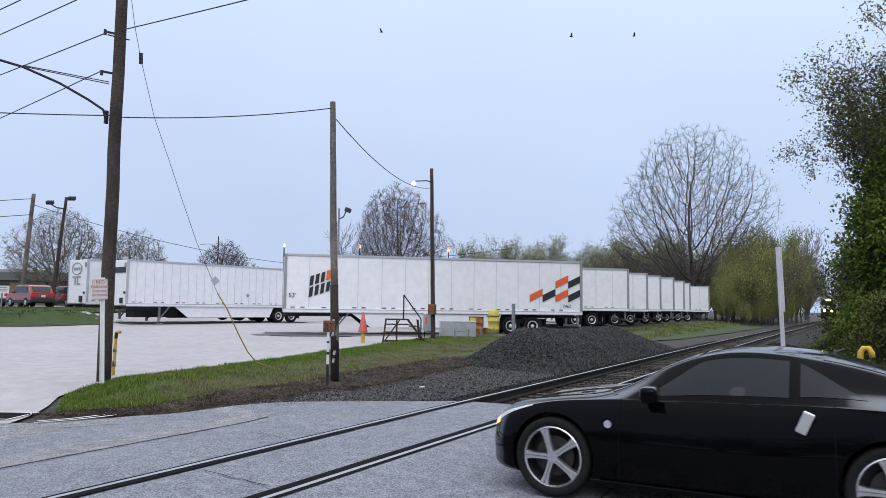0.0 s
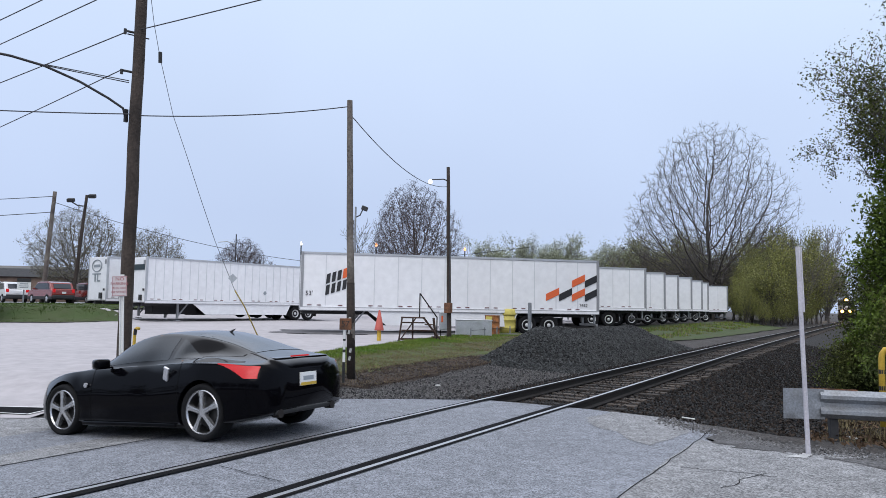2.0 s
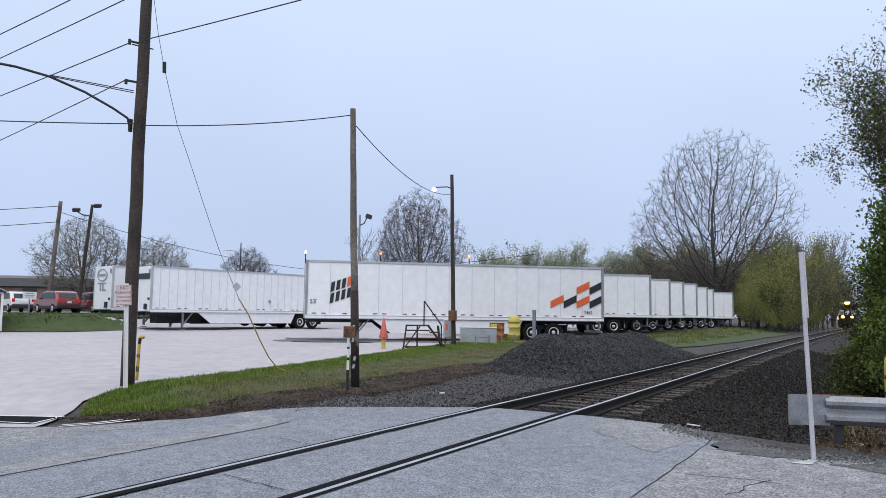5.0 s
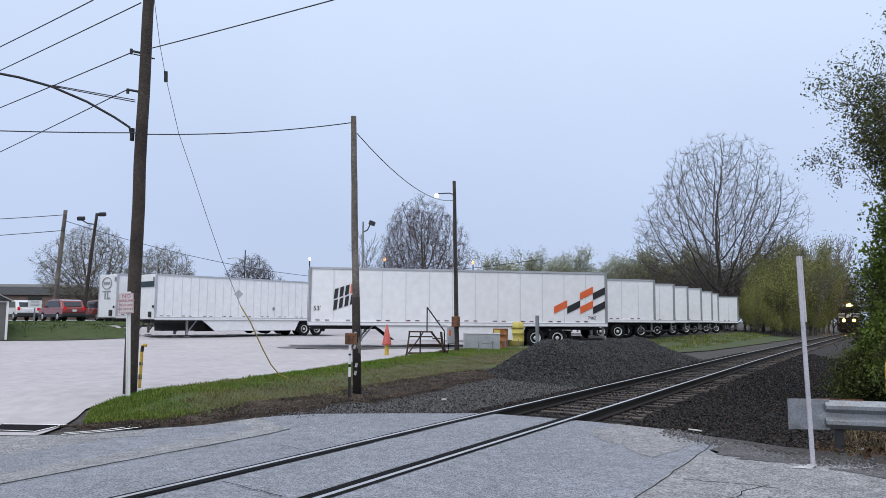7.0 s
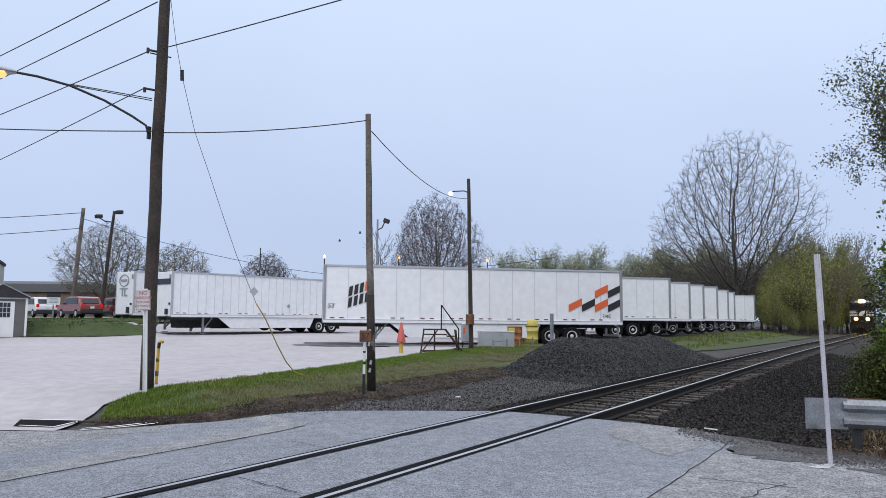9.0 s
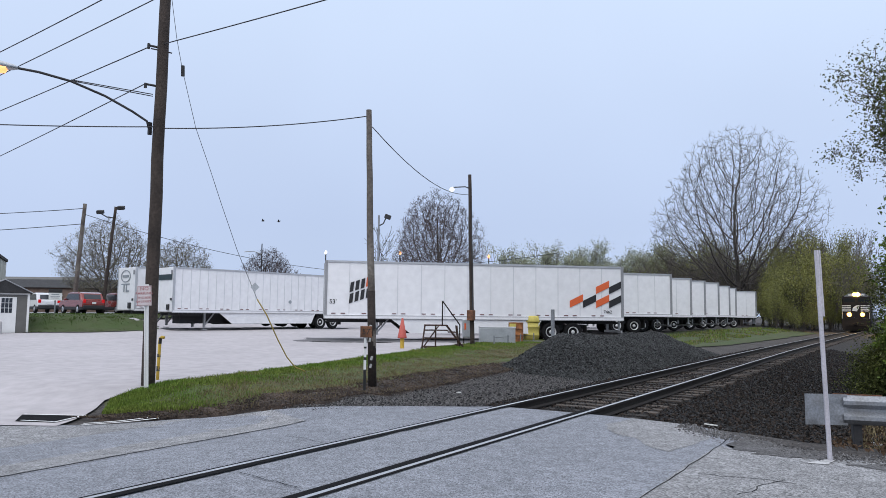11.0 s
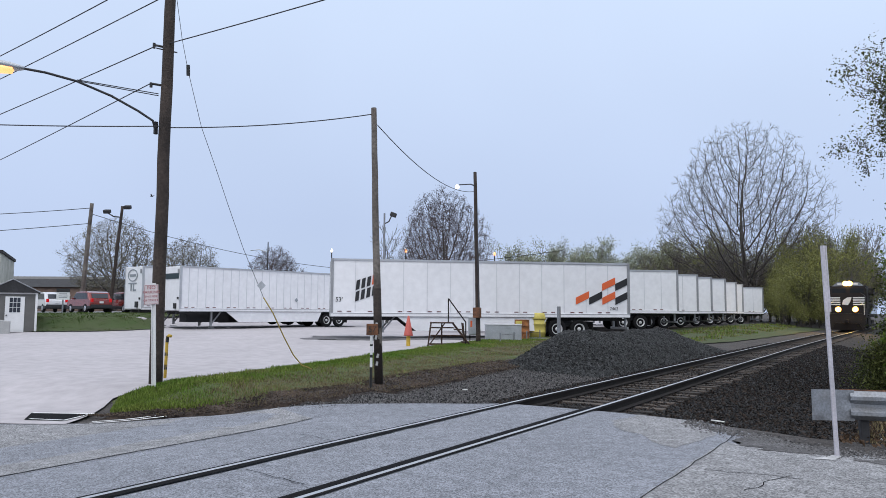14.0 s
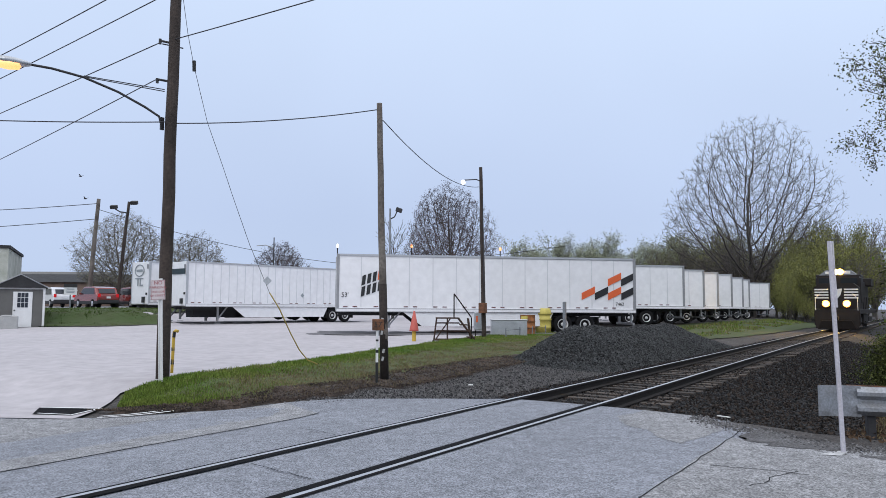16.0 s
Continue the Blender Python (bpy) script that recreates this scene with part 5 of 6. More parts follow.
for txt, z, s in (("NO", 2.03, 0.115), ("PARKING", 1.925, 0.088), ("THIS SIDE", 1.825, 0.066), ("OF STREET", 1.735, 0.066)):
    lettering(txt, s, M["sign_red"], panel, pose(-0.11, -0.052, z, 90, -3), 0.001)
panel.matrix_basis = Matrix.Translation((-0.11, 0, 1.90)) @ Matrix.Diagonal((0.88, 1, 0.84, 1)) @ Matrix.Translation((0.11, 0, -1.90))

boll = empty("bollard", "yellow and black striped marker post with a bent top", "bollard", pose(-8.44, 10.45, 0.06))
part("post", tube([(-0.02, 0, 0), (0, 0, 0.5), (0.01, 0, 0.90), (0.02, 0, 0.95), (0.06, 0.01, 0.985), (0.12, 0.02, 0.97)], 0.033, 10), M["yellow"], boll, smooth=True)
for lo_, hi_ in (((-0.011, 0, 0.25), (-0.008, 0, 0.36)), ((0.0, 0, 0.55), (0.0, 0, 0.62)), ((0.012, 0, 0.84), (0.03, 0, 0.965))):
    part("stripe", rods((lo_, hi_, 0.036)), M["black"], boll, "black stripe")
mile = empty("milepost", "orange number board on a black and white post", "milepost", pose(-4.40, 12.47, 0.0, 0, 0, 30))
part("post", rods(((0, 0, -0.1), (0, 0, 1.2), 0.028)), M["white"], mile)
for za_, zb_ in ((-0.1, 0.42), (0.62, 0.68), (0.86, 0.9)):
    part("post_band", rods(((0, 0, za_), (0, 0, zb_), 0.03)), M["black"], mile, "black band")
mp = part("board", boxes(((0.25, 0.03, 0.24), (0.02, -0.03, 1.21)), bevel=0.01), M["rust"], mile, "orange-brown number board")
lettering("57", 0.17, M["black"], mp, pose(0.02, -0.047, 1.21, 90))

cone = empty("traffic_cone", "faded red traffic cone on a yellow bollard", "traffic cone", pose(-12.35, 25.3, 0.13))
part("bollard", rods(((0, 0, 0), (0, 0, 0.55), 0.085, 0.085, 14)), M["yellow"], cone, "yellow post under the cone")
part("cone", lathe([(0.20, 0.45), (0.19, 0.5), (0.035, 1.28), (0.0, 1.29)], 18, "Z"), M["cone"], cone, smooth=True)

steps = empty("rolling_steps", "rusty rolling dock steps with a tall handrail", "steps", pose(-10.6, 25.5, 0.12, 0, 0, 34))
for x in (-0.75, 0.75):
    for y in (-0.4, 0.4):
        part("leg", rods(((x, y, 0.1), (x * 0.85, y, 1.02), 0.025)), M["rust_dark"], steps)
        part("wheel", rods(((x, y - 0.03, 0.06), (x, y + 0.03, 0.06), 0.06, 0.06, 12)), M["black"], steps)
part("top_platform", boxes(((0.95, 0.9, 0.05), (-0.2, 0, 1.02)), bevel=0.01), M["rust_dark"], steps)
for k in range(3):
    part("tread", boxes(((0.3, 0.85, 0.04), (0.45 + 0.15 * k, 0, 0.75 - 0.25 * k))), M["rust_dark"], steps)
for y in (-0.42, 0.42):
    part("stringer", rods(((0.25, y, 1.0), (0.95, y, 0.1), 0.03), ((-0.7, y, 0.15), (0.75, y, 0.15), 0.025), ((-0.65, y, 0.5), (0.6, y, 0.5), 0.018), ((-0.68, y, 0.82), (0.3, y, 0.82), 0.018), ((-0.2, y, 0.15), (-0.2, y, 1.0), 0.018)), M["rust_dark"], steps)
part("brace", rods(((-0.7, -0.4, 0.15), (-0.1, -0.4, 1.0), 0.025)), M["rust_dark"], steps, "rusty brace")
part("handrail", rods(((0.05, -0.42, 1.0), (0.05, -0.42, 2.0), 0.025), ((0.05, -0.42, 2.0), (0.75, -0.42, 1.05), 0.025), ((0.75, -0.42, 1.05), (0.75, -0.42, 0.2), 0.025)), M["rail"], steps, "dark handrail")
ext = empty("propane_cabinet", "pale grey upright cabinet by the pole", "cabinet", pose(-11.3, 28.9, 0.15, 0, 0, 34))
part("body", boxes(((0.45, 0.35, 0.85), (0, 0, 0.82)), bevel=0.05), M["alu"], ext)
part("leg", rods(((-0.15, 0, 0), (-0.15, 0, 0.5), 0.025), ((0.15, 0, 0), (0.15, 0, 0.5), 0.025)), M["rail"], ext)
part("label", boxes(((0.08, 0.01, 0.28), (-0.1, -0.18, 0.9))), M["orange"], ext)
jb = empty("jobsite_box", "long pale grey storage box on the lot edge", "storage box", pose(-11.3, 31.8, 0.15, 0, 0, 34))
part("body", boxes(((1.7, 0.75, 0.75), (0, 0, 0.42)), bevel=0.02), M["alu"], jb)
part("lid", boxes(((1.74, 0.8, 0.06), (0, 0, 0.83)), bevel=0.02), M["trailer_trim"], jb)
drum = empty("steel_drum", "rust-stained orange steel drum", "drum", pose(-11.5, 34.3, 0.2))
part("body", lathe([(0.0, 0.0), (0.38, 0.0), (0.39, 0.02), (0.38, 0.05), (0.38, 0.34), (0.40, 0.36), (0.38, 0.38), (0.38, 0.66), (0.40, 0.68), (0.38, 0.70), (0.38, 0.98), (0.40, 1.0), (0.37, 1.0), (0.37, 0.97), (0.0, 0.97)], 24, "Z"), M["drum_rust"], drum, smooth=True)
part("label", boxes(((0.03, 0.34, 0.24), (0.0, -0.375, 0.82), (0, 0, 90))), M["yellow_dull"], drum, "faded yellow label patch")
cart = empty("plastic_tub", "faded yellow ribbed plastic overpack tub", "tub", pose(-11.6, 36.4, 0.2))
part("body", lathe([(0.0, 0.0), (0.40, 0.0), (0.44, 0.30), (0.46, 0.32), (0.44, 0.36), (0.46, 0.72), (0.49, 0.74), (0.46, 0.78), (0.48, 1.0), (0.0, 1.0)], 24, "Z"), M["yellow_dull"], cart, smooth=True)
part("lid", lathe([(0.52, 1.0), (0.53, 1.06), (0.50, 1.28), (0.44, 1.34), (0.0, 1.35)], 24, "Z"), M["yellow_dull"], cart, "screw-on yellow lid", smooth=True)
stub = tagged(obj("steel_post", boxes(((0.12, 0.12, 1.75), (0, 0, 0.85)), bevel=0.01), M["alu_dirty"]), "short grey steel post by the gravel pile", "post")
stub.matrix_basis = pose(-6.6, 27.6, 0.1)
wire_fence = empty("chain_barrier", "low wire barrier along the lot edge", "barrier")
fp = [(-10.3, 29.6), (-10.6, 31.6), (-10.9, 33.6), (-11.0, 35.4)]
for x, y in fp:
    part("post", rods(((x, y, 0.05), (x, y, 0.65), 0.03)), M["alu_dirty"], wire_fence)
part("wire", rods(*[((*a, 0.55), (*b, 0.55), 0.008) for a, b in zip(fp, fp[1:])]), M["wire"], wire_fence)

# leaning white post and guard rail by the road
lp = empty("marker_post", "leaning white steel channel post at the road edge", "marker post", pose(4.49, 9.47, 0.0))
part("post", rods(((0.0, 0, -0.05), (-0.07, 0.0, 2.38), 0.026, 0.024, 6), ((-0.020, 0.012, 1.62), (-0.044, 0.012, 2.38), 0.016, 0.016, 6)), M["post_paint"], lp)
part("bolt", rods(((-0.045, -0.035, 1.55), (-0.045, 0.03, 1.55), 0.008)), M["alu"], lp)
foot = tagged(drape("paint_patch", [(4.25, 9.15), (4.48, 9.2), (4.5, 9.5), (4.42, 9.5)], 0.012, M["paint_worn"], 0.1, 0.05), "spilled white paint on the asphalt", "paint", kind="structure")

gr = empty("guard_rail", "dented galvanised guard rail end on dark posts", "guard rail", pose(4.12, 10.62, 0.0, 0, 0, 14))
wprof = [(0.0, 0.61), (-0.02, 0.60), (-0.075, 0.545), (-0.075, 0.50), (-0.01, 0.445), (-0.01, 0.41), (-0.075, 0.355), (-0.075, 0.31), (-0.02, 0.255), (0.0, 0.245)]
bm = bmesh.new()
xs = spread(0.45, 9.0, 40)
rows_ = [[bm.verts.new((x, a + 0.006 * noise.noise((x * 2, b * 9, 1)), b + 0.02)) for a, b in wprof] for x in xs]
for p, q in zip(rows_, rows_[1:]):
    for k in range(len(wprof) - 1):
        bm.faces.new((p[k], p[k + 1], q[k + 1], q[k]))
bmesh.ops.recalc_face_normals(bm, faces=bm.faces)
bmesh.ops.solidify(bm, geom=bm.faces[:], thickness=0.004)
part("beam", bm, M["alu_dirty"], gr, "corrugated galvanised beam")
bm = bmesh.new()
rows_ = []
for k in range(13):
    x = 0.5 - 0.50 * k / 12
    bend = 0.10 * (k / 12) ** 2
    rows_.append([bm.verts.new((x, -0.03 - bend + 0.015 * noise.noise((x * 6, z * 6, 4)), z + 0.02)) for z in spread(0.235, 0.62, 6)])
for p, q in zip(rows_, rows_[1:]):
    for k in range(6):
        bm.faces.new((p[k], p[k + 1], q[k + 1], q[k]))
bmesh.ops.recalc_face_normals(bm, faces=bm.faces)
bmesh.ops.solidify(bm, geom=bm.faces[:], thickness=0.006)
part("end_plate", bm, M["alu_dirty"], gr, "flared dented end plate")
part("top_rust", boxes(((0.55, 0.012, 0.03), (0.62, 0.01, 0.63))), M["rust"], gr)
for x in (0.62, 2.5, 4.4, 6.3):
    part("post", boxes(((0.10, 0.15, 0.75), (x, 0.10, 0.25)), bevel=0.01), M["trailer_dark"], gr, "dark steel post")
pipe = empty("gooseneck_pipe", "yellow and black gooseneck vent pipe", "vent pipe", pose(5.30, 13.2, -0.1))
part("pipe", tube([(0, 0, 0), (0, 0, 1.0), (0.01, 0, 1.10), (0.05, 0, 1.17), (0.12, 0, 1.17), (0.16, 0, 1.10), (0.165, 0, 1.03)], 0.045, 10), M["yellow"], pipe, smooth=True)
for zb_ in (0.55, 0.80):
    part("band", rods(((0, 0, zb_), (0, 0, zb_ + 0.065), 0.047)), M["black"], pipe)

for x, y, s in ((2.35, 13.6, 0.09), (4.9, 11.2, 0.10), (-3.0, 14.0, 0.06), (4.6, 12.3, 0.06)):
    tagged(obj("litter", boxes(((s, s * 2.4, 0.02), (x, y, land(x, y) + 0.04), (4, 6, x * 40)), bevel=0.004), M["litter"]), "scrap of white litter on the stones", "litter")

# catch basin and painted outlines at the lot entrance
basin = tagged(drape("drain_cover", [(-7.54, 7.08), (-6.59, 7.55), (-6.31, 6.91), (-6.93, 6.63)], 0.022, M["tar"], 0.2, 0.01), "sunken dark drain cover", "drain", kind="structure")
for a, b in (((-7.54, 7.12), (-6.53, 7.59)), ((-6.59, 7.59), (-6.31, 6.91)), ((-6.93, 6.72), (-6.36, 6.93)), ((-5.69, 6.97), (-5.18, 8.04)), ((-5.8, 7.08), (-5.3, 8.09))):
    dx_, dy_ = b[0] - a[0], b[1] - a[1]
    ln = math.hypot(dx_, dy_)
    nx_, ny_ = -dy_ / ln * 0.022, dx_ / ln * 0.022
    tagged(drape("road_marking", [(a[0] + nx_, a[1] + ny_), (b[0] + nx_, b[1] + ny_), (b[0] - nx_, b[1] - ny_), (a[0] - nx_, a[1] - ny_)], 0.026, M["white"], 0.2, 0.008), "worn white painted line", "road marking", kind="structure")
# cracks sealed or open in the asphalt
def crack(pts, w=0.02, lift=0.0105):
    left, right = [], []
    for i, (x, y) in enumerate(pts):
        a, b = pts[max(i - 1, 0)], pts[min(i + 1, len(pts) - 1)]
        dx_, dy_ = b[0] - a[0], b[1] - a[1]
        ln = math.hypot(dx_, dy_) + 1e-9
        ww = w * (0.6 + 0.5 * abs(noise.noise((x * 5, y * 5, 3))))
        left.append((x - dy_ / ln * ww, y + dx_ / ln * ww))
        right.append((x + dy_ / ln * ww, y - dx_ / ln * ww))
    bm = bmesh.new()
    va = [bm.verts.new((x, y, land(x, y) + lift)) for x, y in left]
    vb = [bm.verts.new((x, y, land(x, y) + lift)) for x, y in right]
    for i in range(len(va) - 1):
        bm.faces.new((va[i], va[i + 1], vb[i + 1], vb[i]))
    bmesh.ops.recalc_face_normals(bm, faces=bm.faces)
    return obj("crack", bm, M["tar"], road)


def wander(a, b, n, amp, seed):
    r = random.Random(seed)
    return [(a[0] + (b[0] - a[0]) * k / n + (0 if k in (0, n) else r.uniform(-amp, amp)), a[1] + (b[1] - a[1]) * k / n + (0 if k in (0, n) else r.uniform(-amp, amp))) for k in range(n + 1)]


crack(wander((3.16, 2.0), (3.25, 10.6), 30, 0.014, 1), 0.008)
crack(wander((-2.4, 0.0), (-2.71, 8.8), 26, 0.015, 2), 0.010)
crack(wander((-0.5, 5.35), (0.45, 5.2), 6, 0.02, 3), 0.009)
crack(wander((-3.93, 5.47), (-4.45, 6.3), 6, 0.05, 4), 0.014)
crack(wander((-1.68, 7.29), (-0.9, 7.1), 5, 0.03, 5), 0.008)
crack(wander((3.4, 7.9), (4.3, 8.0), 8, 0.06, 6), 0.009)
crack(wander((3.9, 7.2), (4.2, 8.1), 8, 0.06, 7), 0.008)
crack(wander((4.7, 9.35), (6.0, 9.0), 8, 0.04, 8), 0.014)
crack(wander((-5.01, 6.97), (-3.64, 8.85), 10, 0.05, 9), 0.010)
# patches and washed-out dirt
tagged(drape("tar_patch", [(3.3, 9.7), (4.4, 9.35), (4.35, 9.85), (3.9, 10.3), (3.4, 10.6)], 0.011, M["grime"], 0.1, 0.3), "dark dirt washed over the road edge", "dirt", kind="structure")
tagged(drape("tar_patch", [(4.6, 9.3), (6.5, 8.6), (6.5, 9.4), (5.2, 9.75)], 0.011, M["grime"], 0.1, 0.25), "dark asphalt patch by the guard rail", "asphalt patch", kind="structure")
tagged(drape("tar_patch", [(1.5, 10.3), (2.6, 9.2), (2.9, 9.0), (3.0, 10.4), (2.4, 11.3), (1.6, 11.6)], 0.004, M["asphalt2"], 0.2, 0.15), "paler asphalt patch at the crossing", "asphalt patch", kind="structure")


# ---- trees ----
def branch_tree(seed, height, limbs_n, trunk_r, levels, lean, first):
    """Tapered limbs: list of (a, b, r1, r2), and twig tips. Limbs carry side branches all along."""
    r = random.Random(seed)
    limbs, tips = [], []

    def grow(p, d, length, rad, lvl):
        n = (7, 6, 5, 4, 3, 2)[lvl]
        q = p
        for k in range(n):
            d = (d + Vector((r.gauss(0, 0.11), r.gauss(0, 0.11), r.gauss(0.05, 0.08)))).normalized()
            e = q + d * (length / n)
            ra, rb = rad * (1 - 0.8 * k / n), rad * (1 - 0.8 * (k + 1) / n)
            limbs.append((q, e, ra, rb))
            if lvl < levels and k >= (1 if lvl else 0):
                for _ in range(2 if r.random() < 0.55 else 1):
                    ang = r.uniform(0.45, 0.95)
                    ax = d.orthogonal()
                    ax.rotate(Matrix.Rotation(r.uniform(0, math.tau), 3, d))
                    nd = (d * math.cos(ang) + ax * math.sin(ang) + Vector((0, 0, 0.12))).normalized()
                    grow(e, nd, length * r.uniform(0.32, 0.62) * (1 - 0.45 * k / n), rb * 0.6, lvl + 1)
            q = e
        if lvl >= levels - 1:
            tips.append((q, d))

    top = Vector((0.03 * height * r.uniform(-1, 1), 0, height * first))
    limbs.append((Vector((0, 0, -0.3)), top, trunk_r * 1.25, trunk_r))
    order = list(range(limbs_n))
    r.shuffle(order)
    for k in range(limbs_n):
        a = k * 2.4 + r.uniform(-0.3, 0.3)
        share_ = order[k] / max(1, limbs_n - 1)
        tilt = lean * (0.05 + 0.95 * share_)
        d = Vector((math.cos(a) * math.sin(tilt), math.sin(a) * math.sin(tilt), math.cos(tilt)))
        start = top * (1.0 - 0.4 * share_ * r.random())
        grow(start, d, height * (1 - first) * (1.0 - 0.30 * share_) * r.uniform(0.9, 1.05), trunk_r * (0.75 - 0.3 * share_), 1)
    return limbs, tips


def limb_mesh(name, limbs, material, parent, sides=5, thin=0.006):
    v, f = [], []
    for a, b, r1, r2 in limbs:
        r1, r2 = max(r1, thin), max(r2, thin * 0.8)
        n = 6 if r1 > 0.08 else (4 if r1 > 0.03 else 3)
        q = (b - a).to_track_quat("Z", "Y")
        base = len(v)
        for c, rr in ((a, r1), (b, r2)):
            for k in range(n):
                v.append(tuple(c + q @ Vector((rr * math.cos(k * math.tau / n), rr * math.sin(k * math.tau / n), 0))))
        for k in range(n):
            f.append((base + k, base + (k + 1) % n, base + n + (k + 1) % n, base + n + k))
    return from_arrays(name, v, f, material, parent, smooth=True)


def leaf_mesh(name, spots, size, material, parent, seed, long=1.8, droop=0.0):
    """Small leaves, each a bent pair of triangles. spots: positions."""
    rng = np.random.default_rng(seed)
    s = np.asarray([tuple(p) for p in spots], float)
    n = len(s)
    a = rng.normal(size=(n, 3))
    a[:, 2] -= droop
    a /= np.linalg.norm(a, axis=1)[:, None]
    b = np.cross(a, rng.normal(size=(n, 3)))
    b /= np.linalg.norm(b, axis=1)[:, None]
    c = np.cross(a, b)
    k = size * rng.uniform(0.6, 1.35, (n, 1))
    v = np.stack([s - a * k * long * 0.5, s + b * k * 0.5 + c * k * 0.12, s + a * k * long * 0.5, s - b * k * 0.5 + c * k * 0.12], 1)
    f = np.array([(0, 1, 2), (0, 2, 3)])[None] + (np.arange(n) * 4)[:, None, None]
    return from_arrays(name, v.reshape(-1, 3).tolist(), f.reshape(-1, 3).tolist(), material, parent)


def fit_height(limbs, tips, height, width):
    zs = max(b.z for _, b, _, _ in limbs)
    xs = sorted(math.hypot(b.x, b.y) for _, b, _, _ in limbs)[int(len(limbs) * 0.985)]
    kz, kx = height / zs, width / 2 / xs
    sc = lambda p: Vector((p.x * kx, p.y * kx, p.z * kz))
    return [(sc(a), sc(b), r1, r2) for a, b, r1, r2 in limbs], [(sc(p), d) for p, d in tips]


def tree(label, at, height, width, trunk_r, seed, bark, leaves=None, leaf_size=0.1, per_tip=4, fuzz=0.3, levels=4, limbs_n=7, lean=0.95, first=0.2, thin=0.012, low=0.0):
    th = empty("tree", label, "tree", pose(*at))
    limbs, tips = fit_height(*branch_tree(seed, height, limbs_n, trunk_r, levels, lean, first), height, width)
    if low:
        limbs = [l for l in limbs if l[2] > trunk_r * 0.3 or l[1].z > low]
    limb_mesh("trunk", [l for l in limbs if l[2] > trunk_r * 0.3], bark, th)
    tagged(limb_mesh("branchwork", [l for l in limbs if l[2] <= trunk_r * 0.3], bark, th, thin=thin), kind="stuff")
    if leaves:
        r = random.Random(seed + 1)
        spots = [p + Vector((r.gauss(0, fuzz), r.gauss(0, fuzz), r.gauss(0, fuzz))) for p, d in tips for _ in range(per_tip) if p.z > low]
        leaf_mesh("crown", spots, leaf_size, leaves, th, seed)
    return th


def dome_tree(label, at, height, width, seed, bark, leaves=None, leaf_size=0.06, per_tip=2, fuzz=0.2, count=1500, clear=0.16, belly=0.42, step=0.6, twig=0.03, twigs=3, leanx=0.0):
    """A broad-crowned tree: limbs grow from the trunk towards points spread through a domed crown, and thin towards the twigs."""
    th = empty("tree", label, "tree", pose(*at))
    rng = np.random.default_rng(seed)
    z = rng.uniform(clear, 1.0, count * 3)
    up = np.clip((z - belly) / (1 - belly), 0, 1)
    down = np.clip((belly - z) / (belly - clear), 0, 1)
    reach = np.where(z > belly, (1 - up ** 2.0) ** 0.62, 1 - 0.45 * down ** 1.5)
    a = rng.uniform(0, math.tau, len(z))
    lobes = 1 + 0.13 * np.sin(3 * a + 7 * z + seed) + 0.09 * np.sin(5 * a - 11 * z)
    keep = rng.uniform(0, 1, len(z)) < reach ** 2
    rad = reach * lobes * np.sqrt(rng.uniform(0.02, 1, len(z))) * width / 2
    goals = np.stack([rad * np.cos(a) + leanx * z * height, rad * np.sin(a), z * height], 1)[keep][:count]
    nodes = [np.array((0.0, 0.0, -0.3))]
    parent = [-1]
    while nodes[-1][2] < clear * height:
        nodes.append(nodes[-1] + np.array((rng.normal(0, 0.04) + leanx * step * 0.5, rng.normal(0, 0.04), step)))
        parent.append(len(nodes) - 2)
    near = np.full(len(goals), 1e9)
    who = np.zeros(len(goals), int)
    fresh = list(range(len(nodes)))
    for _ in range(130):
        for i in fresh:
            d = np.linalg.norm(goals - nodes[i], axis=1)
            m = d < near
            near[m], who[m] = d[m], i
        live = near > step * 1.6
        goals, near, who = goals[live], near[live], who[live]
        if not len(goals):
            break
        fresh = []
        for i in np.unique(who):
            g = goals[who == i] - nodes[i]
            g /= np.linalg.norm(g, axis=1)[:, None]
            d = g.mean(0) + rng.normal(0, 0.10, 3)
            d /= np.linalg.norm(d) + 1e-9
            fresh.append(len(nodes))
            nodes.append(nodes[i] + d * step)
            parent.append(int(i))
    area = np.zeros(len(nodes))
    kids = np.zeros(len(nodes), int)
    for i in range(len(nodes) - 1, 0, -1):
        if kids[i] == 0:
            area[i] = (twig * 0.8) ** 2.15
        area[parent[i]] += area[i]
        kids[parent[i]] += 1
    wide = area ** (1 / 2.15)
    limbs = [(Vector(nodes[parent[i]]), Vector(nodes[i]), wide[i] if kids[parent[i]] > 1 else wide[parent[i]], wide[i]) for i in range(1, len(nodes))]
    tips = []
    for i in range(1, len(nodes)):
        if wide[i] < twig * 2.6:
            for _ in range(twigs if kids[i] == 0 else 1):
                d = Vector(nodes[i] - nodes[parent[i]]).normalized() + Vector(rng.normal(0, 0.42, 3)) + Vector((0, 0, 0.25))
                p = Vector(nodes[i])
                q = p + d.normalized() * step * rng.uniform(0.5, 1.2)
                e = q + (d.normalized() + Vector(rng.normal(0, 0.4, 3)) + Vector((0, 0, 0.3))).normalized() * step * rng.uniform(0.5, 1.1)
                limbs += [(p, q, twig * 0.7, twig * 0.55), (q, e, twig * 0.55, twig * 0.3)]
                tips += [q, e]
    thick = float(wide.max()) * 0.3
    limb_mesh("trunk", [l for l in limbs if l[2] > thick], bark, th)
    tagged(limb_mesh("branchwork", [l for l in limbs if l[2] <= thick], bark, th, thin=twig * 0.5), kind="stuff")
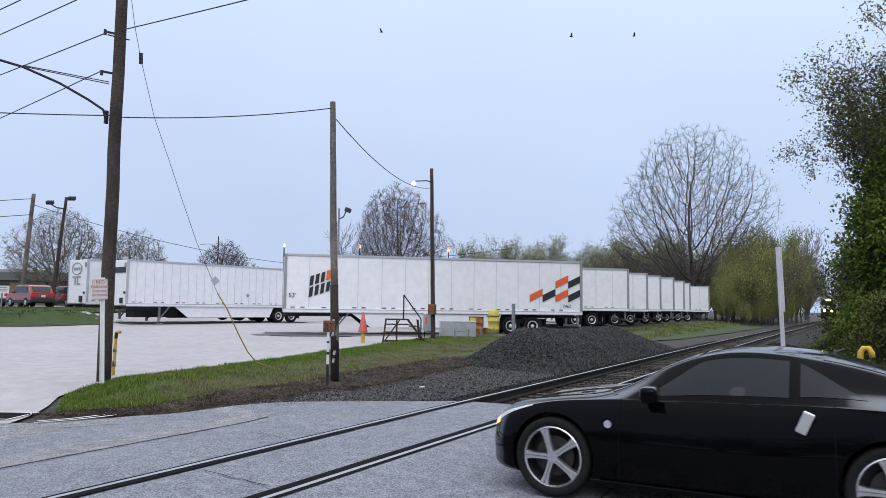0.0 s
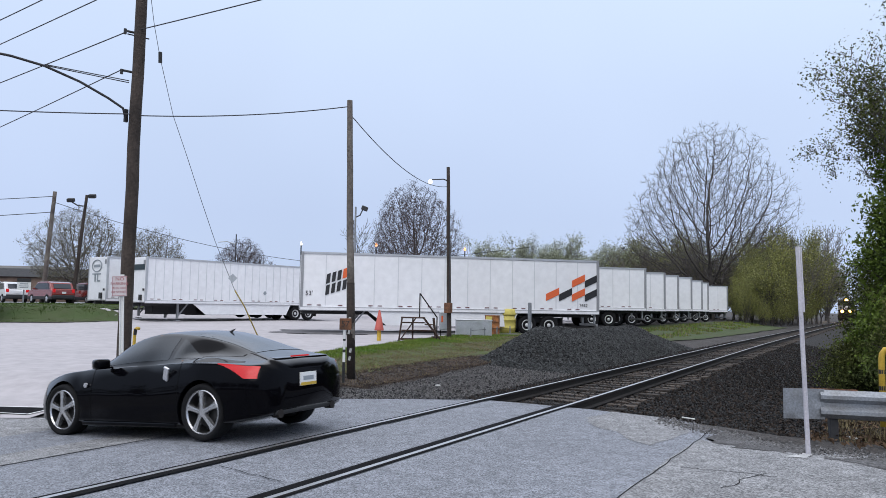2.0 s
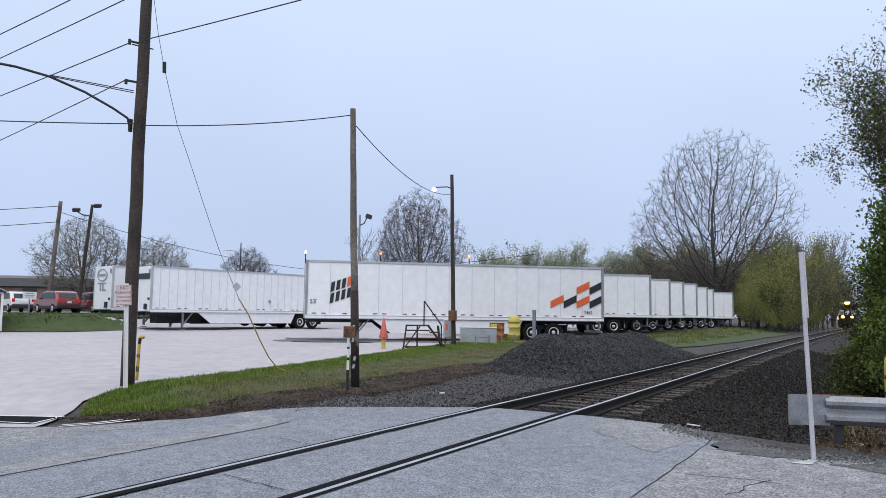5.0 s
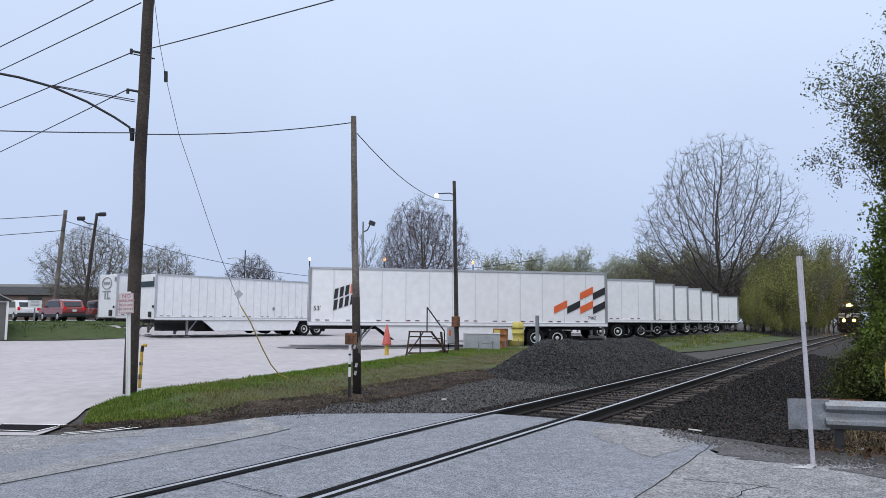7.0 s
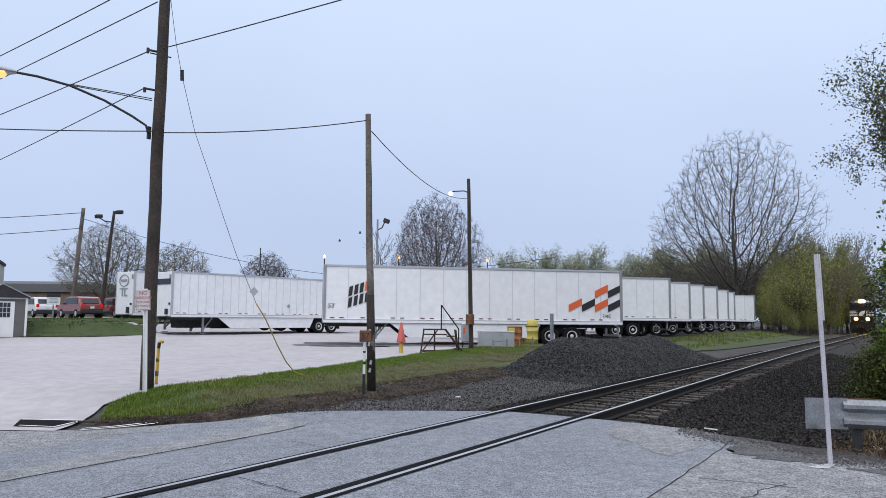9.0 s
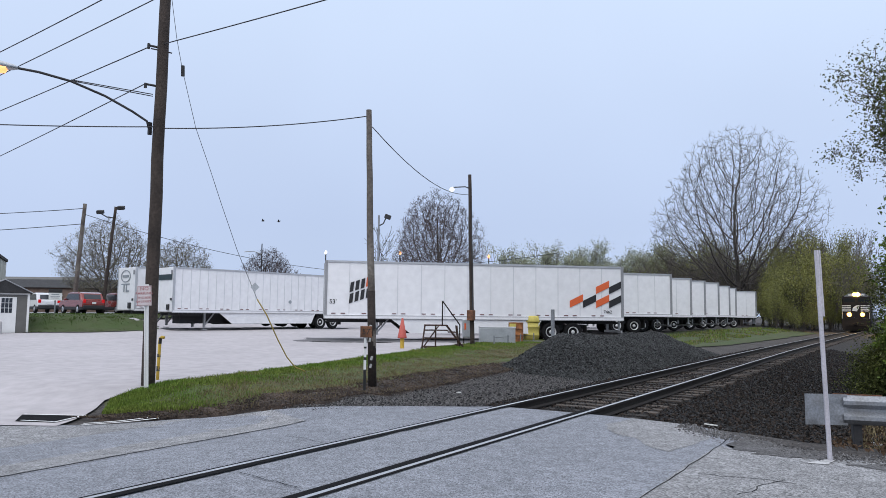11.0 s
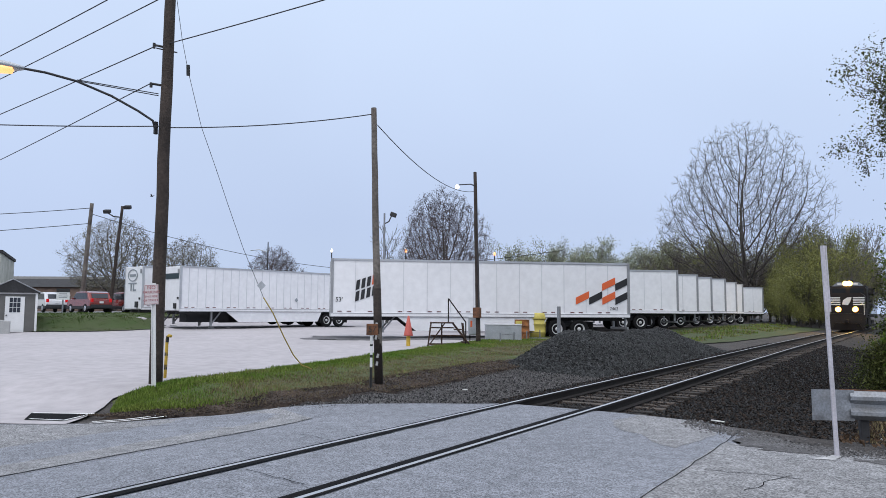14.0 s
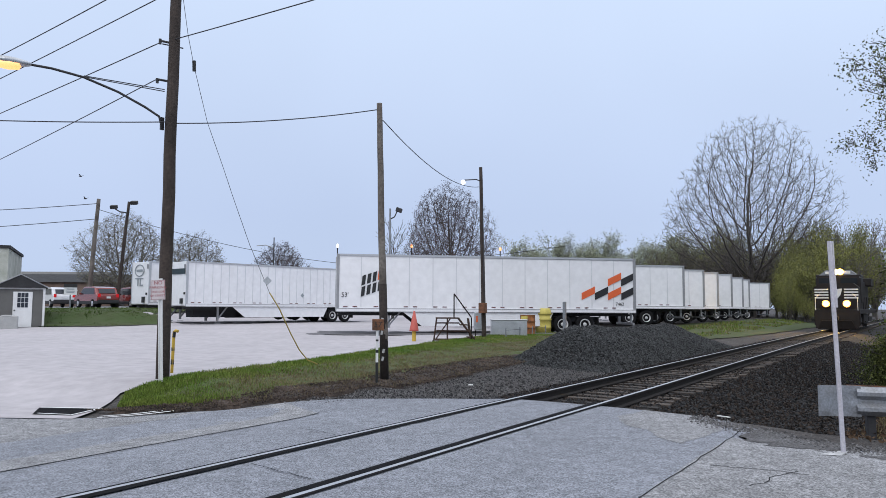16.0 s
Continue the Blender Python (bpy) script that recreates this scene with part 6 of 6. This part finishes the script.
    if leaves:
        leaf_mesh("crown", [p + Vector(rng.normal(0, fuzz, 3)) for p in tips for _ in range(per_tip)], leaf_size, leaves, th, seed)
    return th


big = dome_tree("large bare spreading tree behind the trailers", (-12.7, 104.6, 0.2), 27.6, 22.5, 27, M["bark"], count=8500, clear=0.15, belly=0.38, step=0.42, twig=0.0185, twigs=4)
dome_tree("dark bare tree with dense twigs behind the lot", (-32.0, 59.3, 0.4), 13.1, 9.0, 33, M["bark"], M["leaf_purple"], 0.05, 3, 0.12, count=5200, clear=0.16, belly=0.42, step=0.24, twig=0.015, twigs=4)
dome_tree("pale budding tree beyond the car park", (-77.5, 55.6, 1.2), 12.0, 11.5, 41, M["bark_pale"], M["leaf_bud"], 0.065, 4, 0.2, count=2600, clear=0.14, belly=0.4, step=0.32, twig=0.024)
dome_tree("pale budding tree beyond the car park", (-74.8, 63.9, 1.2), 10.0, 9.5, 43, M["bark_pale"], M["leaf_bud"], 0.07, 4, 0.2, count=2000, clear=0.14, belly=0.4, step=0.32, twig=0.024)
dome_tree("round dark-budded tree far behind the trailers", (-68.3, 73.5, 0.8), 9.4, 8.0, 47, M["bark"], M["leaf_purple"], 0.075, 4, 0.2, count=2000, clear=0.14, belly=0.45, step=0.3, twig=0.024)
tree("thin bare sapling beside the dark tree", (-36.5, 56.5, 0.4), 9.8, 5.0, 0.12, 53, M["bark"], None, levels=3, limbs_n=5, lean=0.8, first=0.15, thin=0.018)

# far wood: a band of young yellow-green trees behind the lot
rw = random.Random(61)
wood_a = tree("young yellow-green tree in the far wood", (-58, 126, 0.5), 14.5, 9.5, 0.16, 62, M["bark_pale"], M["leaf_light"], 0.15, 9, 0.4, levels=3, limbs_n=9, lean=0.6, first=0.1, thin=0.03)
wood_b = tree("grey-green budding tree in the far wood", (-22.0, 128, 0.5), 15.0, 10.0, 0.18, 64, M["bark_pale"], M["leaf_mid"], 0.15, 5, 0.45, levels=3, limbs_n=12, lean=0.85, first=0.1, thin=0.03)
wood_c = tree("bare brown tree in the far wood", (-19.0, 118, 0.5), 13.0, 8.5, 0.18, 66, M["bark_pale"], M["leaf_bud"], 0.12, 1, 0.5, levels=3, limbs_n=10, lean=0.8, first=0.1, thin=0.03)
for k in range(20):
    x = -57 + 1.75 * k + rw.uniform(-0.8, 0.8)
    copy_thing(wood_a, pose(x, 125.5 + rw.uniform(-3, 6), 0.4, 0, 0, rw.uniform(0, 360))).scale = (1, 1, rw.uniform(0.78, 1.02))
for k in range(13):
    x = -28 + 1.9 * k + rw.uniform(-0.8, 0.8)
    copy_thing(wood_b, pose(x, 120 + rw.uniform(-4, 8), 0.3, 0, 0, rw.uniform(0, 360))).scale = (1, 1, rw.uniform(0.65, 1.0))
for k in range(12):
    x = -26 + 1.9 * k + rw.uniform(-0.8, 0.8)
    copy_thing(wood_c, pose(x, 110 + rw.uniform(-5, 8), 0.3, 0, 0, rw.uniform(0, 360))).scale = (1, 1, rw.uniform(0.6, 0.95))
# green undergrowth between the trailers and the line
young = tree("leafy yellow-green sapling beside the line", (-4.6, 92.5, 0.0), 9.0, 5.4, 0.09, 71, M["bark"], M["leaf_mid"], 0.095, 13, 0.5, levels=3, limbs_n=10, lean=0.75, first=0.06, thin=0.016)
for x, y, s in ((-6.4, 95, 1.1), (-3.6, 99, 1.15), (-5.2, 104, 1.05), (-2.9, 108, 1.2), (-7.4, 99, 0.9), (-2.3, 116, 1.15), (-1.6, 126, 1.2), (-4.6, 114, 1.1), (-1.0, 140, 1.3), (-6.2, 89.5, 0.5), (-4.6, 90.0, 0.42), (-2.0, 134, 1.3), (-0.2, 150, 1.4), (-3.2, 122, 1.1), (-4.0, 95.0, 0.6), (-3.2, 103.0, 0.6), (-2.4, 111.0, 0.6), (-6.8, 108, 1.2), (-8.6, 103, 0.8), (-2.0, 121.0, 0.7), (-5.6, 98.5, 0.7), (-5.2, 91.5, 0.35), (-3.9, 93.0, 0.4), (-4.9, 95.5, 0.4), (-3.4, 97.0, 0.42), (-2.9, 101.0, 0.4), (-4.0, 106.0, 0.5), (-2.2, 106.0, 0.4), (-1.9, 113.0, 0.45), (-1.5, 119.0, 0.45), (-1.2, 128.0, 0.5), (-6.9, 92.5, 0.5), (-7.9, 96.0, 0.55)):
    copy_thing(young, pose(x, y, -0.1, 0, 0, rw.uniform(0, 360))).scale = (s * rw.uniform(0.65, 1.0), s * rw.uniform(0.65, 1.0), s * rw.uniform(0.8, 1.4))
for x, y, s in ((-3.0, 118, 0.95), (-6.0, 112, 1.0), (-1.0, 130, 1.1), (-8.5, 110, 0.9), (-4.5, 124, 1.1), (0.2, 142, 1.2), (-2.2, 109, 0.8)):
    copy_thing(wood_c, pose(x, y, -0.1, 0, 0, rw.uniform(0, 360))).scale = (0.85 * s, 0.85 * s, 1.1 * s)
# wood on the other side of the line and far ahead
for k in range(16):
    y = 34 + 7.5 * k
    copy_thing(wood_b if k % 2 else young, pose(track_x(y) + 9.5 + rw.uniform(0, 2.5) + 0.02 * y, y, -0.1, 0, 0, rw.uniform(0, 360))).scale = (0.9, 0.9, rw.uniform(0.6, 0.8) if k % 2 else 1.0)
for k in range(26):
    copy_thing(wood_b if k % 3 else wood_c, pose(-70 + 5.0 * k + rw.uniform(-1, 1), 160 + rw.uniform(-8, 12), 0.3, 0, 0, rw.uniform(0, 360))).scale = (1.2, 1.2, rw.uniform(0.7, 0.95))
# unseen tree row behind the camera, added to darken the car's reflections
for k in range(14):
    copy_thing(wood_b, pose(-38 + 5.5 * k + rw.uniform(-1, 1), -27 + rw.uniform(-3, 3), 0.0, 0, 0, rw.uniform(0, 360))).scale = (1.1, 1.1, rw.uniform(0.5, 0.7))


def shrub(label, at, height, radius, seed, leaves, leaf_size, count, bark, shape=1.0, name="shrub"):
    """Dense foliage on upright stems, with a ragged outline and gaps."""
    th = empty(name, label, name, pose(*at))
    r = random.Random(seed)
    limbs, spots = [], []
    for k in range(70):
        z0 = height * r.uniform(0.02, 0.9)
        reach = radius * (1 - (z0 / height) ** (1.6 * shape)) ** 0.7 * r.uniform(0.65, 1.12)
        a = r.uniform(0, math.tau)
        p = Vector((0, 0, z0 * 0.85))
        e = Vector((math.cos(a) * reach, math.sin(a) * reach, min(height, z0 + reach * 0.35)))
        limbs.append((p, e, 0.03, 0.008))
        m = count // 70
        for j in range(m):
            t = r.uniform(0.35, 1.05)
            w = 0.16 * reach * (1.25 - 0.7 * t) + 0.07
            spots.append(p.lerp(e, t) + Vector((r.gauss(0, w), r.gauss(0, w), r.gauss(0, w * 0.8))))
    limbs.append((Vector((0, 0, -0.3)), Vector((0, 0, height * 0.9)), 0.10, 0.02))
    limb_mesh("trunk", limbs, bark, th)
    leaf_mesh("crown", spots, leaf_size, leaves, th, seed + 1)
    return th


shrub("dense dark evergreen shrub close to the track", (6.45, 23.0, -0.3), 4.6, 1.85, 81, M["leaf_dark"], 0.036, 90000, M["bark"], 1.2)
shrub("dense dark evergreen shrub close to the track", (6.9, 21.0, -0.3), 6.6, 1.8, 82, M["leaf_dark"], 0.036, 90000, M["bark"], 1.3)
shrub("low dark green bush beside the ballast", (5.15, 20.9, -0.4), 1.6, 1.0, 83, M["leaf_dark"], 0.032, 36000, M["bark"])
shrub("low dark green bush beside the ballast", (5.9, 25.8, -0.4), 3.0, 1.4, 84, M["leaf_dark"], 0.034, 36000, M["bark"])
shrub("dark evergreen shrub beside the line", (6.9, 28.5, -0.3), 4.2, 1.9, 85, M["leaf_dark"], 0.04, 40000, M["bark"])
shrub("low dark green bush beside the ballast", (6.2, 18.2, -0.2), 2.4, 1.2, 86, M["leaf_dark"], 0.032, 36000, M["bark"])
shrub("bright green vine-covered bush by the road", (6.1, 20.2, -0.2), 6.6, 1.3, 87, M["leaf_green"], 0.055, 26000, M["bark"], 1.2)
road_tree = tree("small-leaved spring tree overhanging the line", (6.95, 21.4, -0.2), 8.8, 6.9, 0.11, 91, M["bark"], M["leaf_dark"], 0.036, 11, 0.16, levels=4, limbs_n=11, lean=0.8, first=0.36, thin=0.008, low=5.6)
tree("small-leaved spring tree overhanging the line", (6.3, 20.4, -0.2), 8.6, 5.1, 0.09, 95, M["bark"], M["leaf_dark"], 0.036, 12, 0.15, levels=4, limbs_n=9, lean=0.75, first=0.45, thin=0.008, low=5.6)


# ---- buildings and cars beyond the lot ----
def gable_house(name, label, m, lx, ly, wall_h, roof_h, wall, roof, overhang=0.3):
    th = empty(name, label, "building", m)
    part("wall", boxes(((lx, ly, wall_h), (0, 0, wall_h / 2))), wall, th)
    bm = bmesh.new()
    x, y = lx / 2 + overhang, ly / 2 + overhang
    a = [bm.verts.new(p) for p in ((-x, -y, wall_h), (x, -y, wall_h), (x, y, wall_h), (-x, y, wall_h), (0, -y, wall_h + roof_h), (0, y, wall_h + roof_h))]
    for f in ((0, 1, 4), (2, 3, 5), (1, 2, 5, 4), (3, 0, 4, 5), (0, 3, 2, 1)):
        bm.faces.new([a[k] for k in f])
    bmesh.ops.recalc_face_normals(bm, faces=bm.faces)
    part("roof", bm, roof, th)
    return th


# shed: the door side looks at the road
shed = gable_house("shed", "small dark grey shed with white trim and door", pose(-39.75, 23.5, 0.24, 0, 0, 62), 2.5, 3.2, 2.3, 0.75, M["shed"], M["roof"], 0.18)
part("corner_trim", boxes(((0.12, 0.12, 2.3), (-1.23, -1.58, 1.15)), ((0.12, 0.12, 2.3), (1.23, -1.58, 1.15)), ((2.6, 0.05, 0.1), (0, -1.62, 2.27))), M["white"], shed, "white corner trim")
part("eave_trim", rods(((-1.43, -1.79, 2.32), (0, -1.79, 3.07), 0.032), ((1.43, -1.79, 2.32), (0, -1.79, 3.07), 0.032)), M["alu_dirty"], shed, "thin pale eave trim")
sd = part("door", boxes(((0.98, 0.05, 2.05), (0.15, -1.62, 1.05)), bevel=0.01), M["white"], shed, "white panelled door")
for i in range(3):
    for j in range(3):
        part("pane", boxes(((0.16, 0.02, 0.26), (-0.04 + 0.19 * i, -1.65, 1.30 + 0.29 * j))), M["window"], sd)
part("handle", rods(((-0.25, -1.70, 1.0), (-0.25, -1.64, 1.0), 0.04)), M["black"], sd)
blk = tagged(obj("concrete_block", boxes(((1.7, 0.7, 0.75), (0, 0, 0.375)), ((0.5, 0.72, 0.1), (0.3, 0, 0.75)), bevel=0.05), M["block"]), "pale concrete barrier block before the shed", "barrier block")
blk.matrix_basis = pose(-36.7, 20.9, 0.2, 0, 0, 60)
tall = empty("warehouse", "stained pale block building with a flat roof", "building", pose(-83.9, 38.0, 1.2, 0, 0, 58))
part("wall", boxes(((14, 16, 6.2), (0, 0, 3.1))), M["siding"], tall)
part("coping", boxes(((14.3, 16.3, 0.3), (0, 0, 6.3))), M["roof"], tall)
part("door", boxes(((2.2, 0.1, 3.0), (3.5, -8.02, 1.5))), M["white"], tall)
off = gable_house("office_building", "long low brown brick building with a dark roof", pose(-92, 58.5, 1.2, 0, 0, -58), 9.0, 26.0, 3.3, 1.25, M["brick"], M["roof"], 0.35)
for k in range(6):
    w = part("window", boxes(((0.1, 1.5, 1.2), (4.52, -10.5 + 4.0 * k, 1.6))), M["window"], off, "dark window")
    part("frame", boxes(((0.08, 1.7, 0.12), (4.54, -10.5 + 4.0 * k, 2.25)), ((0.08, 1.7, 0.1), (4.54, -10.5 + 4.0 * k, 0.95)), ((0.08, 0.1, 1.3), (4.55, -10.5 + 4.0 * k, 1.6))), M["white"], w)
part("garage_door", boxes(((0.08, 4.0, 2.3), (4.52, -4.0, 1.2))), M["white"], off, "white garage door")
off2 = gable_house("house", "low grey house with a pale roof", pose(-104, 62, 1.2, 0, 0, -58), 9.0, 16.0, 3.6, 1.7, M["siding"], M["shed"], 0.6)


def suv(label, m, paint):
    """A parked compact SUV, rear to -X."""
    th = empty("suv", label, "car", m, "cars in the car park")
    side = [(-2.1, 0.35), (-2.15, 0.75), (-2.12, 1.0), (-1.95, 1.08), (-1.65, 1.62), (-1.2, 1.72), (0.2, 1.70), (0.55, 1.62), (1.1, 1.12), (1.9, 1.02), (2.12, 0.85), (2.15, 0.45), (2.0, 0.32)]
    bm = prism(side, 1.78)
    bmesh.ops.bevel(bm, geom=[e for e in bm.edges if abs(e.verts[0].co.y - e.verts[1].co.y) < 0.01], offset=0.09, segments=3, affect="EDGES", profile=0.5)
    part("body", bm, paint, th, smooth=False).matrix_basis = pose(0, 0.89, 0)
    for s in (1, -1):
        part("side_window", prism([(-1.6, 1.10), (-1.48, 1.58), (0.2, 1.60), (0.5, 1.52), (0.95, 1.12)], 0.02), M["window"], th, "dark side window").matrix_basis = pose(0, s * 0.90 + 0.01, 0)
        part("tail_light", boxes(((0.08, 0.22, 0.28), (-2.12, s * 0.74, 1.0)), bevel=0.02), M["tail_red"], th)
        part("mirror", boxes(((0.12, 0.2, 0.14), (0.75, s * 0.98, 1.15)), bevel=0.03), paint, th)
        for x in (1.32, -1.3):
            w = part("wheel", lathe([(0.2, -0.1), (0.34, -0.11), (0.36, -0.06), (0.36, 0.08), (0.3, 0.1), (0.2, 0.1)], 20), M["tyre"], th, smooth=True)
            w.matrix_basis = pose(x, s * 0.82, 0.36, 0, 0, 0 if s > 0 else 180)
            part("rim", lathe([(0.0, 0.10), (0.2, 0.105), (0.23, 0.09), (0.23, 0.0)], 20), M["alloy"], w, smooth=True)
    part("rear_window", boxes(((0.03, 1.3, 0.42), (-1.83, 0, 1.36), (0, 29, 0)), bevel=0.01), M["window"], th, "dark rear window")
    part("windshield", boxes(((0.03, 1.4, 0.6), (0.86, 0, 1.38), (0, -48, 0)), bevel=0.01), M["window"], th)
    part("bumper", boxes(((0.15, 1.7, 0.3), (-2.12, 0, 0.52)), bevel=0.05), M["trailer_dark"], th, "dark plastic bumper")
    part("cladding", boxes(((4.22, 1.84, 0.26), (0, 0, 0.44)), bevel=0.04), M["trailer_dark"], th, "dark plastic lower cladding")
    part("plate", boxes(((0.02, 0.32, 0.16), (-2.17, 0, 0.85))), M["white"], th)
    return th


suv("white compact SUV parked on the bank", pose(-57.6, 36.0, 1.32, 0, 0, 165), M["suv_white"])
suv("red SUV parked nose in on the bank", pose(-51.2, 35.6, 1.32, 0, 0, 172), M["suv_red"])
suv("dark red SUV parked behind the trailers", pose(-50.6, 38.6, 1.32, 0, 0, 172), M["suv_red"])
lot_sign = empty("lot_sign", "small dark and white notice board on a post", "sign", pose(-46.0, 30.3, 1.30, 0, 0, 55))
part("post", rods(((0, 0, -0.4), (0, 0, 1.3), 0.05)), M["alu_dirty"], lot_sign)
part("panel", boxes(((0.85, 0.04, 0.75), (0, -0.05, 1.35))), M["white"], lot_sign)
part("header", boxes(((0.87, 0.03, 0.25), (0, -0.075, 1.65))), M["black"], lot_sign)
part("text_bars", boxes(((0.5, 0.02, 0.06), (0, -0.075, 1.40)), ((0.6, 0.02, 0.04), (0, -0.075, 1.25)), ((0.5, 0.02, 0.04), (0, -0.075, 1.15))), M["grey_vinyl"], lot_sign)

# lamps beyond the trailers
for at, top, glowing, nm in (((-44.5, 57.7, 0.5), 7.6, "lamp_white", "slim lamp post with a lit white lamp"), ((-35.0, 57.4, 0.5), 7.2, "sodium", "lamp post with a lit orange lamp"), ((-30.0, 66.0, 0.5), 7.3, "sodium", "lamp post with a lit orange lamp"), ((-58.0, 62.0, 0.8), 9.6, None, "slim street lamp post with a curved arm")):
    th = empty("lamp_post", nm, "lamp post", pose(*at))
    part("pole", rods(((0, 0, -0.2), (0, 0, top - at[2]), 0.08, 0.06)), M["trailer_dark"], th)
    if glowing:
        part("lamp", lathe([(0.0, -0.22), (0.10, -0.12), (0.13, 0.02), (0.06, 0.16), (0.0, 0.22)], 12, "Z"), M[glowing], th, "glowing lamp").matrix_basis = pose(0, 0, top - at[2] + 0.15)
    else:
        part("arm", tube([(0, 0, top - at[2] - 1.2), (-0.8, -0.6, top - at[2] - 0.9), (-1.6, -1.2, top - at[2] - 1.0)], 0.05, 6), M["alu"], th)
flood = empty("flood_lamp_post", "slim pole with a dark flood lamp behind the trailer", "lamp post", pose(-23.5, 38.5, 0.3))
part("pole", rods(((0, 0, -0.1), (0, 0, 7.7), 0.07, 0.06)), M["alu_dirty"], flood)
part("bracket", tube([(0, 0, 7.0), (0.25, 0.15, 7.15), (0.4, 0.25, 7.55)], 0.04, 6), M["trailer_dark"], flood)
part("lamp", boxes(((0.4, 0.35, 0.28), (0.5, 0.3, 7.6), (0, 20, 30)), bevel=0.04), M["trailer_dark"], flood)

# dry brush and leaf litter behind the guard rail
rb = random.Random(5)
brush = [(rb.uniform(4.6, 9.5), rb.uniform(10.8, 16.5)) for _ in range(5000)]
tagged(blades("dry_brush", [(x, y, land(x, y) + 0.0) for x, y in brush], M["straw"], 15, 0.04, 0.22, 0.006), "dry brown weeds behind the guard rail", "weeds")
litter_spots = [(rb.uniform(4.4, 10), rb.uniform(10.3, 19)) for _ in range(7000)]
tagged(leaf_mesh("leaf_litter", [(x, y, land(x, y) + 0.02 + rb.random() * 0.04) for x, y in litter_spots], 0.045, M["leaf_brown"], None, 16), "brown fallen leaves behind the guard rail", "leaf litter", kind="stuff")


# ---- birds ----
def bird(span):
    th = empty("bird", "small dark bird in flight", "bird", group="birds in the sky")
    part("body", lathe([(0.0, -0.16), (0.04, -0.08), (0.05, 0.0), (0.035, 0.1), (0.0, 0.2)], 10), M["bird"], th, smooth=True)
    for s in (1, -1):
        w = part("wing", prism([(0, -0.06), (s * span * 0.5, -0.10), (s * span * 0.45, 0.0), (0, 0.09)], 0.012), M["bird"], th)
        w.matrix_basis = pose(0, 0, 0.02, -90, s * -18, 0)
    return th


birds = [bird(0.9) for _ in range(5)]


# ---- what moves ----
CAR_WAY = ((0.0, 4.10, 7.02, 180.0), (0.8, 1.86, 7.0, 180.0), (1.5, -0.74, 7.06, 180.5), (2.2, -3.93, 7.05, 182.5), (2.5, -5.32, 6.93, 184.5), (3.0, -7.62, 6.66, 186.0), (3.5, -9.75, 6.42, 185.0), (4.2, -13.0, 6.2, 183.0), (6.0, -20.5, 5.9, 181.0))


def car_at(t):
    """Place and heading of the coupe along its way, smoothed."""
    t = min(t, 6.0)
    for k in range(len(CAR_WAY) - 1):
        if t <= CAR_WAY[k + 1][0]:
            break
    p0, p1, p2, p3 = (np.array(CAR_WAY[min(max(q, 0), len(CAR_WAY) - 1)]) for q in (k - 1, k, k + 1, k + 2))
    h = p2[0] - p1[0]
    s = (t - p1[0]) / h
    m1 = (p2 - p0) / max(0.1, p2[0] - p0[0]) * h
    m2 = (p3 - p1) / max(0.1, p3[0] - p1[0]) * h
    return (2 * s ** 3 - 3 * s * s + 1) * p1 + (s ** 3 - 2 * s * s + s) * m1 + (3 * s * s - 2 * s ** 3) * p2 + (s ** 3 - s * s) * m2


def motions():
    rows = []
    steps_ = [k * 0.1 for k in range(0, 61)] + [8.0, 12.0, 16.0]
    for t in steps_:
        _, x, y, head = car_at(t)
        c, s = math.cos(radians(head)), math.sin(radians(head))
        front = max(land(x + 1.275 * c - q * s, y + 1.275 * s + q * c) for q in (-0.75, 0.75))
        rear = max(land(x - 1.275 * c - q * s, y - 1.275 * s + q * c) for q in (-0.75, 0.75))
        rows.append((t, Matrix.Translation((x, y, (front + rear) / 2 + 0.008)) @ pose(0, 0, 0, 0, 0, head) @ pose(0, 0, 0, 0, -math.degrees(math.atan2(front - rear, 2.55)), 0)))
    walk(car, rows)
    for hub, x, s in car_wheels:
        wr = []
        for t in steps_:
            turn = math.degrees((CAR_WAY[0][1] - car_at(t)[1]) / 0.336)
            wr.append((t, pose(x, s * 0.775, 0.336) @ pose(0, 0, 0, 0, turn, 0) @ pose(0, 0, 0, 0, 0, 0 if s > 0 else 180)))
        walk(hub, wr)
    lr = []
    for t in [k * 0.5 for k in range(33)]:
        y = 63.0 + 7.75 * (16.0 - t)
        slope = (track_x(y + 8) - track_x(y)) / 8
        lr.append((t, pose(track_x(y), y, 0, 0, 0, -math.degrees(math.atan(slope)))))
    walk(loco, lr)
    flights = BIRDS
    for b, (t0, p0, t1, p1) in zip(birds, flights):
        d = Vector(p1) - Vector(p0)
        q = math.degrees(math.atan2(-d.x, d.y))
        walk(b, [(t, pose(*(Vector(p0) + d * ((t - t0) / (t1 - t0))), 0, 0, q)) for t in (0.0, 16.0)])


BIRDS = (
    (0, (-27.33, 48.86, 24.03), 0.8, (-24.12, 50.4, 26.04)),
    (0, (-13.69, 56.26, 23.84), 0.8, (-6.91, 60.02, 25.48)),
    (0, (-9.66, 60.64, 24.69), 0.8, (-4.38, 63.61, 26.8)),
    (9, (-37.97, 55.15, 9.57), 12.5, (-49.56, 47.74, 10.62)),
    (9, (-39.65, 54.2, 8.8), 12.5, (-50.54, 47.06, 11.3)),
)
motions()
